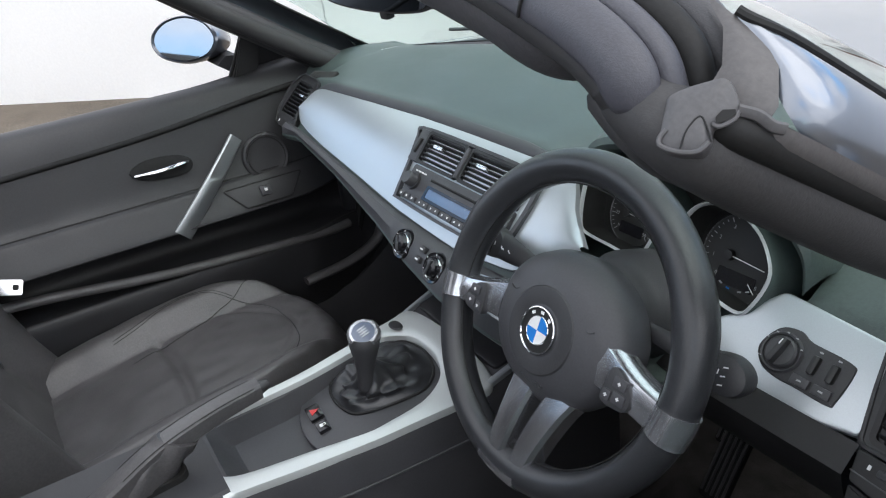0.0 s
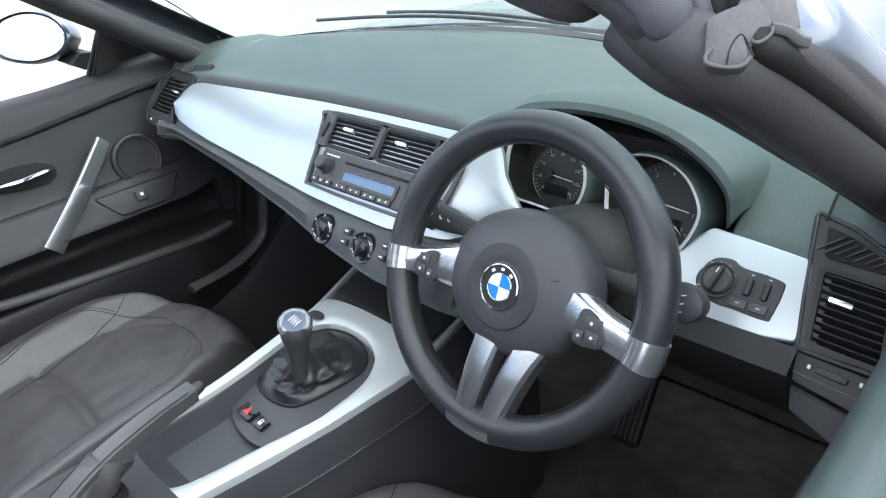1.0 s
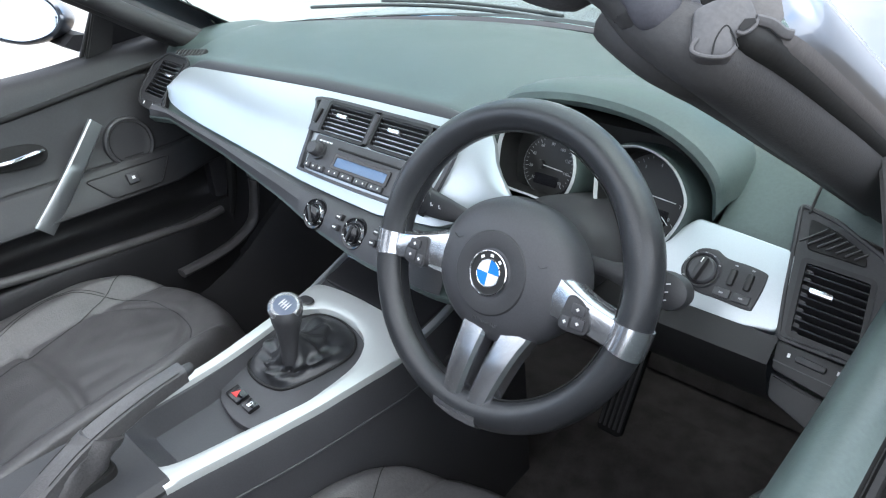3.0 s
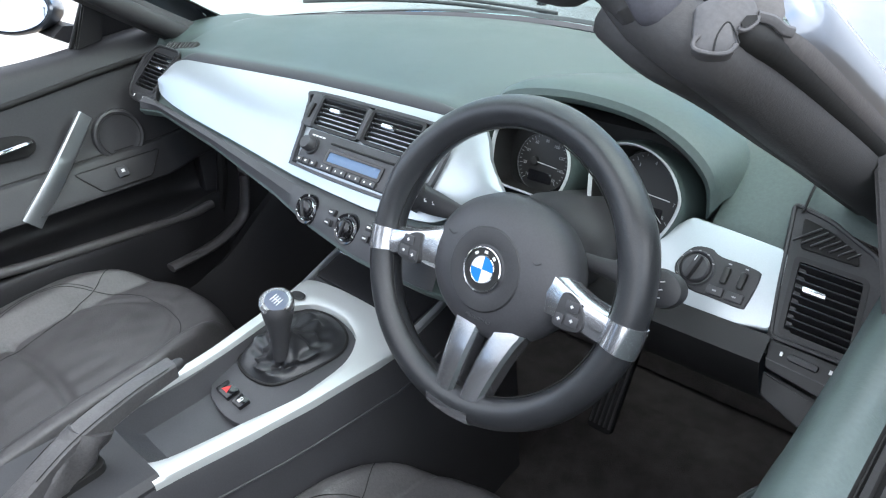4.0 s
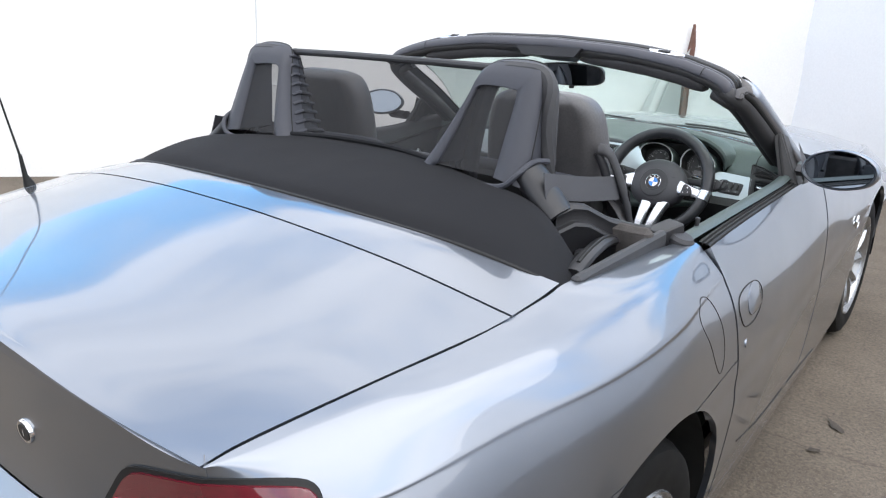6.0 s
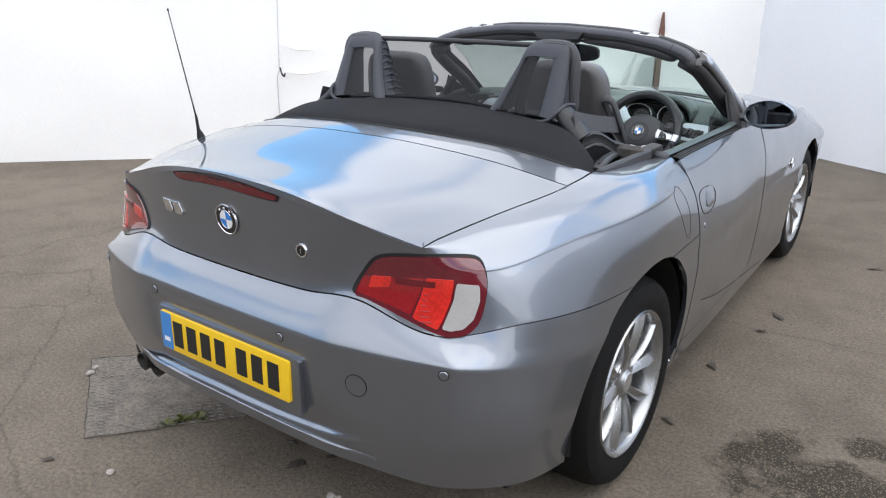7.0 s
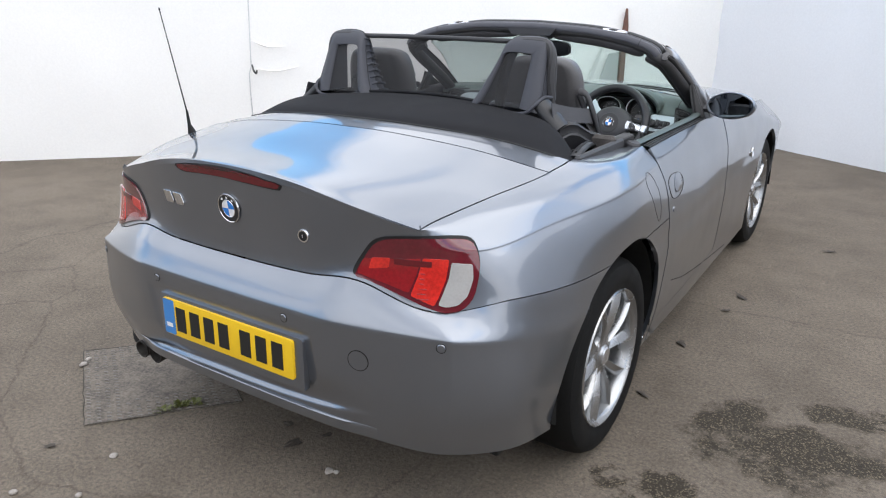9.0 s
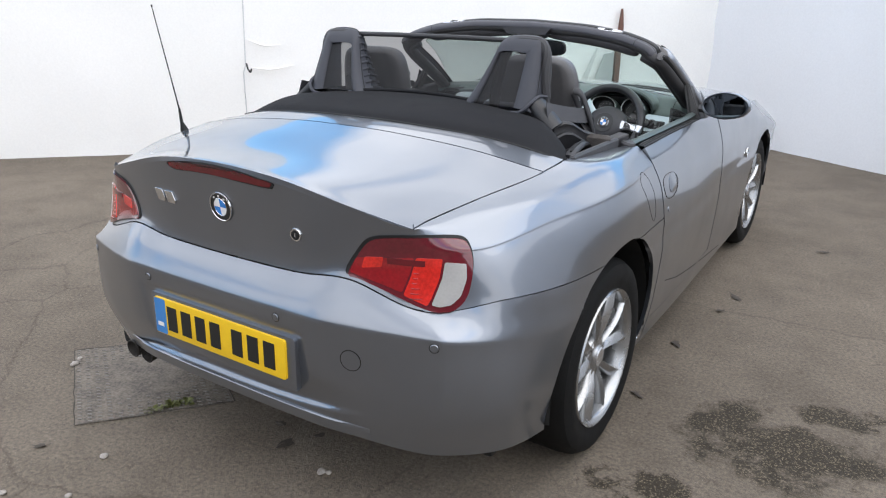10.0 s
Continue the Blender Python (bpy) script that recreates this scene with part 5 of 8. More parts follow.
# ---- steering wheel ----
def roundel(m, r, parent, rings=True):
    """The round badge: a black ring with a bright edge and a blue and white quartered middle."""
    b = part("badge", lathe([(0, 0.001), (r, 0.001), (r * 1.0, -0.002)], 48, m), INK, parent, "round blue and white badge")
    part("badge_rim", lathe([(r * 0.97, 0.0012), (r, 0.0026), (r * 1.05, 0.002), (r * 1.08, -0.002)], 48, m), CHROME, b)
    part("badge_inner_rim", lathe([(r * 0.61, 0.0012), (r * 0.635, 0.002), (r * 0.66, 0.0012)], 48, m), CHROME, b)
    for k in range(4):
        bm = bmesh.new()
        c = bm.verts.new((0, 0, 0))
        arc = [bm.verts.new((r * 0.61 * math.cos(radians(90 * k + 9 * i)), r * 0.61 * math.sin(radians(90 * k + 9 * i)), 0)) for i in range(11)]
        for a, d in zip(arc, arc[1:]):
            bm.faces.new((c, a, d))
        bmesh.ops.transform(bm, matrix=m @ pose(0, 0, 0.0016), verts=bm.verts)
        part("badge_quarter", bm, BLUE if k % 2 == 0 else WHITE, b)
    for a in (128, 90, 52):
        q = radians(a)
        part("badge_mark", box((r * 0.17, r * 0.13, 0.0008), 0, 1, m @ pose(r * 0.81 * math.cos(q), r * 0.81 * math.sin(q), 0.0014, 0, 0, a - 90)), WHITE, b)
    return b


SPOKE = mat("satin_silver_spoke", (0.60, 0.61, 0.64), 0.19, 0.92, 0.05, 12, 500)


def build_steering_wheel():
    m = axes((0.342, 1.071, 0.864), (1, 0, 0), (0, -0.898, 0.44))
    sw = new("steering_wheel")
    sw.parent = car
    sw["label"] = "three-spoke black leather steering wheel with silver spokes"
    R = 0.1565
    n = 120
    rings = []
    for i in range(n):
        a = 2 * math.pi * i / n
        grip = 0.0175 + 0.0015 * (math.exp(-((math.degrees(a) - 25) / 12) ** 2) + math.exp(-((math.degrees(a) - 155) / 12) ** 2))
        ring = []
        for k in range(16):
            b = 2 * math.pi * k / 16
            rr = R + grip * math.cos(b) * (1.0 if math.cos(b) > 0 else 1.0)
            ring.append(m @ Vector((rr * math.cos(a), rr * math.sin(a), -0.004 + grip * 1.12 * math.sin(b))))
        rings.append(ring)
    rings.append(rings[0])
    bm = loft(rings, True, False)
    bmesh.ops.remove_doubles(bm, verts=bm.verts, dist=1e-6)
    part("rim", bm, WHEEL_LEATHER, sw, "black grained leather rim")
    # stitching along the inside of the rim
    part("rim_seam", tube([m @ Vector(((R - 0.0178) * math.cos(a), (R - 0.0178) * math.sin(a), 0.002)) for a in np.linspace(0, 2 * math.pi, 121)[:-1]], 0.0008, 6, closed=True), RUBBER, sw)
    # hub
    hub = part("airbag_cover", lathe([(0, 0.016), (0.03, 0.0155), (0.055, 0.0125), (0.072, 0.006), (0.081, -0.004), (0.084, -0.018), (0.080, -0.04), (0.06, -0.05)], 64, m @ pose(0.004, -0.004, 0) @ Matrix.Diagonal((1.07, 0.93, 1, 1))), TRIM_BLACK, sw, "round black airbag cover")
    part("hub_dish", lathe([(0.026, 0.0160), (0.031, 0.0172), (0.043, 0.0158), (0.0445, 0.0140)], 56, m @ pose(0.0, -0.008, 0)), PLASTIC, sw)
    roundel(m @ pose(0.0, -0.008, 0.0172), 0.0225, sw)
    text("airbag_word", "AIRBAG", 0.0095, m @ pose(0.006, -0.058, 0.0112, -14), PLASTIC, hub, 0.0006)
    for x in (-0.052, 0.055):
        part("horn_mark", tube(catmull([m @ Vector((x - 0.006, 0.018, 0.0125)), m @ Vector((x, 0.015, 0.0128)), m @ Vector((x + 0.006, 0.018, 0.0125))], 4), 0.0006, 6), PLASTIC, hub)
    # side spokes: a silver shell that widens to the rim, with a key pad
    for s in (-1, 1):
        rings = []
        for i in range(9):
            t = i / 8
            x = s * (0.070 + 0.088 * t)
            hw = 0.026 - 0.004 * math.sin(math.pi * t) - 0.008 * t
            yc = -0.006 - 0.018 * t
            h = 0.004 + 0.004 * math.sin(math.pi * t) - 0.002 * t
            rings.append([m @ Vector((x, yc + hw * c, h + z)) for c, z in ((-1, -0.022), (-1, -0.006), (-0.75, 0.002), (0, 0.0045), (0.75, 0.002), (1, -0.006), (1, -0.022))])
        sp = part("side_spoke", loft(rings, True), SPOKE, sw, "satin silver spoke with black keys")
        out = [(s * 0.0935, 0.001), (s * 0.108, -0.002), (s * 0.120, -0.015), (s * 0.1185, -0.030), (s * 0.098, -0.033), (s * 0.0895, -0.030), (s * 0.090, -0.018)]
        pad = part("key_pad", slab([(p[0], p[1]) for p in catmull([(a, b) for a, b in out], 5, True)], 0.008, m @ pose(0, 0, 0.0135), 0.0015), PLASTIC, sp)
        for dx, dy, w, h in ((0.107, -0.009, 0.015, 0.010), (0.110, -0.022, 0.014, 0.011), (0.0965, -0.024, 0.009, 0.010)):
            part("spoke_key", box((w, h, 0.004), 0.0015, 2, m @ pose(s * dx, dy, 0.0135)), TRIM_BLACK, pad)
            bar(pad, m @ pose(s * dx, dy, 0.0158), 0.0035, 0.001)
            bar(pad, m @ pose(s * dx, dy, 0.0158), 0.001, 0.0035)
        # silver clasp round the rim
        rr = []
        for a in np.linspace(-12.0, -2.0, 7):
            q = radians(a if s > 0 else 180 - a)
            rr.append([m @ Vector(((R + 0.0192 * math.cos(b)) * math.cos(q), (R + 0.0192 * math.cos(b)) * math.sin(q) - 0.0015, -0.004 + 0.0212 * math.sin(b))) for b in np.linspace(0, 2 * math.pi, 17)[:-1]])
        part("rim_clasp", loft(rr), SPOKE, sp)
    # twin lower spoke
    for s in (-1, 1):
        rings = []
        for i in range(8):
            t = i / 7
            y = -0.060 - 0.106 * t
            xi, xo = 0.0078 - 0.0042 * t, 0.0440 - 0.0150 * t ** 0.7
            h = 0.004 + 0.006 * math.sin(math.pi * t) + 0.005 * t ** 3
            xs = (xi, xi, xi + 0.004, (xi + xo) / 2, xo - 0.004, xo, xo)
            zs = (-0.022, -0.002, 0.0015, 0.002, 0.001, -0.003, -0.022)
            rings.append([m @ Vector((0.0165 * (1 - t) + s * x, y, h + z)) for x, z in zip(xs, zs)])
        part("lower_spoke", loft(rings), SPOKE, sw, "satin silver twin lower spoke")
    rings = []
    for x in np.linspace(-0.0285, 0.0285, 9):
        drop = 0.010 * (x / 0.0285) ** 2 * 0.25
        rings.append([m @ Vector((x, -0.1565 + drop + 0.0192 * math.sin(b), -0.004 + 0.0212 * math.cos(b))) for b in np.linspace(-2.2, -0.1, 9)])
    part("spoke_foot", loft(rings), SPOKE, sw)


build_steering_wheel()

# ---- console, levers and floor ----
def con_r(y):
    return interp(y, (0.3, 0.76, 0.90, 1.07, 1.17, 1.30), (0.108, 0.113, 0.138, 0.158, 0.157, 0.150))


def con_l(y):
    return interp(y, (0.3, 0.76, 0.88, 1.02, 1.12, 1.23, 1.30), (-0.050, -0.048, -0.048, -0.066, -0.083, -0.098, -0.10))


def con_z(y):
    return interp(y, (0.3, 0.76, 0.95, 1.10, 1.20, 1.30), (0.655, 0.640, 0.640, 0.645, 0.668, 0.70))


CONSOLE_ALU = mat("satin_console_silver", (0.56, 0.585, 0.58), 0.42, 0.35, 0.05, 5, 900, 0.08, 1500)


def build_console():
    rings = []
    for y in np.linspace(0.28, 1.34, 70):
        l, r, z = con_l(y), con_r(y), con_z(y)
        sink = 0.030 * ease(y, 0.77, 0.80) * (1 - ease(y, 0.98, 1.06)) + 0.006
        rings.append([(l - 0.03, y, 0.20), (l - 0.016, y, z - 0.06), (l - 0.004, y, z - 0.012), (l + 0.002, y, z - 0.003), (l + 0.02, y, z - 0.004), (l + 0.032, y, z - sink), (l + 0.05, y, z - sink - 0.004),
                      ((l + r) / 2, y, z - sink - 0.006), (r - 0.055, y, z - sink - 0.004), (r - 0.038, y, z - sink), (r - 0.02, y, z - 0.004), (r - 0.002, y, z - 0.003), (r + 0.004, y, z - 0.014), (r + 0.010, y, z - 0.055), (r + 0.012, y, z - 0.060), (r + 0.022, y, 0.42), (r + 0.03, y, 0.20)])
    con = part("centre_console", loft(rings, False, False), TRIM_BLACK, car, "charcoal centre console with silver rails")
    # silver rails
    def rail(name, ys, inner, outer, lift=0.004):
        rr = []
        for y in ys:
            a, b, z = inner(y), outer(y), con_z(y)
            rr.append([(a, y, z - 0.012), (a + 0.001, y, z + lift - 0.001), (a + (b - a) * 0.3, y, z + lift + 0.001), (a + (b - a) * 0.7, y, z + lift + 0.001), (b - 0.001, y, z + lift - 0.001), (b, y, z - 0.012)])
        return part(name, loft(rr), ALU, con, "satin silver rail")
    rail("console_rail", np.linspace(1.112, 1.245, 14), lambda y: con_r(y) - 0.013, lambda y: con_r(y) - 0.001)
    rail("console_rail", np.linspace(1.112, 1.245, 14), lambda y: con_l(y) + 0.001, lambda y: con_l(y) + 0.011)
    # one silver frame that runs round the gear lever
    inner = [(0.063, 0.755), (0.0875, 0.785), (0.1073, 0.874), (0.1226, 0.940), (0.1235, 0.975), (0.1215, 1.011), (0.1176, 1.032), (0.1073, 1.054), (0.0906, 1.074), (0.0657, 1.088), (0.033, 1.095), (-0.009, 1.0925), (-0.036, 1.076), (-0.047, 1.052), (-0.046, 1.02), (-0.040, 0.97), (-0.0335, 0.90), (-0.032, 0.80)]
    outer = [(con_r(0.755), 0.755), (con_r(0.785), 0.785), (con_r(0.874), 0.874), (con_r(0.94), 0.94), (con_r(0.985), 0.985), (con_r(1.03), 1.03), (con_r(1.06), 1.06), (con_r(1.09), 1.09), (0.155, 1.118), (0.110, 1.131), (0.045, 1.135), (-0.022, 1.134), (-0.076, 1.122), (con_l(1.085), 1.085), (con_l(1.03), 1.03), (con_l(0.975), 0.975), (con_l(0.90), 0.90), (con_l(0.80), 0.80)]
    rr = []
    for (ax_, ay), (bx, by) in zip(catmull(inner, 5), catmull(outer, 5)):
        a, b = Vector((ax_, ay, con_z(ay))), Vector((bx, by, con_z(by)))
        rr.append([a + Vector((0, 0, -0.016)), a + Vector((0, 0, 0.0025)), a.lerp(b, 0.06) + Vector((0, 0, 0.0045)), a.lerp(b, 0.35) + Vector((0, 0, 0.0052)), a.lerp(b, 0.7) + Vector((0, 0, 0.005)), a.lerp(b, 0.95) + Vector((0, 0, 0.004)), b + Vector((0, 0, 0.001)), b + Vector((0, 0, -0.012))])
    part("console_frame", loft(rr, False, False), CONSOLE_ALU, con, "satin silver frame round the gear lever", sharp=50)
    # edge line along the side of the console
    part("console_edge", tube([(con_r(y) + 0.0125, y, con_z(y) - 0.052) for y in np.linspace(0.30, 1.16, 40)], 0.0018, 8), TRIM_BLACK, con)
    part("plate_button", lathe([(0, 0.002), (0.010, 0.002), (0.012, 0)], 24, pose(-0.052, 1.085, con_z(1.085) + 0.008) @ Matrix.Diagonal((1.25, 0.8, 1, 1))), PLASTIC, con)
    # ashtray lid and the button recess behind it
    m = axes((0.030, 1.170, 0.661), (1, -0.02, 0), (0, -0.20, 0.98))
    part("ashtray_lid", slab(rounded(0.212, 0.066, 0.008), 0.012, m, 0.003), INKSATIN, con, "satin black ashtray lid")
    m = axes((0.030, 1.212, 0.690), (1, -0.02, 0), (0, -0.72, 0.69))
    rec = part("button_panel", slab(rounded(0.215, 0.05, 0.006), 0.01, m, 0.002), PLASTIC, con)
    for k in range(4):
        part("seat_key", lathe([(0, 0.004), (0.007, 0.004), (0.0085, 0.002), (0.0085, 0)], 20, m @ pose(-0.035 + 0.036 * k, -0.006, 0)), TRIM_BLACK, rec)
    rr = [m @ Vector((x, y, 0.002)) for x, y in rounded(0.222, 0.056, 0.008)]
    part("recess_rim", tube(rr, 0.0016, 6, closed=True), SILVER, rec)
    # oval plate with the hazard and lock keys, and the gear boot
    base = pose(0.012, 1.02, 0.628, 8)
    out = catmull([(-0.067, -0.052), (-0.058, -0.076), (-0.047, -0.100), (-0.032, -0.117), (-0.015, -0.128), (0.021, -0.136), (0.056, -0.134), (0.094, -0.120), (0.109, -0.080), (0.1105, -0.045), (0.109, -0.009), (0.104, 0.014), (0.094, 0.036), (0.077, 0.056), (0.053, 0.069), (0.020, 0.076), (-0.021, 0.074), (-0.049, 0.056), (-0.061, 0.030), (-0.064, -0.010)], 3, True)
    pl = part("gear_surround", slab([(p[0], p[1]) for p in out], 0.02, base, 0.003), TRIM_BLACK, con, "charcoal oval plate with the hazard key")
    mouth = [base @ Vector((x, y, 0.0015)) for x, y, _ in catmull([(x, y, 0) for x, y in ((-0.054, -0.036), (-0.042, -0.062), (-0.020, -0.073), (0.010, -0.075), (0.039, -0.067), (0.054, -0.047), (0.067, -0.010), (0.074, 0.030), (0.057, 0.056), (0.024, 0.071), (-0.010, 0.072), (-0.041, 0.060), (-0.058, 0.026), (-0.060, -0.008))], 4, True)]
    part("boot_frame", tube(mouth, 0.0022, 8, closed=True), RUBBER, pl)
    mk = base @ pose(-0.003, -0.108, 0.002, 0, 0, -4)
    hz = part("hazard_key", box((0.030, 0.020, 0.008), 0.002, 2, mk), GLOSS, pl, "black hazard key with a red triangle")
    bm = bmesh.new()
    bm.faces.new([bm.verts.new(p) for p in ((-0.007, -0.005, 0), (0.007, -0.005, 0), (0, 0.007, 0))])
    bmesh.ops.transform(bm, matrix=mk @ pose(0, 0, 0.0045), verts=bm.verts)
    part("hazard_triangle", bm, RED, hz)
    mk = base @ pose(0.030, -0.110, 0.002, 0, 0, -4)
    lk = part("lock_key", box((0.020, 0.017, 0.008), 0.002, 2, mk), GLOSS, pl)
    bar(lk, mk @ pose(0, -0.0015, 0.0043), 0.006, 0.0045)
    part("lock_loop", tube(catmull([mk @ Vector(p) for p in ((-0.002, 0.001, 0.0043), (-0.002, 0.004, 0.0043), (0.002, 0.004, 0.0043), (0.002, 0.001, 0.0043))], 3), 0.0005, 5), WHITEINK, lk)
    # gear boot: a leather sock with folds
    head = Vector((0.034, 0.994, 0.676))
    n = len(mouth)
    centre = sum(mouth, Vector()) / n
    rings = []
    for i in range(21):
        t = i / 20
        ring = []
        for k, p in enumerate(mouth):
            a = 2 * math.pi * k / n
            d = (p - centre).normalized()
            fold = 0.007 * math.sin(math.pi * min(t * 1.25, 1)) ** 2 * math.sin(4 * a + 7 * t) + 0.003 * math.sin(math.pi * t) ** 2 * math.sin(9 * a - 12 * t)
            neck = head + d * 0.0125
            lie = p.lerp(Vector((neck.x, neck.y, p.z)), t ** 0.9)
            rise = (neck.z - p.z) * (0.22 * math.sin(math.pi * 0.5 * min(t * 3.2, 1)) + 0.78 * t ** 3.2)
            ring.append(lie + Vector((d.x * fold, d.y * fold, rise + 0.6 * fold)))
        rings.append(ring)
    part("gear_boot", loft(rings), WHEEL_LEATHER, con, "black leather gear boot with folds")
    # lever and knob
    top = Vector((0.031, 0.997, 0.715))
    ax = (top - Vector((0.040, 0.985, 0.65))).normalized()
    mk = axes(top, (1, 0, 0), ax)
    lev = part("gear_lever", lathe([(0.0115, -0.075), (0.0130, -0.045), (0.0160, -0.028), (0.0200, -0.014), (0.0215, -0.006), (0.018, 0.002)], 32, mk), PLASTIC, con, "black gear lever with a chrome ringed knob")
    mk = axes(top + ax * 0.007, (1, 0, 0), (ax * 0.55 + Vector((0.50, -0.34, 0.42))).normalized())
    part("knob_ring", lathe([(0.0160, 0.0040), (0.0195, 0.0040), (0.0232, 0.0), (0.0236, -0.006), (0.0205, -0.014)], 40, mk), SILVER, lev, "satin chrome ring")
    part("knob_cap", lathe([(0, 0.0050), (0.0158, 0.0040), (0.0158, -0.002)], 40, mk), PLATE_DARKBLUE, lev, "dark blue gear pattern cap")
    for x in (-0.006, -0.002, 0.002, 0.006):
        bar(lev, mk @ pose(x, 0, 0.0056), 0.0009, 0.012)
    bar(lev, mk @ pose(0, 0, 0.0057), 0.013, 0.0009)
    # armrest box behind, with the handbrake slot
    rr = []
    for y in np.linspace(0.26, 0.765, 24):
        z = 0.648 + 0.012 * (0.765 - y) / 0.5
        a, b = -0.050, 0.112
        rr.append([(a, y, z - 0.05), (a, y, z - 0.008), (a + 0.008, y, z), (b - 0.008, y, z), (b, y, z - 0.008), (b, y, z - 0.05)])
    part("armrest_box", loft(rr), PLASTIC, con, "black box between the seats")
    part("handbrake_slot", slab(rounded(0.048, 0.155, 0.014), 0.03, pose(0.040, 0.655, 0.6585, 0, 0, 4), 0.002), DARK, con)
    pts = [(0.050, 0.60, 0.640), (0.045, 0.66, 0.668), (0.036, 0.72, 0.690), (0.024, 0.79, 0.698), (0.016, 0.848, 0.699)]
    path = catmull(pts, 6)
    rings = []
    for i, p in enumerate(path):
        k = i / (len(path) - 1)
        w, h = 0.0165 - 0.004 * k, 0.0175 - 0.006 * k
        d = Vector(path[min(i + 1, len(path) - 1)]) - Vector(path[max(i - 1, 0)])
        up = Vector((1, 0, 0)).cross(d).normalized()
        rings.append([Vector(p) + Vector((w * a, 0, 0)) + up * (h * b) for a, b in ((-0.75, 1.0), (-0.25, 1.08), (0.25, 1.08), (0.75, 1.0), (0.97, 0.72), (1.0, 0.1), (0.92, -0.7), (0.6, -1.0), (-0.6, -1.0), (-0.92, -0.7), (-1.0, 0.1), (-0.97, 0.72))])
    hb = part("handbrake_lever", loft(rings), LEATHER, con, "black leather handbrake lever", sharp=28)
    for a in (-1, 1):
        part("lever_seam", tube([(r[0 if a < 0 else 3] + Vector((0.0015 * a, 0, -0.0005))) for r in rings[7:-1]], 0.0007, 5), RUBBER, hb)
    part("handbrake_button", lathe([(0, 0.014), (0.006, 0.0135), (0.0075, 0.010), (0.0085, 0.0)], 20, axes((0.016, 0.848, 0.699), (1, 0, 0), (-0.12, 0.99, 0.08))), PLASTIC, hb)
    rings = []
    for i in range(11):
        t = i / 10
        c = Vector((0.040, 0.665, 0.655)).lerp(Vector((0.034, 0.735, 0.694)), t)
        ring = []
        for k in range(32):
            a = 2 * math.pi * k / 32
            fold = 0.004 * math.sin(6 * a + 9 * t) * math.sin(math.pi * t)
            ring.append(c + Vector(((0.024 - 0.004 * t + fold) * math.cos(a), (0.055 - 0.034 * t + fold) * math.sin(a), 0.014 * t * math.sin(a) * -1)))
        rings.append(ring)
    part("handbrake_gaiter", loft(rings), LEATHER, hb, "folded leather gaiter")


def build_floor():
    part("cabin_floor", box((1.30, 1.75, 0.03), 0.004, 1, pose(0, 1.14, 0.215)), CARPET, car, "black carpet")
    part("bulkhead", box((1.36, 0.03, 0.56), 0.004, 1, pose(0, 1.83, 0.50, -18)), CARPET, car)
    part("rear_bulkhead", box((1.36, 0.03, 0.74), 0.01, 1, pose(0, 0.245, 0.59)), CARPET, car)
    for s in (1, -1):
        rr = []
        for y in np.linspace(0.25, 1.55, 24):
            z = 0.40 + 0.14 * ease(y, 1.22, 1.5)
            rr.append([(s * 0.60, y, 0.22), (s * 0.605, y, z - 0.03), (s * 0.62, y, z), (s * 0.68, y, z + 0.004), (s * 0.72, y, z - 0.02)])
        part("door_sill", loft(rr, False, False), PLASTIC, car, "black plastic sill trim")
        part("floor_mat", slab(rounded(0.40, 0.50, 0.05), 0.008, pose(s * 0.37, 1.36, 0.242, 4), 0.003), CARPET, car, "black carpet mat")
        part("kick_panel", box((0.03, 0.60, 0.6), 0.01, 2, pose(s * 0.655, 1.60 if s > 0 else 1.58, 0.55)), PLASTIC, car)
    for x, y, z, w, ln in ((0.20, 1.60, 0.335, 0.050, 0.10), (0.288, 1.46, 0.41, 0.046, 0.17)):
        m = axes((x, y, z), (1, 0, 0), (0, -0.85, 0.5))
        pd = part("pedal", slab(rounded(w, ln, 0.008), 0.012, m, 0.003), RUBBER, car, "ribbed pedal")
        for k in range(5):
            part("pedal_rib", box((0.004, ln * 0.88, 0.004), 0.001, 1, m @ pose(-w / 2 + w * (k + 0.5) / 5, 0, 0.001)), BRACKET, pd)
        part("pedal_arm", tube([m @ Vector((0, 0, -0.01)), m @ Vector((0, 0.09, -0.04)), m @ Vector((0, 0.25, -0.03))], 0.007, 8), PLASTIC, pd)


INKSATIN = mat("satin_black_lid", (0.02, 0.02, 0.022), 0.3, 0, 0.1, 15, 300)
PLATE_DARKBLUE = mat("knob_blue", (0.10, 0.12, 0.17), 0.3, 0, 0.05, coat=1)
build_console()
build_floor()


# ---- seats ----
def bumpy(d, w):
    return math.exp(-((d / w) ** 2))


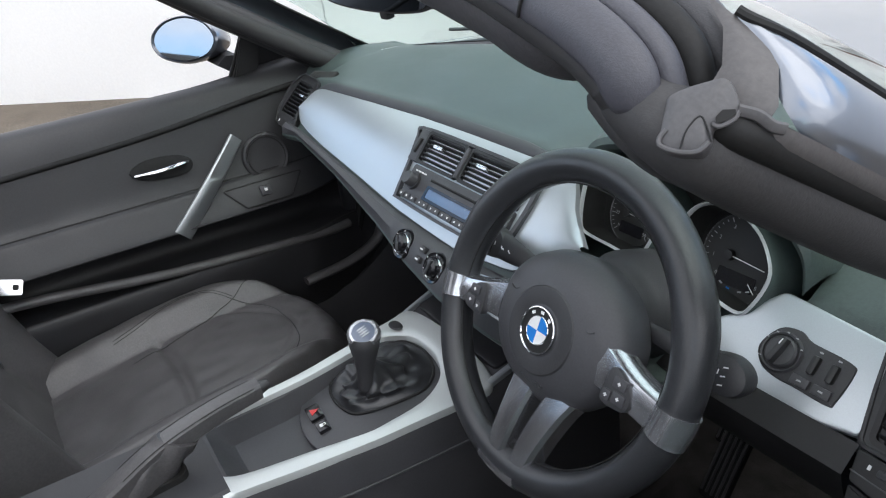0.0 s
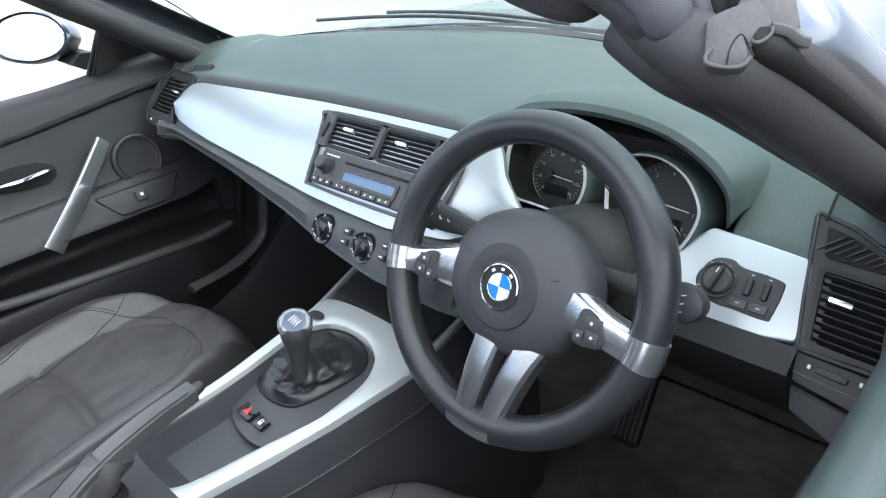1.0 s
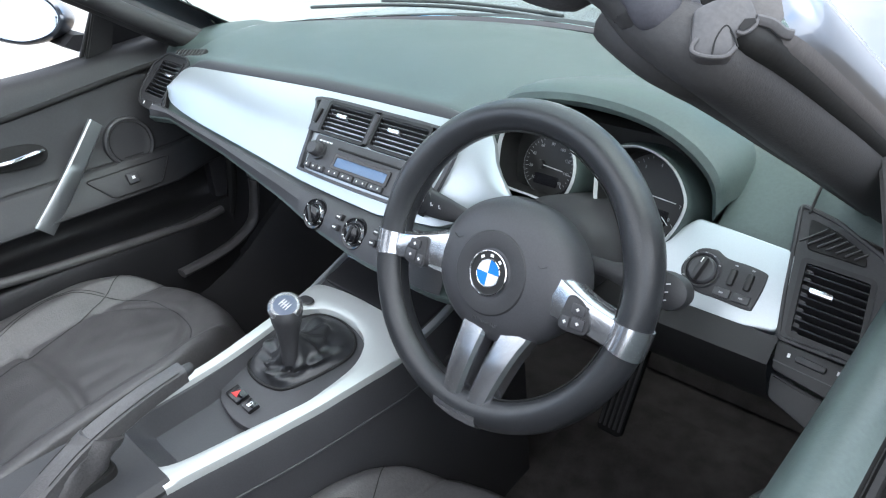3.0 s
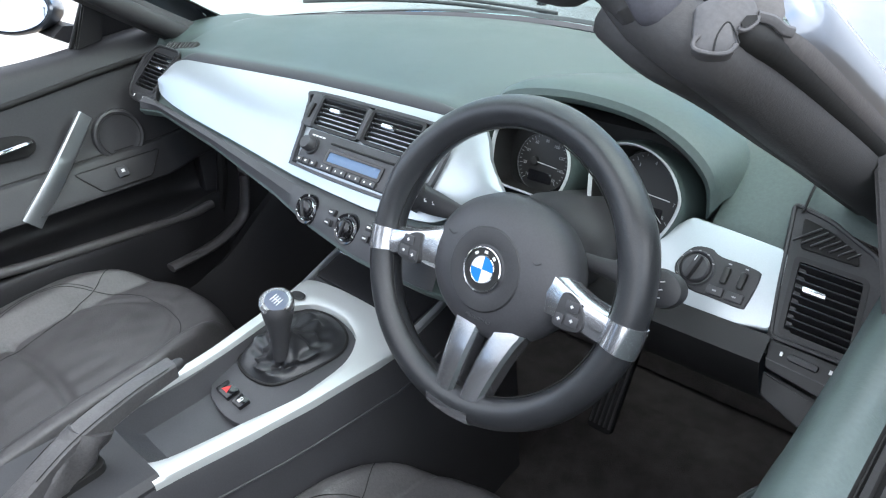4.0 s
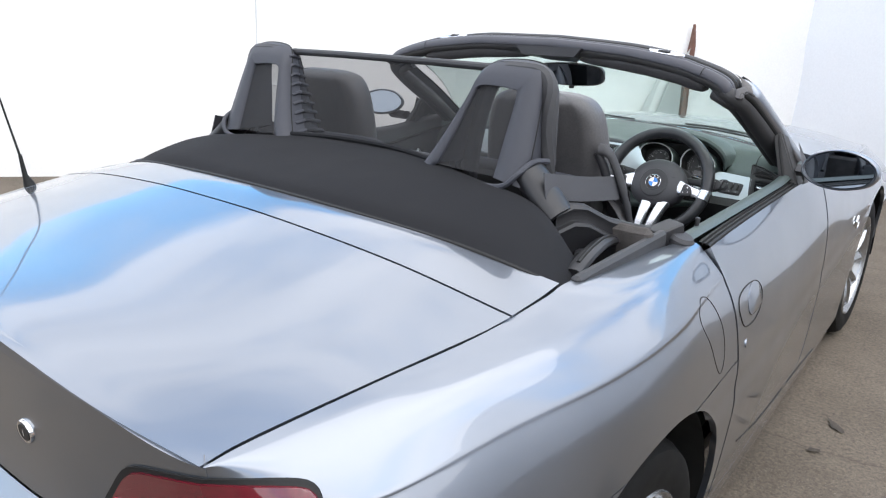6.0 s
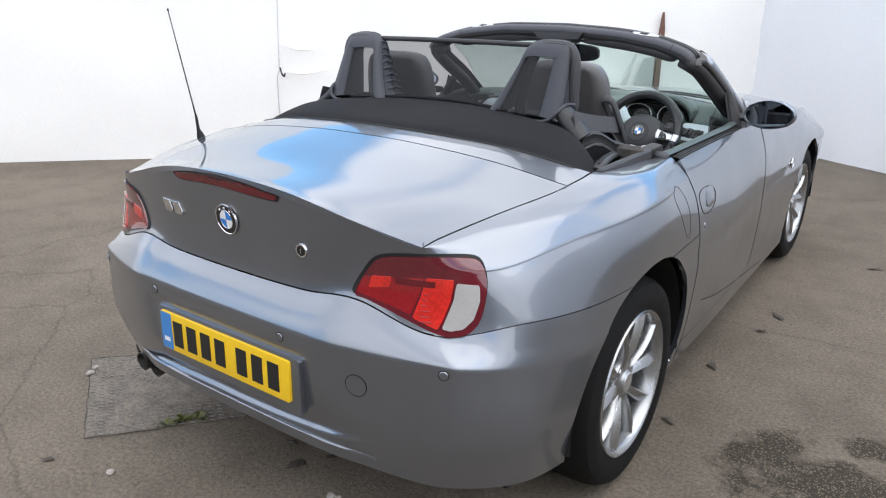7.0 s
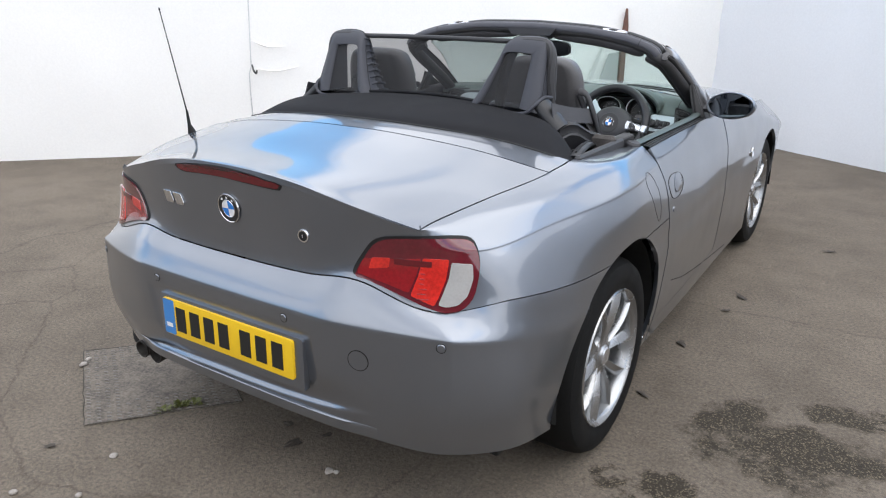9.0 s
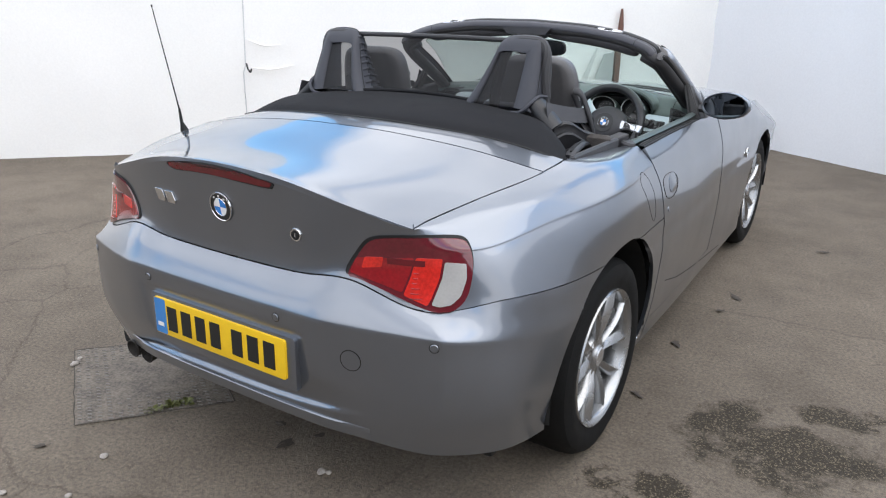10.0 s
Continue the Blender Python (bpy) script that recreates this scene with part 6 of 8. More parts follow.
def build_seat(cx, name_label):
    seat = thing_part("seat", name_label)
    nx, ny = 80, 90
    rows = []
    for j in range(ny + 1):
        v = j / ny
        row = []
        for i in range(nx + 1):
            u = -1 + 2 * i / nx
            side = abs(u)
            y = 0.56 + (0.585 - 0.13 * side ** 2.6) * v
            half = 0.212 - 0.034 * ease(v, 0.65, 1.0) - 0.012 * ease(v, 0.2, 0.0)
            x = u * half
            crown = 0.470 + 0.052 * v + 0.014 * math.sin(math.pi * v)
            bol = 0.040 * ease(side, 0.52, 0.80) * (1 - 0.55 * ease(v, 0.75, 1.0))
            drop = 0.13 * ease(side, 0.86, 1.0) ** 2 + 0.16 * max(0, (v - 0.86) / 0.14) ** 2.4
            z = crown + bol - drop
            arc = v - (0.80 - 0.16 * (u / 0.62) ** 2)
            seam = 0.0042 * bumpy(side - 0.60 + 0.05 * v, 0.016) * (1 if v < 0.92 else 0.3)
            if side < 0.60:
                seam += 0.004 * bumpy(arc, 0.010)
                seam += 0.010 * bumpy(v - 0.42, 0.016)
                wr = 0.0035 * noise.noise((u * 2.2 + cx * 9, v * 9, 1.5)) + 0.0022 * noise.noise((u * 7, v * 14 + cx, 4.2))
                z += wr * ease(side, 0.62, 0.4)
            else:
                z += 0.0016 * noise.noise((u * 8 + cx, v * 10, 2.0))
            row.append((cx + x, y, z - seam - (0.022 if cx > 0 else 0.0)))
        rows.append(row)
    bm = loft(rows, False, False)
    bmesh.ops.recalc_face_normals(bm, faces=bm.faces)
    tree = BVHTree.FromBMesh(bm)

    def stitched(pts, r, lift=0.0004, shift=0.0):
        """A seam over the cushion through places given from its middle line."""
        path = []
        for x, y, _ in catmull([(x, y, 0) for x, y in pts], 6):
            hit = tree.ray_cast(Vector((cx + x + shift, y, 1.0)), Vector((0, 0, -1)))
            if hit[0] is not None:
                path.append(hit[0] + hit[1] * lift)
        for _ in range(3):
            path = [path[0]] + [Vector((q.x, q.y, max(q.z, (p.z + q.z + w.z) / 3))) for p, q, w in zip(path, path[1:], path[2:])] + [path[-1]]
        seams.append(tube(path, r, 6))

    seams = []
    for d in (-0.0025, 0.0025):
        stitched([(-0.150, 0.72), (-0.157, 0.775), (-0.170, 0.825), (-0.176, 0.867), (-0.168, 0.903), (-0.150, 0.935), (-0.134, 0.957)], 0.0007, 0.0003, d)
    stitched([(-0.098, 0.74), (-0.104, 0.80), (-0.114, 0.865), (-0.126, 0.918), (-0.134, 0.957), (-0.146, 0.985), (-0.160, 1.010)], 0.0008, 0.0002)
    stitched([(-0.132, 0.957), (-0.105, 0.990), (-0.072, 1.012), (-0.035, 1.021), (0.0, 1.023), (0.035, 1.021), (0.072, 1.012), (0.105, 0.990), (0.132, 0.957)], 0.0008, 0.0002)
    part("seat_cushion", bm, LEATHER, seat, "black leather seat cushion with stitched seams", sharp=180)
    for one in seams:
        part("stitched_seam", one, RUBBER, seat)
    part("seat_base", box((0.40, 0.50, 0.20), 0.03, 3, pose(cx, 0.82, 0.30)), PLASTIC, seat)
    # backrest with bolsters
    rings = []
    for j in range(33):
        t = j / 32
        z = 0.47 + 0.53 * t
        y = 0.610 - 0.185 * t ** 0.9
        hw = (0.235 - 0.03 * ease(t, 0.5, 0.9)) * math.sqrt(1 - 0.5 * max(0, (t - 0.8) / 0.2) ** 2)
        ring = []
        for k in range(41):
            u = -1 + 2 * k / 40
            bol = 0.055 * ease(abs(u), 0.45, 0.82) * (1 - 0.7 * ease(t, 0.6, 1.0))
            edge = 0.07 * ease(abs(u), 0.85, 1.0) ** 2
            seam = 0.004 * bumpy(abs(u) - 0.60, 0.02) + (0.006 * bumpy(t - 0.22, 0.02) if abs(u) < 0.6 else 0)
            ring.append((cx + u * hw, y + bol - edge - seam - 0.02 + 0.002 * noise.noise((u * 4, t * 8, cx)), z))
        for k in range(41):
            u = 1 - 2 * k / 40
            ring.append((cx + u * hw, y - 0.115 + 0.075 * ease(t, 0.45, 0.8) - 0.02 * (1 - u * u) + 0.035 * abs(u) ** 3, z - 0.01))
        rings.append(ring)
    part("backrest", loft(rings), LEATHER, seat, "black leather backrest with side bolsters", sharp=60)
    rings = []
    for j in range(21):
        t = j / 20
        z = 0.962 + 0.222 * math.sin(t * math.pi / 2)
        hw = 0.158 * (1 - 0.10 * t) * math.sqrt(1 - 0.93 * max(0, (t - 0.2) / 0.8) ** 2.6)
        th = 0.058 * (1 - 0.65 * ease(t, 0.7, 1.0))
        y = 0.425 - 0.035 * t
        ring = []
        for k in range(48):
            a = 2 * math.pi * k / 48
            c, s_ = math.cos(a), math.sin(a)
            ex = math.copysign(abs(c) ** 0.6, c)
            ey = math.copysign(abs(s_) ** 0.7, s_)
            seam = 0.0035 * bumpy(abs(ex) - 0.66, 0.03)
            ring.append((cx + hw * ex, y + (th - seam) * ey, z))
        rings.append(ring)
    rings = [[(x - 0.012 if cx > 0 else x, y_, z_) for x, y_, z_ in r] for r in rings]
    part("headrest", loft(rings), LEATHER, seat, "rounded black leather headrest", sharp=70)
    return seat


def thing_part(name, label):
    ob = new(name)
    ob.parent = car
    ob["label"] = label
    return ob


build_seat(0.345, "black leather sports seat behind the steering wheel")
build_seat(-0.395, "black leather sports seat of the passenger")


# ---- door linings ----
def build_lining(s):
    ring = []
    prof = [(0.722, 0.918), (0.70, 0.925), (0.672, 0.918), (0.652, 0.885), (0.635, 0.83), (0.618, 0.775), (0.606, 0.753), (0.598, 0.748), (0.582, 0.724), (0.567, 0.700), (0.567, 0.690), (0.60, 0.685), (0.670, 0.675), (0.690, 0.64), (0.680, 0.60), (0.612, 0.590), (0.588, 0.585), (0.588, 0.52), (0.60, 0.44), (0.63, 0.36)]
    fine = catmull(prof, 3)
    for y in np.linspace(0.37, 1.30, 60):
        f = 1 - ease(y, 1.16, 1.30) * 0.55
        row = []
        for x, z in fine:
            low = z - (0.018 * (y - 0.85) if z < 0.76 else 0)
            xx = 0.65 + (x - 0.65) * (f if x < 0.65 else 1)
            if s > 0:
                xx = 0.668 + (xx - 0.652) * (0.5 if xx < 0.652 else 0.68)
            lift = 0.018 * ease(y, 1.0, 1.28) if z > 0.86 else 0
            row.append((s * xx, y, low + lift))
        ring.append(row)
    part("door_lining", loft(ring, False, False), DASH if s > 0 else LININGSKIN, door_right if s > 0 else door_left, "dark grained door lining with an armrest", sharp=60)
    dn = door_right if s > 0 else door_left
    # silver pull strut
    pts = [Vector((s * (0.606 - 0.038 * k - 0.006 * math.sin(math.pi * k)), 1.062 - 0.157 * k, 0.832 - 0.148 * k)) for k in np.linspace(0, 1, 14)]
    if s < 0:
        rings = []
        for i, p in enumerate(pts):
            d = (Vector(pts[min(i + 1, len(pts) - 1)]) - Vector(pts[max(i - 1, 0)])).normalized()
            k = i / (len(pts) - 1)
            wide = d.cross(Vector((s, 0, 0))).normalized() * (0.0135 + 0.0045 * k)
            out = wide.cross(d).normalized() * 0.0055
            rings.append([Vector(p) + wide * a + out * b for a, b in ((-1, -0.6), (-1, 0.4), (-0.85, 0.9), (-0.4, 1.15), (0.4, 1.15), (0.85, 0.9), (1, 0.4), (1, -0.6), (0.8, -1), (-0.8, -1))])
        part("door_grip", loft(rings), GRIPSILVER, dn, "satin silver door pull")
    # recess and release lever
    m = axes((s * 0.622, 0.915, 0.806), (0, 1, -0.12), (-s, 0, 0.28))
    if s < 0:
        # no hollow is cut: a black plate paints the recess's shade
        part("release_recess", slab([(p[0], p[1]) for p in catmull([(-0.062, 0.0), (-0.03, 0.020), (0.03, 0.022), (0.056, 0.006), (0.04, -0.016), (-0.03, -0.018)], 5, True)], 0.01, m @ pose(0, 0, 0.004), 0.003), DARK, dn, "black plate for the shade of the handle recess")
    if s < 0:
        part("release_lever", tube(catmull([m @ Vector(p) for p in ((-0.055, -0.006, 0.008), (-0.01, -0.003, 0.016), (0.03, 0.004, 0.016), (0.046, 0.006, 0.008))], 5), [0.004] * 3 + [0.006] * 10 + [0.005] * 3, 12, flat=0.7), CHROME, dn, "chrome release lever")
    if s > 0:
        part("lining_strip", tube(catmull([(0.634, 1.17, 0.655), (0.628, 1.10, 0.706), (0.626, 1.03, 0.737), (0.626, 0.93, 0.754), (0.630, 0.84, 0.757)], 6), 0.0035, 8), SILVER, dn, "bright strip on the door lining")
        return
    for xx, zz, rr_ in ((0.607, 0.7535, 0.002),):
        part("lining_seam", tube([(s * (0.65 + (xx - 0.65) * (1 - ease(y, 1.16, 1.30) * 0.55)), y, zz + (0.018 * ease(y, 1.0, 1.28) if zz > 0.86 else -0.018 * (y - 0.85))) for y in np.linspace(0.38, 1.27, 30)], rr_, 6), RUBBER, dn)
    part("pocket_rail", tube(catmull([(s * 0.592, 0.40, 0.662), (s * 0.592, 0.63, 0.640), (s * 0.592, 0.876, 0.602), (s * 0.596, 1.18, 0.572), (s * 0.612, 1.27, 0.566)], 8), 0.0105, 20, flat=0.9), LEATHER, dn, "dark rail of the door pocket")
    part("lining_groove", tube(catmull([(s * 0.642, 0.40, 0.853), (s * 0.643, 0.649, 0.859), (s * 0.646, 0.905, 0.868), (s * 0.643, 1.131, 0.891), (s * 0.640, 1.23, 0.900)], 8), 0.0058, 12), DARK, dn)
    # loudspeaker
    m = axes((s * 0.613, 1.116, 0.774), (0, 1, 0), (-s, 0, 0.22))
    sp = part("door_speaker", lathe([(0, 0.002), (0.030, 0.0015), (0.040, 0.004), (0.0445, 0.006), (0.0485, 0.004), (0.050, -0.004)], 48, m), PLASTIC, dn, "round black loudspeaker grille")
    part("speaker_ring", lathe([(0.0385, 0.0042), (0.0395, 0.0052), (0.0405, 0.0042)], 48, m), RUBBER, sp)
    # window switch
    m = axes((s * 0.579, 1.088, 0.7165), (0, 1, -0.018), (-s * 0.84, 0, 0.54))
    out = soft_poly([(-0.080, 0.020), (0.085, 0.020), (0.050, -0.024), (-0.046, -0.024)], 0.006)
    sw = part("window_switch", slab(out, 0.006, m @ pose(0, 0, 0.0012), 0.0008), LININGSKIN, dn, "black window switch plate")
    part("switch_outline", tube([m @ Vector((p[0] * 1.02, p[1] * 1.05, 0.0008)) for p in out], 0.0014, 6, closed=True), RUBBER, sw)
    part("switch_key", box((0.022, 0.020, 0.012), 0.003, 2, m @ pose(0, 0, 0.002, 10)), TRIM_BLACK, sw)
    bar(sw, m @ pose(0.0, 0.0, 0.0095), 0.006, 0.006)
    # end of the door lining against the pillar: pale bent edge trim
    if s < 0:
        part("door_seal", tube(catmull([(s * 0.645, 1.20, 0.40), (s * 0.640, 1.27, 0.48), (s * 0.628, 1.31, 0.58), (s * 0.62, 1.325, 0.70), (s * 0.63, 1.32, 0.86)], 6), 0.012, 10), RUBBER, car, "rubber door seal")
        part("seal_band", tube(catmull([(s * 0.60, 1.352, 0.66), (s * 0.60, 1.355, 0.610), (s * 0.60, 1.347, 0.556), (s * 0.598, 1.328, 0.512), (s * 0.588, 1.272, 0.491), (s * 0.580, 1.210, 0.484), (s * 0.576, 1.13, 0.482)], 6), 0.015, 16, flat=0.6), LEATHER, car, "bent dark sill seal")


GRIPSILVER = mat("matt_silver_grip", (0.36, 0.38, 0.385), 0.34, 0.85, 0.05, 20, 500)
LININGSKIN = mat("dark_door_lining", (0.022, 0.022, 0.024), 0.5, 0, 0.15, 12, 300, 0.35, 600)
build_lining(1)
build_lining(-1)

# ---- windscreen frame, glass and mirrors ----
HEAD = catmull([(0.571, 0.960, 1.146), (0.568, 0.959, 1.163), (0.556, 0.959, 1.184), (0.521, 0.960, 1.203), (0.462, 0.961, 1.222), (0.406, 0.964, 1.235), (0.25, 0.976, 1.256), (0.0, 0.986, 1.270)], 7)
HEAD_FULL = [Vector(p) for p in HEAD] + [Vector((-p[0] * (1 + 0.115 * p[0] / 0.57), p[1] - 0.012 * (p[0] / 0.57) ** 4, p[2] + 0.011 * min(1, p[0] / 0.25) + 0.005 * (p[0] / 0.57) ** 2)) for p in HEAD[-2::-1]]


def header_strip(prof, lo=0, hi=None, closed=True):
    """A length of the header: a profile (back to front, up) swept along the seam line of the frame."""
    n = len(HEAD_FULL)
    rings = []
    for i in range(lo, n if hi is None else hi):
        p = HEAD_FULL[i]
        d = (HEAD_FULL[min(i + 1, n - 1)] - HEAD_FULL[max(i - 1, 0)]).normalized()
        u = Vector((0, 1, 0)).cross(d).normalized()
        if u.z < 0 or (abs(u.z) < 0.3 and u.x * p.x < 0):
            u = -u
        rings.append([p + Vector((0, a, 0)) + u * b for a, b in prof])
    return rings


def tapered(rings, n):
    """Rings of a swept body, drawn in roundly over the n rings at either end."""
    out = [list(r) for r in rings]
    for k in range(n):
        f = max(0.08, math.sqrt(1 - (1 - k / n) ** 2))
        for i in (k, len(out) - 1 - k):
            c = sum(rings[i], Vector()) / len(rings[i])
            out[i] = [c.lerp(q, f) for q in rings[i]]
    return out


def head_index(x):
    return min(range(len(HEAD_FULL)), key=lambda k: abs(HEAD_FULL[k].x - x))


GUSSET = mat("grey_brown_moulding", (0.085, 0.080, 0.080), 0.5, 0, 0.15, 20, 300, 0.2, 500)


def build_header():
    core = catmull([(-0.018, -0.024), (-0.012, -0.010), (0.0, -0.003), (0.016, -0.001), (0.034, -0.002), (0.050, 0.004), (0.060, -0.004), (0.062, -0.022), (0.050, -0.036), (0.015, -0.043), (-0.010, -0.037)], 3, True)
    frame_ = part("windscreen_header", loft(tapered(header_strip(core), 12)), PILLARSKIN, car, "black lined windscreen header")
    pad = catmull([(-0.020, -0.020), (-0.019, -0.008), (-0.012, 0.001), (-0.003, 0.0035), (-0.0005, -0.002), (-0.006, -0.012), (-0.014, -0.019)], 4, True)
    part("header_pad", loft(tapered(header_strip(pad, 4, len(HEAD_FULL) - 4), 7)), HEADSKIN, frame_, "padded charcoal header cover", sharp=60)
    strip = catmull([(0.0005, -0.004), (0.0015, 0.004), (0.008, 0.0065), (0.014, 0.004), (0.016, -0.003)], 4, True)
    part("header_strip", loft(header_strip(strip)), HEADSKIN, frame_, "charcoal seam strip")
    part("header_channel", loft(header_strip(catmull([(0.017, -0.002), (0.019, 0.007), (0.026, 0.010), (0.032, 0.006), (0.033, -0.003)], 4, True))), RUBBER, frame_, "black rubber roof seal")
    part("outer_channel", loft(header_strip(catmull([(0.034, 0.0), (0.037, 0.010), (0.046, 0.013), (0.055, 0.008), (0.057, -0.002)], 4, True))), TRIM_BLACK, frame_, "charcoal outer edge of the header")
    for s in (1, -1):
        # latch plates
        m = axes((0.368, 0.974, 1.2515) if s > 0 else (-0.388, 0.974, 1.266), (1, 0.05 * s, -0.17 * s), (0.10 * s, -0.26, 0.95))
        flip = pose(0, 0, 0) if s > 0 else Matrix.Diagonal((-1, 1, 1, 1))
        lt = part("roof_latch", slab([(p[0], p[1]) for p in catmull([(-0.052, 0.002), (-0.045, 0.013), (0.02, 0.016), (0.054, 0.004), (0.040, -0.013), (-0.03, -0.012)], 5, True)], 0.010, m @ flip, 0.003), SILVER, frame_, "silver roof latch plate")
        part("latch_slot", box((0.034, 0.014, 0.004), 0.001, 1, m @ pose(-0.006 * s, 0.001, 0.0)), DARK, lt)
        part("latch_hook", box((0.013, 0.011, 0.006), 0.002, 1, m @ pose(-0.002 * s, 0, 0.002)), PLASTIC, lt)
        part("latch_rivet", lathe([(0, 0.0025), (0.005, 0.002), (0.006, 0.0)], 16, m @ pose(0.030 * s, 0, 0)), CHROME, lt)
        # sun visor: a soft lobe under the inside edge
        lo, hi = sorted((head_index(s * 0.085), head_index(s * 0.512)))
        lobe = catmull([(-0.006, -0.034), (-0.004, -0.054), (0.010, -0.066), (0.032, -0.064), (0.050, -0.050), (0.042, -0.034)], 4, True)
        rr = header_strip(lobe, lo, hi + 1)
        part("sun_visor", loft(tapered(rr, 6)), VISORSKIN, frame_, "folded grained sun visor")
        # joint of the padding
        i = head_index(s * 0.484)
        ring = header_strip([(p[0] * 1.02 - 0.0005, p[1] + 0.0006) for p in pad[:17]], i, i + 1)[0]
        part("padding_joint", tube(ring, 0.0011, 5), RUBBER, frame_)
        # corner bracket: a bent plate with two hooks and a lip
        bn = Vector((0.40, -0.70, 0.59)).normalized()
        mb = Matrix.Diagonal((s, 1, 1, 1)) @ axes((0.592 if s > 0 else 0.650, 0.950, 1.160 if s > 0 else 1.175), (1, 0, 0), bn)
        bow = lambda x, y, z=0.0: mb @ Vector((x, y, z - 9.0 * x * x))
        plate = [(p[0], p[1]) for p in catmull(((-0.0082, -0.014), (-0.0127, -0.0005), (-0.0132, 0.0069), (0.0005, 0.0187), (0.0064, 0.022), (0.0116, 0.0192), (0.0177, 0.012), (0.0169, 0.0046), (0.0115, -0.0009), (0.0134, -0.0073), (0.0119, -0.0131), (0.0034, -0.017), (-0.0035, -0.0177)), 4, True)]
        rings = [[bow(x * k, y * k, z) for x, y in plate] for k, z in ((0.99, -0.016), (1.0, -0.002), (0.97, 0.001), (0.90, 0.0018), (0.5, 0.003), (0.05, 0.003))]
        cl = part("corner_bracket", loft(rings), BRACKET, frame_, "grey plastic corner bracket with hooks")
        for pts, r in ((((-0.0065, -0.0096), (-0.0078, -0.0139), (-0.0058, -0.0174), (0.002, -0.0172), (0.01, -0.0137), (0.013, -0.0074)), 0.0013), (((0.0103, 0.0002), (0.0139, 0.001), (0.0176, 0.0063), (0.0175, 0.0105)), 0.0012)):
            part("bracket_hook", tube(catmull([bow(x, y, 0.002) for x, y in pts], 5), r, 8), BRACKET, cl)
        part("bracket_slot", tube(catmull([bow(x, y, 0.0028) for x, y in ((0.0032, -0.0156), (0.0019, -0.007), (0.0042, 0.0012), (0.0095, -0.0023), (0.0138, -0.0072))], 5), 0.0005, 6), RUBBER, cl)
        # flat black face that paints the shade of a hole
        bm = bmesh.new()
        bm.faces.new([bm.verts.new(bow(x, y, 0.0034)) for x, y in ((0.0105, 0.0034), (0.0116, 0.0076), (0.0163, 0.0101), (0.0176, 0.0083), (0.0146, 0.0031), (0.0118, 0.001))])
        part("bracket_hole", bm, DARK, cl)
        part("bracket_lip", tube(catmull([bow(x, y, 0.001) for x, y in ((0.0168, 0.0107), (0.0252, 0.0124), (0.0324, 0.0113), (0.0374, 0.0128))], 5), 0.0015, 8, flat=2.0), BRACKET, cl)
        # pillar: lining, seal tube and painted outer strip
        path = catmull([(s * 0.490, 0.982, 1.186), (s * 0.535, 0.968, 1.163), (s * 0.572, 0.962, 1.146), (s * 0.592, 0.985, 1.128), (s * 0.611, 1.08, 1.068), (s * 0.622, 1.15, 1.025), (s * 0.640, 1.26, 0.955), (s * 0.662, 1.40, 0.870)], 7)
        if s < 0:
            path = [Vector((p[0] - 0.058 * ease(p[2], 0.96, 1.14), p[1], p[2] + 0.012 * ease(p[2], 0.96, 1.14))) for p in path]
        pil = part("windscreen_pillar", tube(path, [(0.005 + 0.0155 * math.sqrt(min(i / 9, 1))) + 0.0065 * ease(i / (len(path) - 1), 0.25, 0.6) for i in range(len(path))], 18, up=(s, 0, 0), flat=1.0), PILLARSKIN, car, "black lined windscreen pillar")
        off = lambda x, y, z: [Vector(p) + Vector((s * x, y, z)) for p in path]
        inner = [Vector(p) + Vector((s * -0.020, 0.012, -0.012)) for p in path[7:]]
        part("pillar_underside", tube(inner, 0.018, 12), PILLARSKIN, pil)
        part("pillar_seal", tube(off(0.0215, 0.0035, 0.0105)[12:], 0.0105, 24), RUBBER, pil, "black rubber pillar seal")
        side = lambda p, a_, n_: Vector(p) + Vector((s * a_, 0.58 * n_, 0.81 * n_))
        rr = []
        for i, p in enumerate(path[14:]):
            front, f = side(p, 0.004, 0.062), 0.04 + 0.96 * ease(i, 0, 8)
            rr.append([front.lerp(side(p, a_, n_), f) for a_, n_ in ((0.034, 0.014), (0.038, 0.021), (0.039, 0.030), (0.035, 0.042), (0.024, 0.054), (0.004, 0.062))])
        skin_ = part("pillar_skin", loft(rr, False, False), PAINT, car, "painted outer pillar")
        part("screen_seal", tube([r[-1] + Vector((s * 0.001, 0, 0.001)) for r in rr], 0.0028, 8), RUBBER, skin_, "black windscreen seal")
        part("corner_gusset", loft([[side(p, a_, n_) for a_, n_ in ((0.010, 0.004), (0.022, 0.004), (0.031, 0.012), (0.033, 0.026), (0.024, 0.044), (0.004, 0.0605))] for p in path[10:18]], False, False), GUSSET, pil, "grey-brown moulded corner cover")
        part("pillar_edge", loft([[side(p, a_, n_) for a_, n_ in ((0.0290, 0.007), (0.0335, 0.010), (0.0360, 0.0145), (0.0365, 0.0185))] for p in path[17:]], False, False), GUSSET, pil, "grey edge strip of the pillar")
        # mirror triangle
        low = [(s * 0.690, 1.10, 0.900), (s * 0.738, 1.105, 0.905), (s * 0.742, 1.16, 0.905), (s * 0.70, 1.16, 0.900)]
        high = [(s * 0.640, 1.140, 1.040), (s * 0.662, 1.148, 1.044), (s * 0.672, 1.185, 1.030), (s * 0.650, 1.18, 1.028)]
        bm = loft([low, high])
        bmesh.ops.bevel(bm, geom=bm.edges[:], offset=0.004, segments=2, affect="EDGES")
        part("mirror_triangle", bm, PILLARSKIN, car, "black window guide by the mirror")
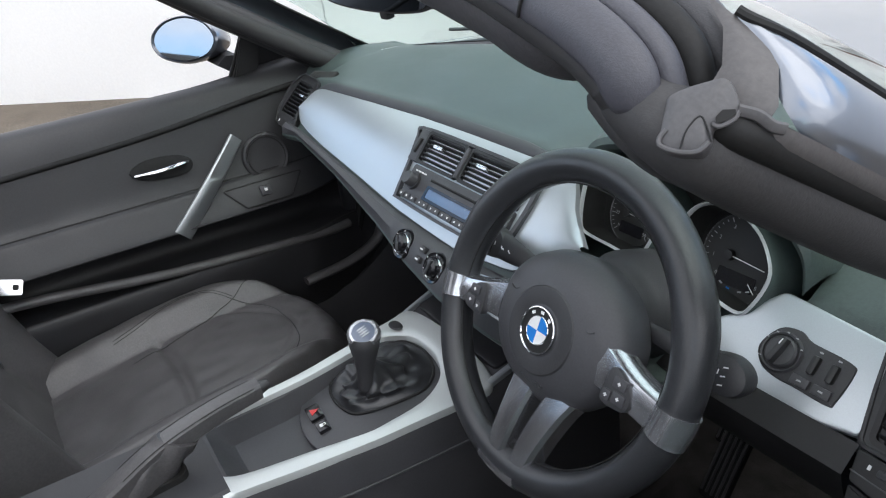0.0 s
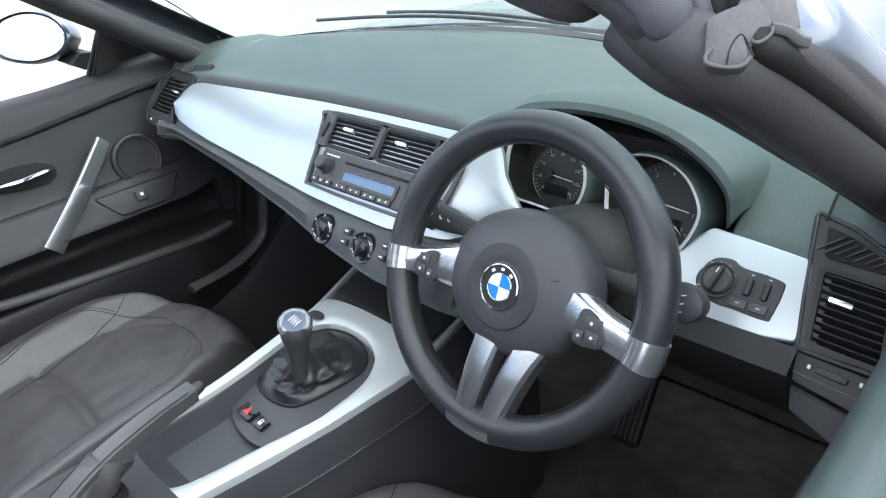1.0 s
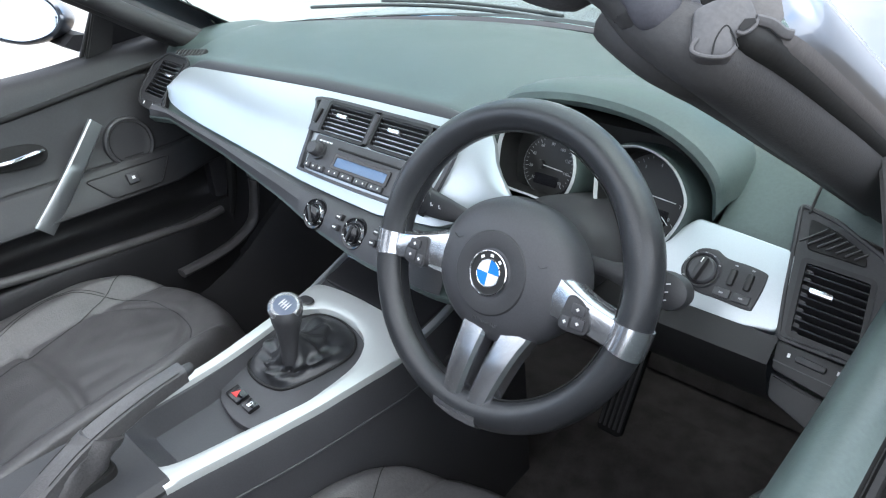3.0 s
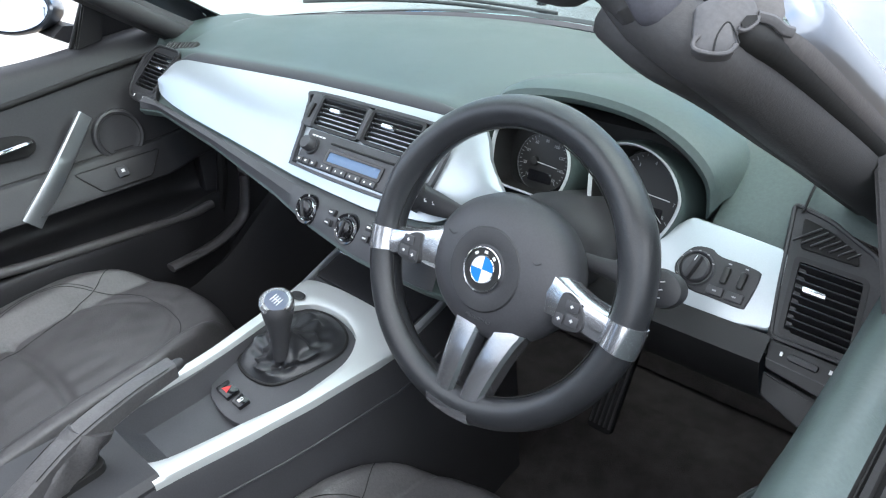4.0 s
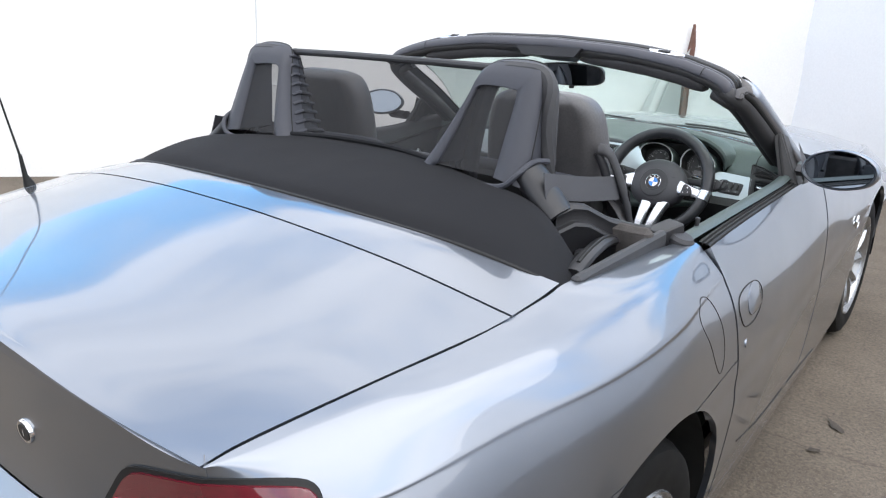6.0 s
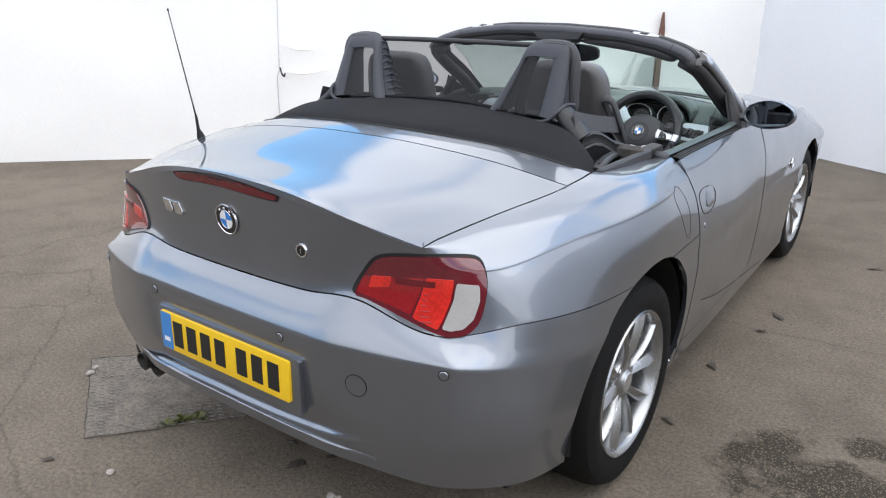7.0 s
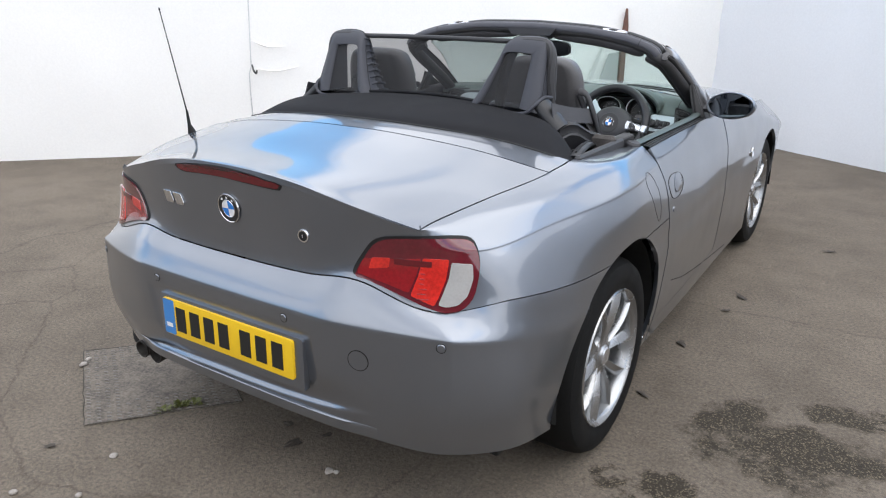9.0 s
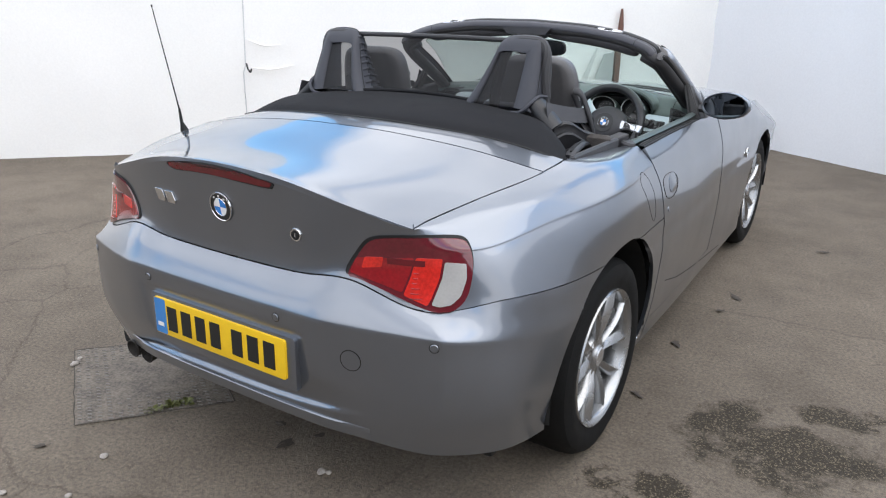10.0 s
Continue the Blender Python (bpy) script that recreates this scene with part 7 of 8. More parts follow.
        part("guide_slot", tube([(s * 0.700, 1.098, 0.912), (s * 0.655, 1.146, 1.034)], 0.004, 8), RUBBER, car)
        rr = [[(s * (0.742 - 0.035 * t), y, 0.905 + 0.115 * t * (1 - (y - 1.16) / 0.22)) for t in np.linspace(0, 1, 5)] for y in np.linspace(1.16, 1.36, 8)]
        part("mirror_base_panel", loft(rr, False, False), PLASTIC, car)
    return frame_


def build_glass():
    rows = []
    for k in range(13):
        t = k / 12
        line = []
        for i in range(33):
            u = -1 + 2 * i / 32
            top = Vector((u * 0.560, 1.030 - 0.025 * u * u, interp(abs(u) * 0.56, [p[0] for p in HEAD[::-1]], [p[2] for p in HEAD[::-1]]) - 0.004))
            low = Vector((u * 0.680, 1.70 - 0.30 * u * u, 0.948 - 0.02 * u * u))
            p = top.lerp(low, t) + Vector((0, 0.02, 0.022)) * math.sin(math.pi * t)
            line.append(p)
        rows.append(line)
    back = [[p + Vector((0, -0.002, -0.0035)) for p in r] for r in rows]
    rings = [a + b[::-1] for a, b in zip(rows, back)]
    ob = part("windscreen", loft(rings), SCREEN, car, "faintly green windscreen")
    ob.visible_shadow = False
    # scuttle, wipers
    rr = []
    for i in range(33):
        u = -1 + 2 * i / 32
        low = Vector((u * 0.60, 1.70 - 0.24 * u * u, 0.936 - 0.02 * u * u))
        rr.append([low + Vector((0, -0.005, 0.0)), low + Vector((0, 0.03, 0.012)), low + Vector((0, 0.10, -0.03)), low + Vector((0, 0.17, -0.05))])
    part("scuttle", loft(rr, False, False), PLASTIC, car, "black scuttle panel")
    for x0, x1, y0, y1 in ((-0.62, -0.05, 1.60, 1.745), (0.02, 0.56, 1.745, 1.60)):
        pts = [Vector((x0 + (x1 - x0) * t, y0 + (y1 - y0) * t + 0.03 * math.sin(math.pi * t), 0.938 + 0.010 * math.sin(math.pi * t))) for t in np.linspace(0, 1, 12)]
        # lighter grey than rubber: the glass's haze is put into the colour
        w = part("wiper", tube(pts, 0.004, 8), BRACKET, car, "wiper arm and blade, greyed for the haze of the glass")
        part("wiper_arm", tube([p + Vector((0, 0.012, 0.007)) for p in pts[3:]], 0.0038, 8), BRACKET, w)
    for x in (-0.22, 0.28):
        part("washer_jet", box((0.02, 0.014, 0.008), 0.003, 2, pose(x, 1.95, 0.913)), PLASTIC, car)


def build_mirrors():
    m = axes((-0.002, 1.102, 1.153), (1, 0.10, 0), (0.12, -0.97, -0.12))
    prof = catmull([(-0.118, 0.004), (-0.10, 0.034), (0, 0.043), (0.10, 0.034), (0.118, 0.004), (0.10, -0.022), (0, -0.030), (-0.10, -0.022)], 6, True)
    rings = []
    for z, k in ((0.0, 0.95), (0.004, 1.0), (-0.008, 1.01), (-0.026, 0.92), (-0.038, 0.7)):
        rings.append([m @ Vector((p[0] * k, p[1] * k, z)) for p in prof])
    im = part("interior_mirror", loft(rings[1:]), PLASTIC, car, "oval black interior mirror")
    part("mirror_glass", slab([(p[0] * 0.93, p[1] * 0.9) for p in prof], 0.003, m @ pose(0, 0, 0.006)), MIRRORGLASS, im)
    part("mirror_tab", box((0.016, 0.012, 0.012), 0.003, 2, m @ pose(0.006, -0.035, -0.008)), PLASTIC, im)
    part("mirror_stem", tube([m @ Vector((0, 0.01, -0.03)), m @ Vector((0, 0.05, -0.05)), Vector((0, 1.03, 1.262))], 0.014, 12), PLASTIC, im)
    part("mirror_console", loft([[Vector((x, y, z)) for x, z in ((-0.09 * k, 1.262 - d), (-0.07 * k, 1.235 - d), (0.07 * k, 1.235 - d), (0.09 * k, 1.262 - d))] for y, k, d in ((0.95, 1.3, 0.012), (1.0, 1.2, 0.02), (1.05, 0.8, 0.03), (1.08, 0.3, 0.035))]), TRIM_BLACK, car, "charcoal mirror foot")
    for s in (1, -1):
        c = Vector((0.842, 1.045, 0.976)) if s > 0 else Vector((-0.802, 1.060, 1.000))
        m = axes(c, (s, 0.06, 0), (-0.10 * s, -0.99, 0.05))
        prof = catmull([(-0.095, -0.006), (-0.070, 0.034), (-0.015, 0.053), (0.045, 0.047), (0.086, 0.022), (0.092, -0.008), (0.065, -0.036), (0.0, -0.052), (-0.066, -0.040)], 6, True)
        if s < 0:
            prof = [(-p[0], p[1]) for p in prof][::-1]
            m = axes(c, (0.80, 0.60, 0), (0.58, -0.79, 0.23)) @ pose(0, 0, 0, 0, 0, 4)
            prof = [(p[0] * 0.92, p[1] * 0.92) for p in prof]
        rings = []
        for z, k in ((0.000, 0.90), (0.007, 0.95), (0.004, 1.0), (-0.006, 1.02), (-0.03, 0.97), (-0.06, 0.82), (-0.085, 0.55), (-0.095, 0.2)):
            rings.append([m @ Vector((p[0] * k, p[1] * k, z)) for p in prof])
        dm = part("door_mirror", loft(rings), PAINT, car, "painted oval door mirror")
        part("mirror_rim", loft([[m @ Vector((p[0] * k, p[1] * k, z)) for p in prof] for z, k in ((0.003, 0.93), (0.0055, 0.91), (0.002, 0.875), (-0.004, 0.87))], True, False), PAINT, dm)
        part("mirror_glass", slab([(p[0] * 0.88, p[1] * 0.87) for p in prof], 0.003, m @ pose(0, 0, 0.0046)), MIRRORGLASS, dm, "mirror glass")
        rr = [[Vector((s * x, 1.115 + a, 0.950 + b)) for a, b in ((-0.022, 0.0), (0, 0.016), (0.026, 0.012), (0.03, -0.008), (0, -0.016))] for x in (0.725, 0.755, 0.80)]
        part("mirror_arm", loft(rr), PLASTIC, dm)


build_header()
build_glass()
build_mirrors()


# ---- roll hoops, wind deflector, belts and folded roof ----
def build_hoop(s):
    """A padded roll hoop with a net window: tapered, leaning forward a little."""
    prof = catmull([(0.215, 1.036), (0.250, 1.10), (0.285, 1.18), (0.302, 1.230), (0.325, 1.252), (0.383, 1.258), (0.432, 1.253), (0.448, 1.236), (0.458, 1.15), (0.468, 1.036)], 5)
    inner = catmull([(0.262, 1.048), (0.284, 1.11), (0.305, 1.185), (0.312, 1.204), (0.330, 1.209), (0.360, 1.209), (0.392, 1.206), (0.408, 1.198), (0.407, 1.12), (0.404, 1.044)], 5)
    hoop = new("roll_hoop")
    hoop.parent = car
    hoop["label"] = "padded charcoal roll hoop with a net window"
    rings = []
    n = len(prof)
    for i in range(n):
        (xo, zo), (xi, zi) = prof[i], inner[i]
        lean = 0.045 * (zo - 1.03) / 0.23
        y0, y1 = 0.088 + 0.42 * (zo - 1.03), 0.216 + lean * 0.3
        yi = 0.088 + 0.42 * (zi - 1.03)
        mx, mz = (xo + xi) / 2, (zo + zi) / 2
        rings.append([(s * x, y, z) for x, y, z in ((xi, yi + 0.006, zi), (xi * 0.96 + xo * 0.04, yi, zi * 0.96 + zo * 0.04), (mx, (y0 + yi) / 2 - 0.003, mz), (xo, y0 + 0.006, zo - 0.004), (xo * 0.99 + 0.004, y0 + 0.03, zo + 0.003), (xo, y1 - 0.03, zo), (xo * 0.98 + mx * 0.02, y1, zo - 0.01), (mx, y1 + 0.004, mz), (xi, y1 - 0.01, zi))])
    part("hoop_cover", loft(rings, True), HOOPSKIN, hoop, "charcoal padded cover", sharp=75)
    # net window in the cover
    net = bmesh.new()
    for y in (0.128,):
        vs = [net.verts.new((s * x, 0.094 + 0.42 * (z - 1.03), z)) for x, z in inner]
        net.faces.new(vs)
    part("hoop_net", net, NET, hoop, "dark see-through net")
    # stitched edges
    part("hoop_seam", tube([Vector(r[4]) for r in rings], 0.0016, 6), RUBBER, hoop)
    part("hoop_seam", tube([Vector(r[6]) for r in rings], 0.0016, 6), RUBBER, hoop)
    foot = [(s * x, y, z) for x, y, z in ((0.205, 0.10, 1.034), (0.26, 0.086, 1.030), (0.34, 0.080, 1.029), (0.43, 0.082, 1.031), (0.462, 0.094, 1.058), (0.474, 0.130, 1.078), (0.480, 0.175, 1.074))]
    part("hoop_hem", tube(catmull(foot, 5), 0.006, 8), HOOPSKIN, hoop)
    part("hoop_core", tube(catmull([(s * 0.27, 0.19, 0.95), (s * 0.295, 0.19, 1.12), (s * 0.33, 0.20, 1.225), (s * 0.40, 0.20, 1.24), (s * 0.455, 0.20, 1.22), (s * 0.468, 0.19, 1.10), (s * 0.47, 0.19, 0.95)], 5), 0.018, 10), PLASTIC, hoop)
    # gathered folds on the inner flank
    for k in range(9):
        z = 1.05 + 0.022 * k
        x = interp(z, (1.036, 1.10, 1.18, 1.24), (0.215, 0.250, 0.285, 0.308))
        part("cover_fold", tube(catmull([(s * (x + 0.004), 0.135 + 0.3 * (z - 1.03), z), (s * (x + 0.001), 0.18 + 0.1 * (z - 1.03), z + 0.005), (s * (x + 0.004), 0.228, z - 0.004)], 4), 0.0062, 8, flat=0.8), HOOPSKIN, hoop)
    # plastic foot of the hoop on the outside
    rr = []
    for t in np.linspace(0, 1, 8):
        c = Vector((s * (0.462 + 0.080 * t), 0.140 - 0.018 * t, 1.052 - 0.070 * t))
        rr.append([c + Vector((s * 0.019 * math.cos(a), 0.042 * math.sin(a), 0.022 * math.cos(a))) for a in np.linspace(0, 2 * math.pi, 25)[:-1]])
    part("hoop_foot", loft(rr), WELLSKIN, car, "black moulded hoop base")


def net_material():
    m = bpy.data.materials.new("fine_black_net")
    m.use_nodes = True
    nt = m.node_tree
    b = nt.nodes["Principled BSDF"]
    b.inputs["Base Color"].default_value = (0.02, 0.02, 0.022, 1)
    b.inputs["Roughness"].default_value = 0.8
    b.inputs["Alpha"].default_value = 0.72
    return m


NET = net_material()
build_hoop(1)
build_hoop(-1)


def build_deflector():
    d = new("wind_deflector")
    d.parent = car
    d["label"] = "net wind deflector between the roll hoops"
    bm = bmesh.new()
    bm.faces.new([bm.verts.new(p) for p in ((-0.310, 0.222, 1.234), (0.310, 0.222, 1.234), (0.235, 0.165, 1.045), (-0.235, 0.165, 1.045))])
    part("deflector_net", bm, NET_THIN, d)
    part("deflector_bar", tube([(-0.32, 0.222, 1.240), (-0.15, 0.222, 1.242), (0.15, 0.222, 1.242), (0.32, 0.222, 1.240)], 0.0085, 10), PLASTIC, d, "black top bar")
    part("deflector_foot_bar", tube([(-0.25, 0.165, 1.042), (0.25, 0.165, 1.042)], 0.010, 10), PLASTIC, d, "black lower bar")


NET_THIN = net_material()
NET_THIN.name = "thin_black_net"
NET_THIN.node_tree.nodes["Principled BSDF"].inputs["Alpha"].default_value = 0.62
build_deflector()


def build_tonneau():
    # folded roof under its cloth cover
    bm = patch([[(0, -.167, 1.004), (.2, -.162, 1.0), (.46, -.132, .980), (.60, -.100, .952), (.658, -.075, .925)],
                [(0, -.13, 1.024), (.2, -.12, 1.022), (.44, -.09, 1.006), (.582, -.050, .974), (.650, -.02, .920)],
                [(0, -.02, 1.040), (.2, -.015, 1.040), (.42, 0.0, 1.028), (.565, .020, .994), (.636, .045, .915)],
                [(0, .09, 1.050), (.2, .085, 1.048), (.40, .075, 1.034), (.530, .072, 1.006), (.610, .088, .915)],
                [(0, .143, 1.050), (.2, .128, 1.048), (.38, .10, 1.030), (.500, .092, 1.008), (.575, .105, .920)]], 8, 8)
    lipped(bm, 0.02)
    part("soft_top_cover", bm, FABRIC, car, "black cloth of the folded soft top")
    part("cover_hem", tube(catmull([(-.655, -.077, .930), (-.60, -.102, .953), (-.46, -.134, .982), (-.2, -.164, 1.003), (0, -.169, 1.007), (.2, -.164, 1.003), (.46, -.134, .982), (.60, -.102, .953), (.655, -.077, .930)], 8), 0.005, 8), RUBBER, car)
    part("cover_lip", tube(catmull([(-.226, .123, 1.050), (-.109, .143, 1.055), (0, .148, 1.056), (.109, .143, 1.055), (.226, .123, 1.050)], 6), 0.006, 8), FABRIC, car)
    for s in (1, -1):
        # well beside the folded roof: hinge levers, cross trim and the latch block on the sill
        part("roof_well", box((0.20, 0.34, 0.02), 0.006, 1, pose(s * 0.60, 0.11, 0.85)), DARK, car)
        part("well_wall", box((0.02, 0.36, 0.12), 0.006, 1, pose(s * 0.675, 0.13, 0.885)), PLASTIC, car)
        m1 = catmull([(s * 0.640, 0.01, 0.925), (s * 0.630, 0.08, 0.938), (s * 0.615, 0.17, 0.938), (s * 0.598, 0.26, 0.918)], 6)
        lv = part("roof_lever", tube(m1, 0.017, 10, flat=0.55), WELLSKIN, car, "black roof frame lever")
        part("lever_groove", tube([Vector(p) + Vector((0, 0, 0.009)) for p in m1[2:-2]], 0.004, 8), RUBBER, lv)
        part("roof_lever", tube(catmull([(s * 0.662, -0.01, 0.918), (s * 0.658, 0.10, 0.922), (s * 0.634, 0.25, 0.905)], 6), 0.013, 10, flat=0.6), WELLSKIN, car)
        part("roof_lever", tube(catmull([(s * 0.605, 0.10, 0.925), (s * 0.580, 0.15, 0.915), (s * 0.555, 0.20, 0.90)], 6), 0.012, 10, flat=0.7), WELLSKIN, car)
        rr = []
        for t in np.linspace(0, 1, 14):
            c = Vector((s * interp(t, (0, .15, .3, .55, .8, 1), (0.546, .562, .577, .600, .640, .668)), interp(t, (0, .15, .3, .55, .8, 1), (.105, .138, .166, .226, .294, .360)), interp(t, (0, .15, .3, .55, .8, 1), (.992, 1.004, 1.000, .966, .942, .930))))
            side_ = Vector((s * 0.82, -0.57, 0))
            rr.append([c + side_ * a + Vector((0, 0, b)) for a, b in ((0.0, -0.012), (0.003, -0.003), (-0.003, 0.004), (-0.016, 0.005), (-0.022, -0.002), (-0.024, -0.10), (0.012, -0.10), (0.010, -0.042), (0.014, -0.034), (0.011, -0.028), (0.002, -0.026))])
        part("rear_trim", loft(rr), WELLSKIN, car, "black rear side trim")
        lb = part("latch_block", box((0.046, 0.070, 0.05), 0.008, 3, pose(s * 0.668, 0.340, 0.922, 12, 0, -24 * s)), WELLSKIN, car, "black latch block at the rear of the door")
        part("latch_cheek", lathe([(0, 0.012), (0.022, 0.011), (0.027, 0.004), (0.027, -0.02)], 24, axes((s * 0.700, 0.345, 0.920), (0, 1, 0), (s * 0.3, 0, 1))), PLASTIC, lb)
        part("lock_pin", lathe([(0, 0.022), (0.005, 0.021), (0.006, 0.016), (0.0045, 0.012), (0.005, 0.0)], 16, pose(s * 0.690, 0.46, 0.920)), PLASTIC, car, "black door lock pin")
        # upper rim of the seat's back shell, with the dark shell below it
        lip_ = catmull([(s * 0.135, 0.372, 0.990), (s * 0.165, 0.360, 1.004), (s * 0.258, 0.343, 1.008), (s * 0.365, 0.331, 1.007), (s * 0.441, 0.339, 1.003), (s * 0.495, 0.360, 0.992), (s * 0.510, 0.385, 0.970)], 6)
        shell = part("seat_back_shell", loft([[Vector(p) + Vector((0, a, b)) for a, b in ((0.0, 0.004), (-0.010, -0.004), (-0.016, -0.05), (-0.022, -0.30), (0.03, -0.30))] for p in lip_], False, False), RUBBER, car, "black shell behind the seat")
        part("shoulder_lip", tube([Vector(p) + Vector((0, -0.004, 0)) for p in lip_], 0.0135, 18), HOOPSKIN, shell, "rounded grey rim of the seat back")
        # belt: reel strap, guide arm and slider
        g = new("seat_belt")
        g.parent = car
        g["label"] = "grey seat belt through its guide arm"
        a0, a1 = Vector((s * 0.520, 0.100, 1.044)), Vector((s * 0.532, 0.394, 0.992))
        rr = []
        for t in np.linspace(0, 1, 10):
            c = a0.lerp(a1, t) + Vector((0, 0, -0.004 * math.sin(math.pi * t)))
            w = Vector((s * -0.006, 0.004, 0.024))
            th = Vector((s * 0.0012, 0, 0))
            rr.append([c - w - th, c + w - th, c + w + th, c - w + th])
        part("belt_strap", loft(rr), BELT, g, "grey woven belt")
        pts = catmull([(s * 0.552, 0.425, 0.915), (s * 0.547, 0.404, 0.965), (s * 0.530, 0.388, 1.025), (s * 0.512, 0.377, 1.066), (s * 0.488, 0.370, 1.074)], 6)
        part("guide_arm", tube(pts, [0.010] * 8 + [0.0125] * 10 + [0.014] * 7, 16, up=(s, 0, 0), flat=0.6), PLASTIC, g, "black belt guide arm")
        pts = catmull([(s * 0.522, 0.405, 0.92), (s * 0.514, 0.392, 0.98), (s * 0.502, 0.380, 1.03), (s * 0.488, 0.370, 1.066)], 6)
        part("guide_inner", tube(pts, 0.010, 12), PLASTIC, g)
        if s < 0:
            mt = axes((-0.548, 0.600, 0.702), (0.2, 1, -0.35), (0.75, -0.1, 0.6))
            tg = part("belt_tongue", slab(rounded(0.042, 0.028, 0.004), 0.003, mt, 0.0008), SILVER, g, "bright metal belt tongue")
            part("tongue_slot", slab(rounded(0.010, 0.010, 0.003), 0.0005, mt @ pose(0.010, 0, 0.0006)), DARK, tg)
        part("belt_drop", loft([[Vector((s * (0.528 + a), y, z)) for a in (-0.022, 0.022)] + [Vector((s * (0.528 + a), y - 0.002, z)) for a in (0.022, -0.022)] for y, z in ((0.412, 0.985), (0.45, 0.90), (0.50, 0.78), (0.54, 0.62), (0.56, 0.46))]), BELT, g)


BELT = mat("grey_belt_webbing", (0.05, 0.05, 0.056), 0.65, 0, 0.2, 30, 800, 0.4, 1500)
build_tonneau()

# ---- tail and outer details ----
bpy.context.view_layer.update()
DEPS = bpy.context.evaluated_depsgraph_get()
SKINS = [o for o in car.children if o.type == "MESH" and o.data.materials and o.data.materials[0] == PAINT]


def onto(p, way):
    """The first painted surface that a ray from p meets: place and normal."""
    best = None
    for o in SKINS:
        hit, place, normal, _ = o.ray_cast(Vector(p), Vector(way), depsgraph=DEPS)
        if hit and (best is None or (place - Vector(p)).length < (best[0] - Vector(p)).length):
            best = (place.copy(), normal.copy())
    return best


def inside(x, y, poly):
    r = False
    n = len(poly)
    for i in range(n):
        (x1, y1), (x2, y2) = poly[i], poly[i - 1]
        if (y1 > y) != (y2 > y) and x < (x2 - x1) * (y - y1) / (y2 - y1) + x1:
            r = not r
    return r


def laid(name, outline, m, lift, material, parent, label="", step=0.008, dome=0.0, edge=0.01):
    """A piece with the given outline laid on the body along -z of m, standing proud by lift and closed at its rim."""
    xs, ys = [p[0] for p in outline], [p[1] for p in outline]
    x0, x1, y0, y1 = min(xs), max(xs), min(ys), max(ys)
    nx, ny = max(2, int((x1 - x0) / step) + 1), max(2, int((y1 - y0) / step) + 1)
    bm = bmesh.new()
    grid = [[bm.verts.new((x0 + (x1 - x0) * i / nx, y0 + (y1 - y0) * j / ny, 0)) for j in range(ny + 1)] for i in range(nx + 1)]
    for i in range(nx):
        for j in range(ny):
            c = (grid[i][j].co + grid[i + 1][j + 1].co) / 2
            if inside(c.x, c.y, outline):
                bm.faces.new((grid[i][j], grid[i + 1][j], grid[i + 1][j + 1], grid[i][j + 1]))
    bmesh.ops.delete(bm, geom=[v for v in bm.verts if not v.link_faces], context="VERTS")
    rim = {v for e in bm.edges if e.is_boundary for v in e.verts}
    n = len(outline)
    for v in rim:
        best, bd = None, 9
        for k in range(n):
            a, b = Vector(outline[k]), Vector(outline[(k + 1) % n])
            d = b - a
            t = min(max((v.co.xy - a).dot(d) / max(d.length_squared, 1e-12), 0), 1)
            q = a + d * t
            if (q - v.co.xy).length < bd:
                best, bd = q, (q - v.co.xy).length
        v.co.x, v.co.y = best
    zaxis = (m.to_3x3() @ Vector((0, 0, 1))).normalized()
    cx, cy = (x0 + x1) / 2, (y0 + y1) / 2
    way = {v: onto(m @ Vector((v.co.x, v.co.y, 1.6)), -zaxis) for v in bm.verts}
    deep = sorted((h[0] - m @ Vector((v.co.x, v.co.y, 1.6))).length for v, h in way.items() if h)
    usual = deep[len(deep) // 2]
    for v in bm.verts:
        p = m @ Vector((v.co.x, v.co.y, 1.6))
        h = way[v]
        if h and abs((h[0] - p).length - usual) > 0.12:
            h = None
        k = 1 - min(1, max(abs(v.co.x - cx) / (x1 - x0) * 2, abs(v.co.y - cy) / (y1 - y0) * 2)) ** 2
        base = h[0] if h else p - zaxis * usual
        v.co = base + zaxis * (lift + dome * k)
    bmesh.ops.recalc_face_normals(bm, faces=bm.faces)
    if sum(f.normal.dot(zaxis) for f in bm.faces) < 0:
        bmesh.ops.reverse_faces(bm, faces=bm.faces)
    es = [e for e in bm.edges if e.is_boundary]
    res = bmesh.ops.extrude_edge_only(bm, edges=es)
    for v in res["geom"]:
        if isinstance(v, bmesh.types.BMVert):
            v.co -= zaxis * edge
    return part(name, bm, material, parent, label)


def flip(outline, s):
    return [(s * x, y) for x, y in outline][:: (1 if s > 0 else -1)]


def line_on(name, pts, ways, r, material, parent, lift=0.0):
    """A thin bead along points thrown onto the body."""
    path = []
    for p in pts:
        h = onto(p, ways)
        if h and (h[0] - Vector(p)).length < 1.4:
            path.append(h[0] + h[1] * lift)
    return part(name, tube(path, r, 6), material, parent)


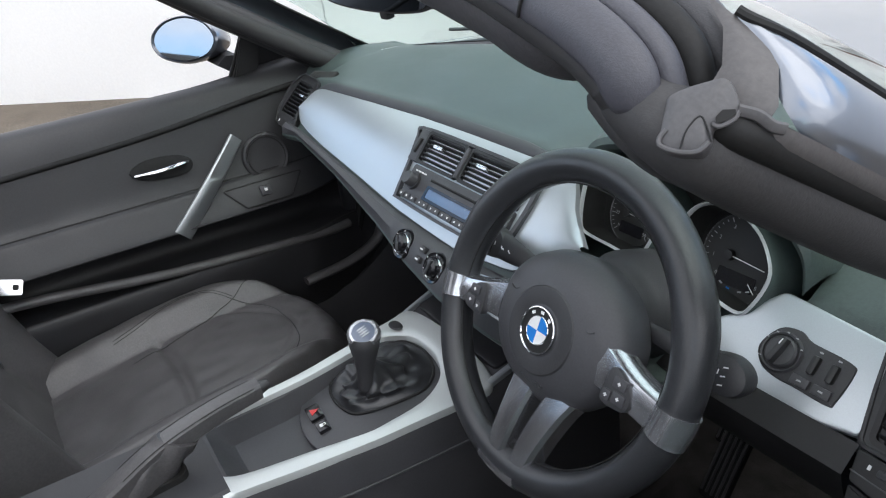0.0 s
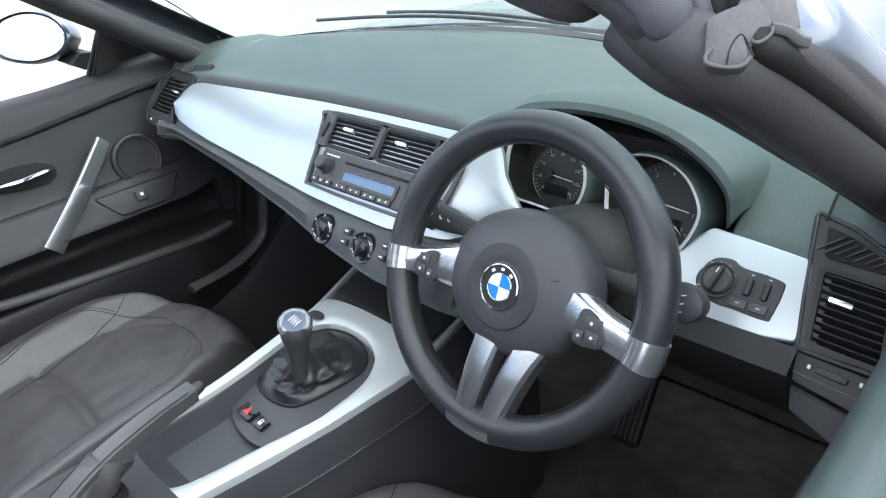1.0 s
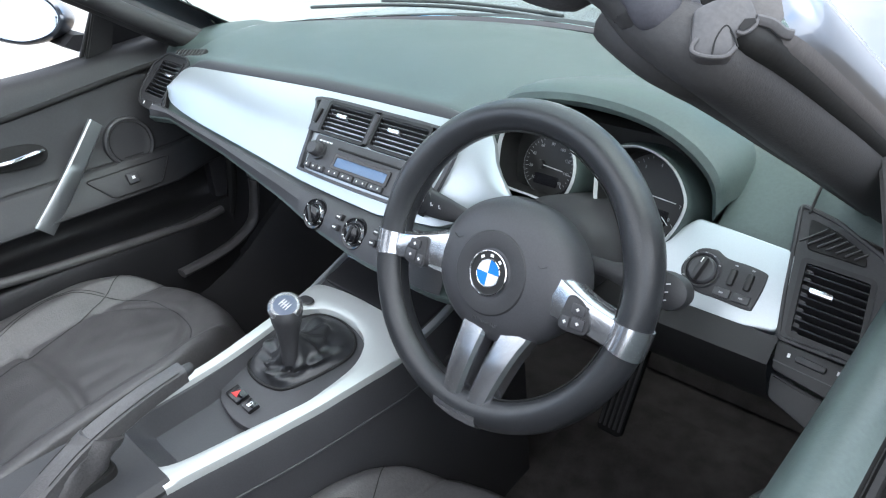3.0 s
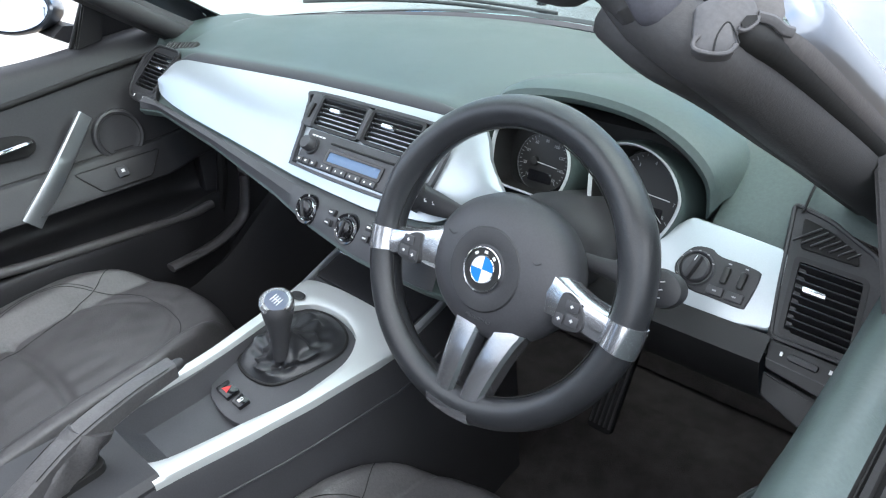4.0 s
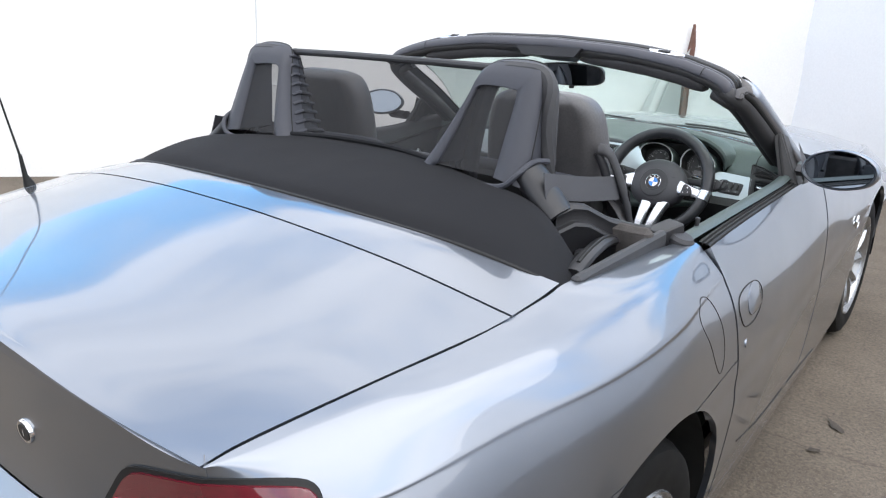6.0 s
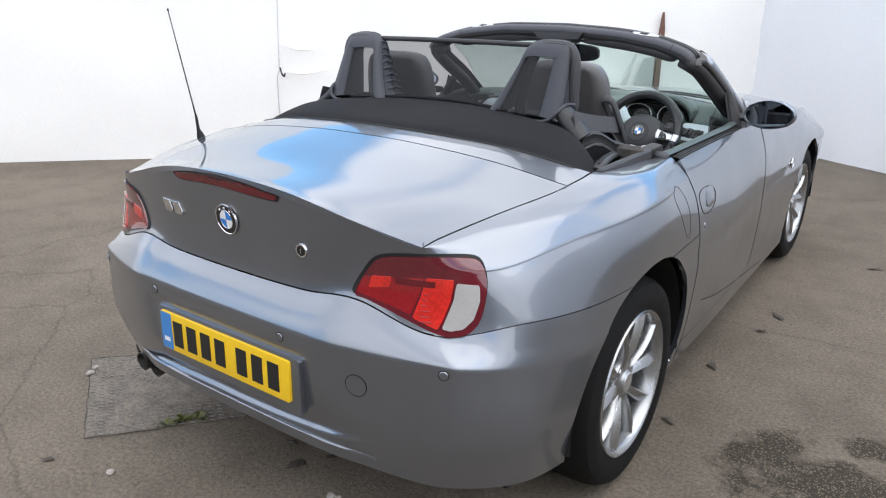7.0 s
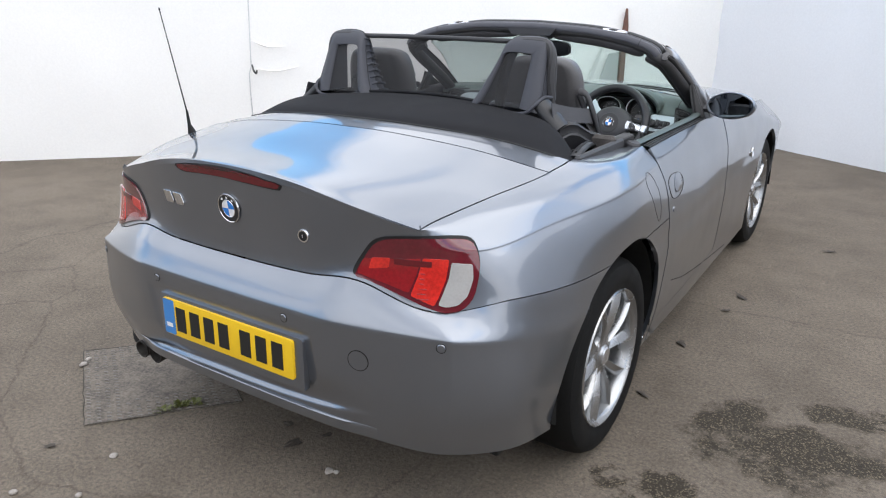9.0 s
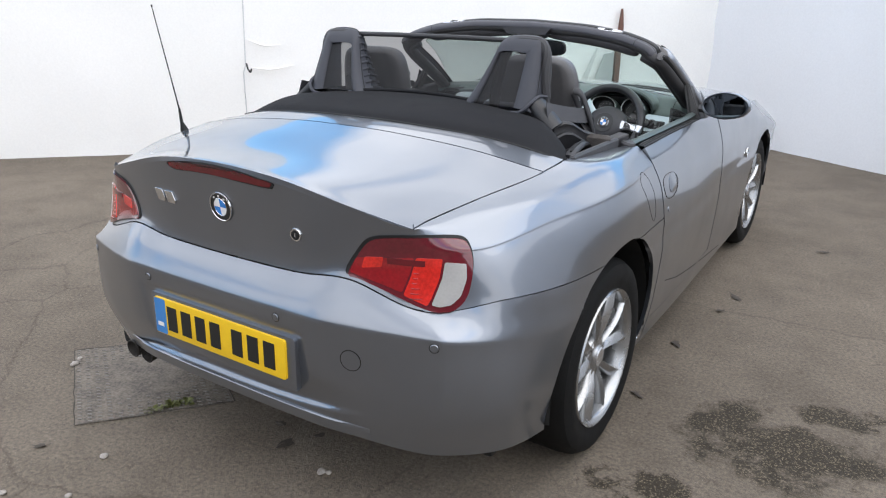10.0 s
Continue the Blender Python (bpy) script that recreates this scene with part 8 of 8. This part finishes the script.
def build_tail_lamp(s):
    m = axes((0, 0, 0), (0.83 * s, 0.55, 0) if s > 0 else (0.83, -0.55, 0), (0.55 * s, -0.83, 0.0))
    o = [(p[0], p[1]) for p in catmull([(-.062, .742), (-.036, .792), (-.004, .832), (.05, .846), (.12, .850), (.19, .847), (.222, .836), (.236, .80), (.234, .755), (.222, .712), (.197, .686), (.162, .677), (.12, .685), (.07, .703), (.02, .720), (-.035, .735)], 3, True)]
    o2 = [(x * 1.030 - 0.006, .752 + (y - .752) * 1.025 + 0.0035) for x, y in o]
    lamp = laid("tail_lamp", flip(o2, s), m, 0.003, RUBBER, car, "red tail lamp with a clear indicator", 0.01)
    laid("lamp_lens", flip(o, s), m, 0.0065, LENS_RED, lamp, "dark red lens", 0.006, 0.001)
    laid("lamp_reflector", flip(soft_poly([(-.058, .748), (-.040, .786), (.100, .802), (.088, .760), (.070, .718), (.02, .732), (-.02, .740)], 0.006), s), m, 0.0084, LENS_MID, lamp, "mid red reflector", 0.004, 0.0004)
    laid("lamp_reflector", flip(soft_poly([(.104, .802), (.166, .802), (.158, .755), (.140, .710), (.130, .692), (.074, .713), (.092, .758)], 0.004), s), m, 0.0094, LENS_BRIGHT, lamp, "bright red reflector", 0.004, 0.0004)
    laid("lamp_reflector", flip(soft_poly([(-.028, .762), (-.020, .790), (.026, .796), (.022, .772)], 0.004), s), m, 0.0094, LENS_BRIGHT, lamp, "", 0.004, 0.0003)
    laid("indicator_lens", flip(soft_poly([(.171, .795), (.221, .791), (.222, .757), (.209, .718), (.187, .697), (.160, .691), (.140, .695), (.152, .724), (.165, .758)], 0.005), s), m, 0.0098, LENS_CLEAR, lamp, "clear ribbed indicator", 0.004, 0.0004)
    # ribs of the clear lens, with their shading put in as dark grey
    for k in range(9):
        b = .694 + .0110 * k
        line = [m @ Vector((s * a, b, 1.6)) for a in np.linspace(interp(b, (.67, .795), (.142, .173)), interp(b, (.67, .70, .795), (.19, .212, .225)), 8)]
        line_on("lens_rib", line, -(m.to_3x3() @ Vector((0, 0, 1))), 0.0015, LENS_RIB, lamp, 0.0160)
    laid("lamp_dark_bar", flip([(.035, .782), (.125, .782), (.125, .796), (.035, .797)], s), m, 0.0104, LENS_DARK, lamp, "", 0.004, 0.0003)
    for k in range(8):
        b = .704 + .0120 * k
        line = [m @ Vector((s * a, b, 1.6)) for a in np.linspace(interp(b, (.67, .80), (.085, .106)), interp(b, (.67, .80), (.126, .162)), 6)]
        line_on("lens_rib", line, -(m.to_3x3() @ Vector((0, 0, 1))), 0.001, LENS_MID, lamp, 0.0100)


BACK = axes((0, 0, 0), (1, 0, 0), (0, -1, 0))


def back_spot(x, z):
    h = onto((x, -1.4, z), (0, 1, 0))
    return h if h else (Vector((x, -0.8, z)), Vector((0, -1, 0)))


def build_rear_details():
    # number plate: yellow with a blue band; its characters are plain bars
    m = axes((0.004, -0.8155, 0.500), (1, 0, 0), (0, -1, 0.02))
    pl = part("number_plate", slab(rounded(0.52, 0.111, 0.008), 0.008, m, 0.0008), PLATE_YELLOW, car, "yellow rear plate with a blue end band")
    part("plate_band", slab(rounded(0.048, 0.107, 0.006), 0.001, m @ pose(-0.234, 0, 0.0008)), PLATE_BLUE, pl)
    bar(pl, m @ pose(-0.234, -0.025, 0.0016), 0.026, 0.012, WHITEINK, "band_mark")
    part("plate_backing", slab(rounded(0.570, 0.150, 0.010), 0.02, m @ pose(0.004, -0.010, -0.0072), 0.003), PAINT, car, "painted plate panel")
    for x in (-0.178, -0.118, -0.058, 0.002, 0.088, 0.148, 0.208):
        part("plate_bar", box((0.040, 0.074, 0.0012), 0, 1, m @ pose(x - 0.004, 0, 0.001)), INK, pl)
    # boot badge and the model mark
    h = back_spot(0, 0.848)
    roundel(axes(h[0] + Vector((0, -0.004, 0)), (1, 0, 0), h[1]), 0.038, car)
    for x, w in ((-0.265, 0.040), (-0.218, 0.040)):
        h = back_spot(x, 0.84)
        mm = axes(h[0] + h[1] * 0.002, (1, 0, 0), h[1])
        k = w / 2
        part("model_mark", slab([(-k + 0.008, -0.017), (k, -0.017), (k + 0.004, -0.008), (k - 0.006, 0.017), (-k, 0.017), (-k, 0.008)], 0.003, mm @ pose(0, 0, 0.002), 0.0008), CHROME, car, "chrome model mark")
    h = back_spot(0.255, 0.815)
    mm = axes(h[0] + h[1] * 0.001, (1, 0, 0), h[1])
    lk = part("boot_lock", lathe([(0, 0.002), (0.010, 0.002), (0.0125, 0.0035), (0.0165, 0.0035), (0.018, 0.0), (0.018, -0.006)], 32, mm), CHROME, car, "chrome boot lock")
    part("lock_face", lathe([(0, 0.0042), (0.0125, 0.004), (0.013, 0.002)], 28, mm), INK, lk)
    part("key_slot", box((0.0025, 0.010, 0.001), 0, 1, mm @ pose(0, 0, 0.0044)), SILVER, lk)
    # third brake light in the tail lip
    o = catmull([(-0.192, 0.944), (-0.10, 0.955), (0, 0.959), (0.10, 0.954), (0.192, 0.942), (0.196, 0.934), (0.182, 0.929), (0.08, 0.932), (0, 0.935), (-0.08, 0.934), (-0.165, 0.931)], 4, True)
    brake = laid("brake_light", [(p[0] * 1.03, .941 + (p[1] - .941) * 1.3) for p in o], BACK, 0.0022, RUBBER, car, "dark red high brake light in a black frame", 0.008)
    laid("brake_lens", [(p[0], p[1]) for p in o], BACK, 0.004, LENS_DARK, brake, "dark red lens", 0.007)
    # parking sensors and the tow cover
    for x, z in ((-0.66, 0.597), (-0.282, 0.607), (0.230, 0.609), (0.6565, 0.609)):
        h = back_spot(x, z)
        mm = axes(h[0], (1, 0, 0), h[1])
        sn = part("parking_sensor", lathe([(0, 0.003), (0.009, 0.0028), (0.0105, 0.001), (0.011, -0.006)], 28, mm), PAINT, car, "painted parking sensor")
        part("sensor_gap", lathe([(0.0108, 0.0008), (0.0125, 0.0008), (0.0125, -0.002)], 28, mm), RUBBER, sn)
    h = back_spot(0.4545, 0.5445)
    mm = axes(h[0], (1, 0, 0), h[1])
    part("tow_cover", lathe([(0, 0.0012), (0.026, 0.001), (0.0265, -0.006)], 36, mm), PAINT, car, "round painted tow eye cover")
    part("tow_gap", lathe([(0.0263, 0.0006), (0.0285, 0.0006), (0.0285, -0.004)], 36, mm), RUBBER, car)
    # exhaust on the left
    for x in (-0.500, -0.43):
        m2 = axes((x, -0.738, 0.290), (1, 0, 0), (0, -1, -0.05))
        part("exhaust_pipe", lathe([(0.026, -0.16), (0.0285, 0.0), (0.030, 0.012), (0.027, 0.013), (0.024, -0.02), (0, -0.05)], 28, m2), mat_exhaust, car, "sooty exhaust pipe")
    part("exhaust_box", box((0.5, 0.2, 0.14), 0.03, 3, pose(-0.42, -0.58, 0.30)), DARK, car)
    part("lower_valance", loft([[(x, -0.765 + 0.33 * (x / 0.62) ** 4 + a, 0.335 - 0.03 * (x / 0.6) ** 2 + b) for a, b in ((0.0, 0.0), (0.004, -0.02), (0.04, -0.03), (0.12, -0.03))] for x in np.linspace(-0.47, 0.47, 30)], False, False), PLASTIC, car)
    # aerial on the left rear wing
    h = onto((-0.686, -0.333, 1.4), (0, 0, -1))
    p = h[0] if h else Vector((-0.686, -0.333, 0.91))
    ae = part("aerial", tube([p + Vector((0, 0, 0.075)), p + Vector((-0.004, -0.02, 0.20)), p + Vector((-0.012, -0.055, 0.42))], [0.0028, 0.0022, 0.0016], 8), RUBBER, car, "thin black aerial")
    part("aerial_foot", tube([p + Vector((0.002, 0.012, -0.004)), p + Vector((0.001, 0.008, 0.014)), p + Vector((0, 0.004, 0.03)), p + Vector((0, 0, 0.08))], [0.016, 0.011, 0.006, 0.004], 14), RUBBER, ae)
    part("aerial_tip", lathe([(0, 0.006), (0.003, 0.004), (0.003, -0.002)], 10, Matrix.Translation(p + Vector((-0.012, -0.055, 0.42)))), RUBBER, ae)


# dark grey that stands for the shading along the clear ribs
LENS_RIB = mat("lens_rib_shading", (0.09, 0.085, 0.08), 0.2, 0.2, 0.1, coat=1)
mat_exhaust = mat("sooty_steel", (0.06, 0.055, 0.05), 0.5, 0.7, 0.3, 30)
build_tail_lamp(1)
build_tail_lamp(-1)
build_rear_details()


def build_side_details(s):
    side = axes((0, 0, 0), (0, s, 0), (s, 0, 0.15))

    def ring(name, out, label, lift=0.001, r=0.0022, dome=None, mt=None):
        pts = catmull(out, 5, True)
        way = Vector((-s, 0, -0.12))
        path = []
        for y, z in pts:
            h = onto((s * 1.3, y, z + 0.05), way)
            if h:
                path.append(h[0] + h[1] * 0.0004)
        return part(name, tube(path, r, 6, closed=True), RUBBER, car, label)

    if s > 0:
        ring("fuel_flap_gap", [(0.155, 0.845), (0.19, 0.875), (0.24, 0.86), (0.275, 0.80), (0.285, 0.735), (0.265, 0.705), (0.23, 0.735), (0.19, 0.79)], "", r=0.0014)
    # flush door handle: a rounded dish with a lever
    ring("handle_gap", [(0.402, 0.786), (0.418, 0.811), (0.480, 0.818), (0.560, 0.808), (0.588, 0.778), (0.562, 0.748), (0.500, 0.734), (0.430, 0.746)], "", r=0.0014)
    way = Vector((-s, 0, -0.12))
    lever = [(p[0], p[1]) for p in catmull([(0.470, 0.762), (0.478, 0.790), (0.520, 0.804), (0.556, 0.798), (0.574, 0.776), (0.556, 0.752), (0.515, 0.742), (0.485, 0.746)], 5, True)]
    laid("door_handle", lever if s > 0 else [(-x, y) for x, y in lever][::-1], axes((0, 0, 0), (0, s, 0), (s, 0, 0)), 0.001, PAINT, car, "painted flush door handle", 0.008, 0.007, 0.006)
    h = onto((s * 1.3, 0.445, 0.752), way)
    part("door_lock", lathe([(0, 0.003), (0.008, 0.0028), (0.0095, 0)], 24, axes(h[0], (0, 1, 0), h[1])), PAINT, car)
    # lower shut line of the door
    line_on("sill_line", [(s * 1.2, y, interp(y, (0.56, 0.75, 1.0, 1.3, 1.65), (0.395, 0.345, 0.300, 0.255, 0.215))) for y in np.linspace(0.56, 1.65, 26)], Vector((-s, 0, 0)), 0.0022, RUBBER, car)
    # side repeater with its round badge behind the front wheel
    h = onto((s * 1.3, 1.93, 0.70), way)
    mm = axes(h[0] + h[1] * 0.002, (0, s, 0), h[1])
    part("side_repeater", slab(rounded(0.10, 0.018, 0.008), 0.004, mm, 0.002), CHROME, car, "chrome side repeater")
    roundel(mm @ pose(0, 0.0, 0.004), 0.024, car)


build_side_details(1)
build_side_details(-1)
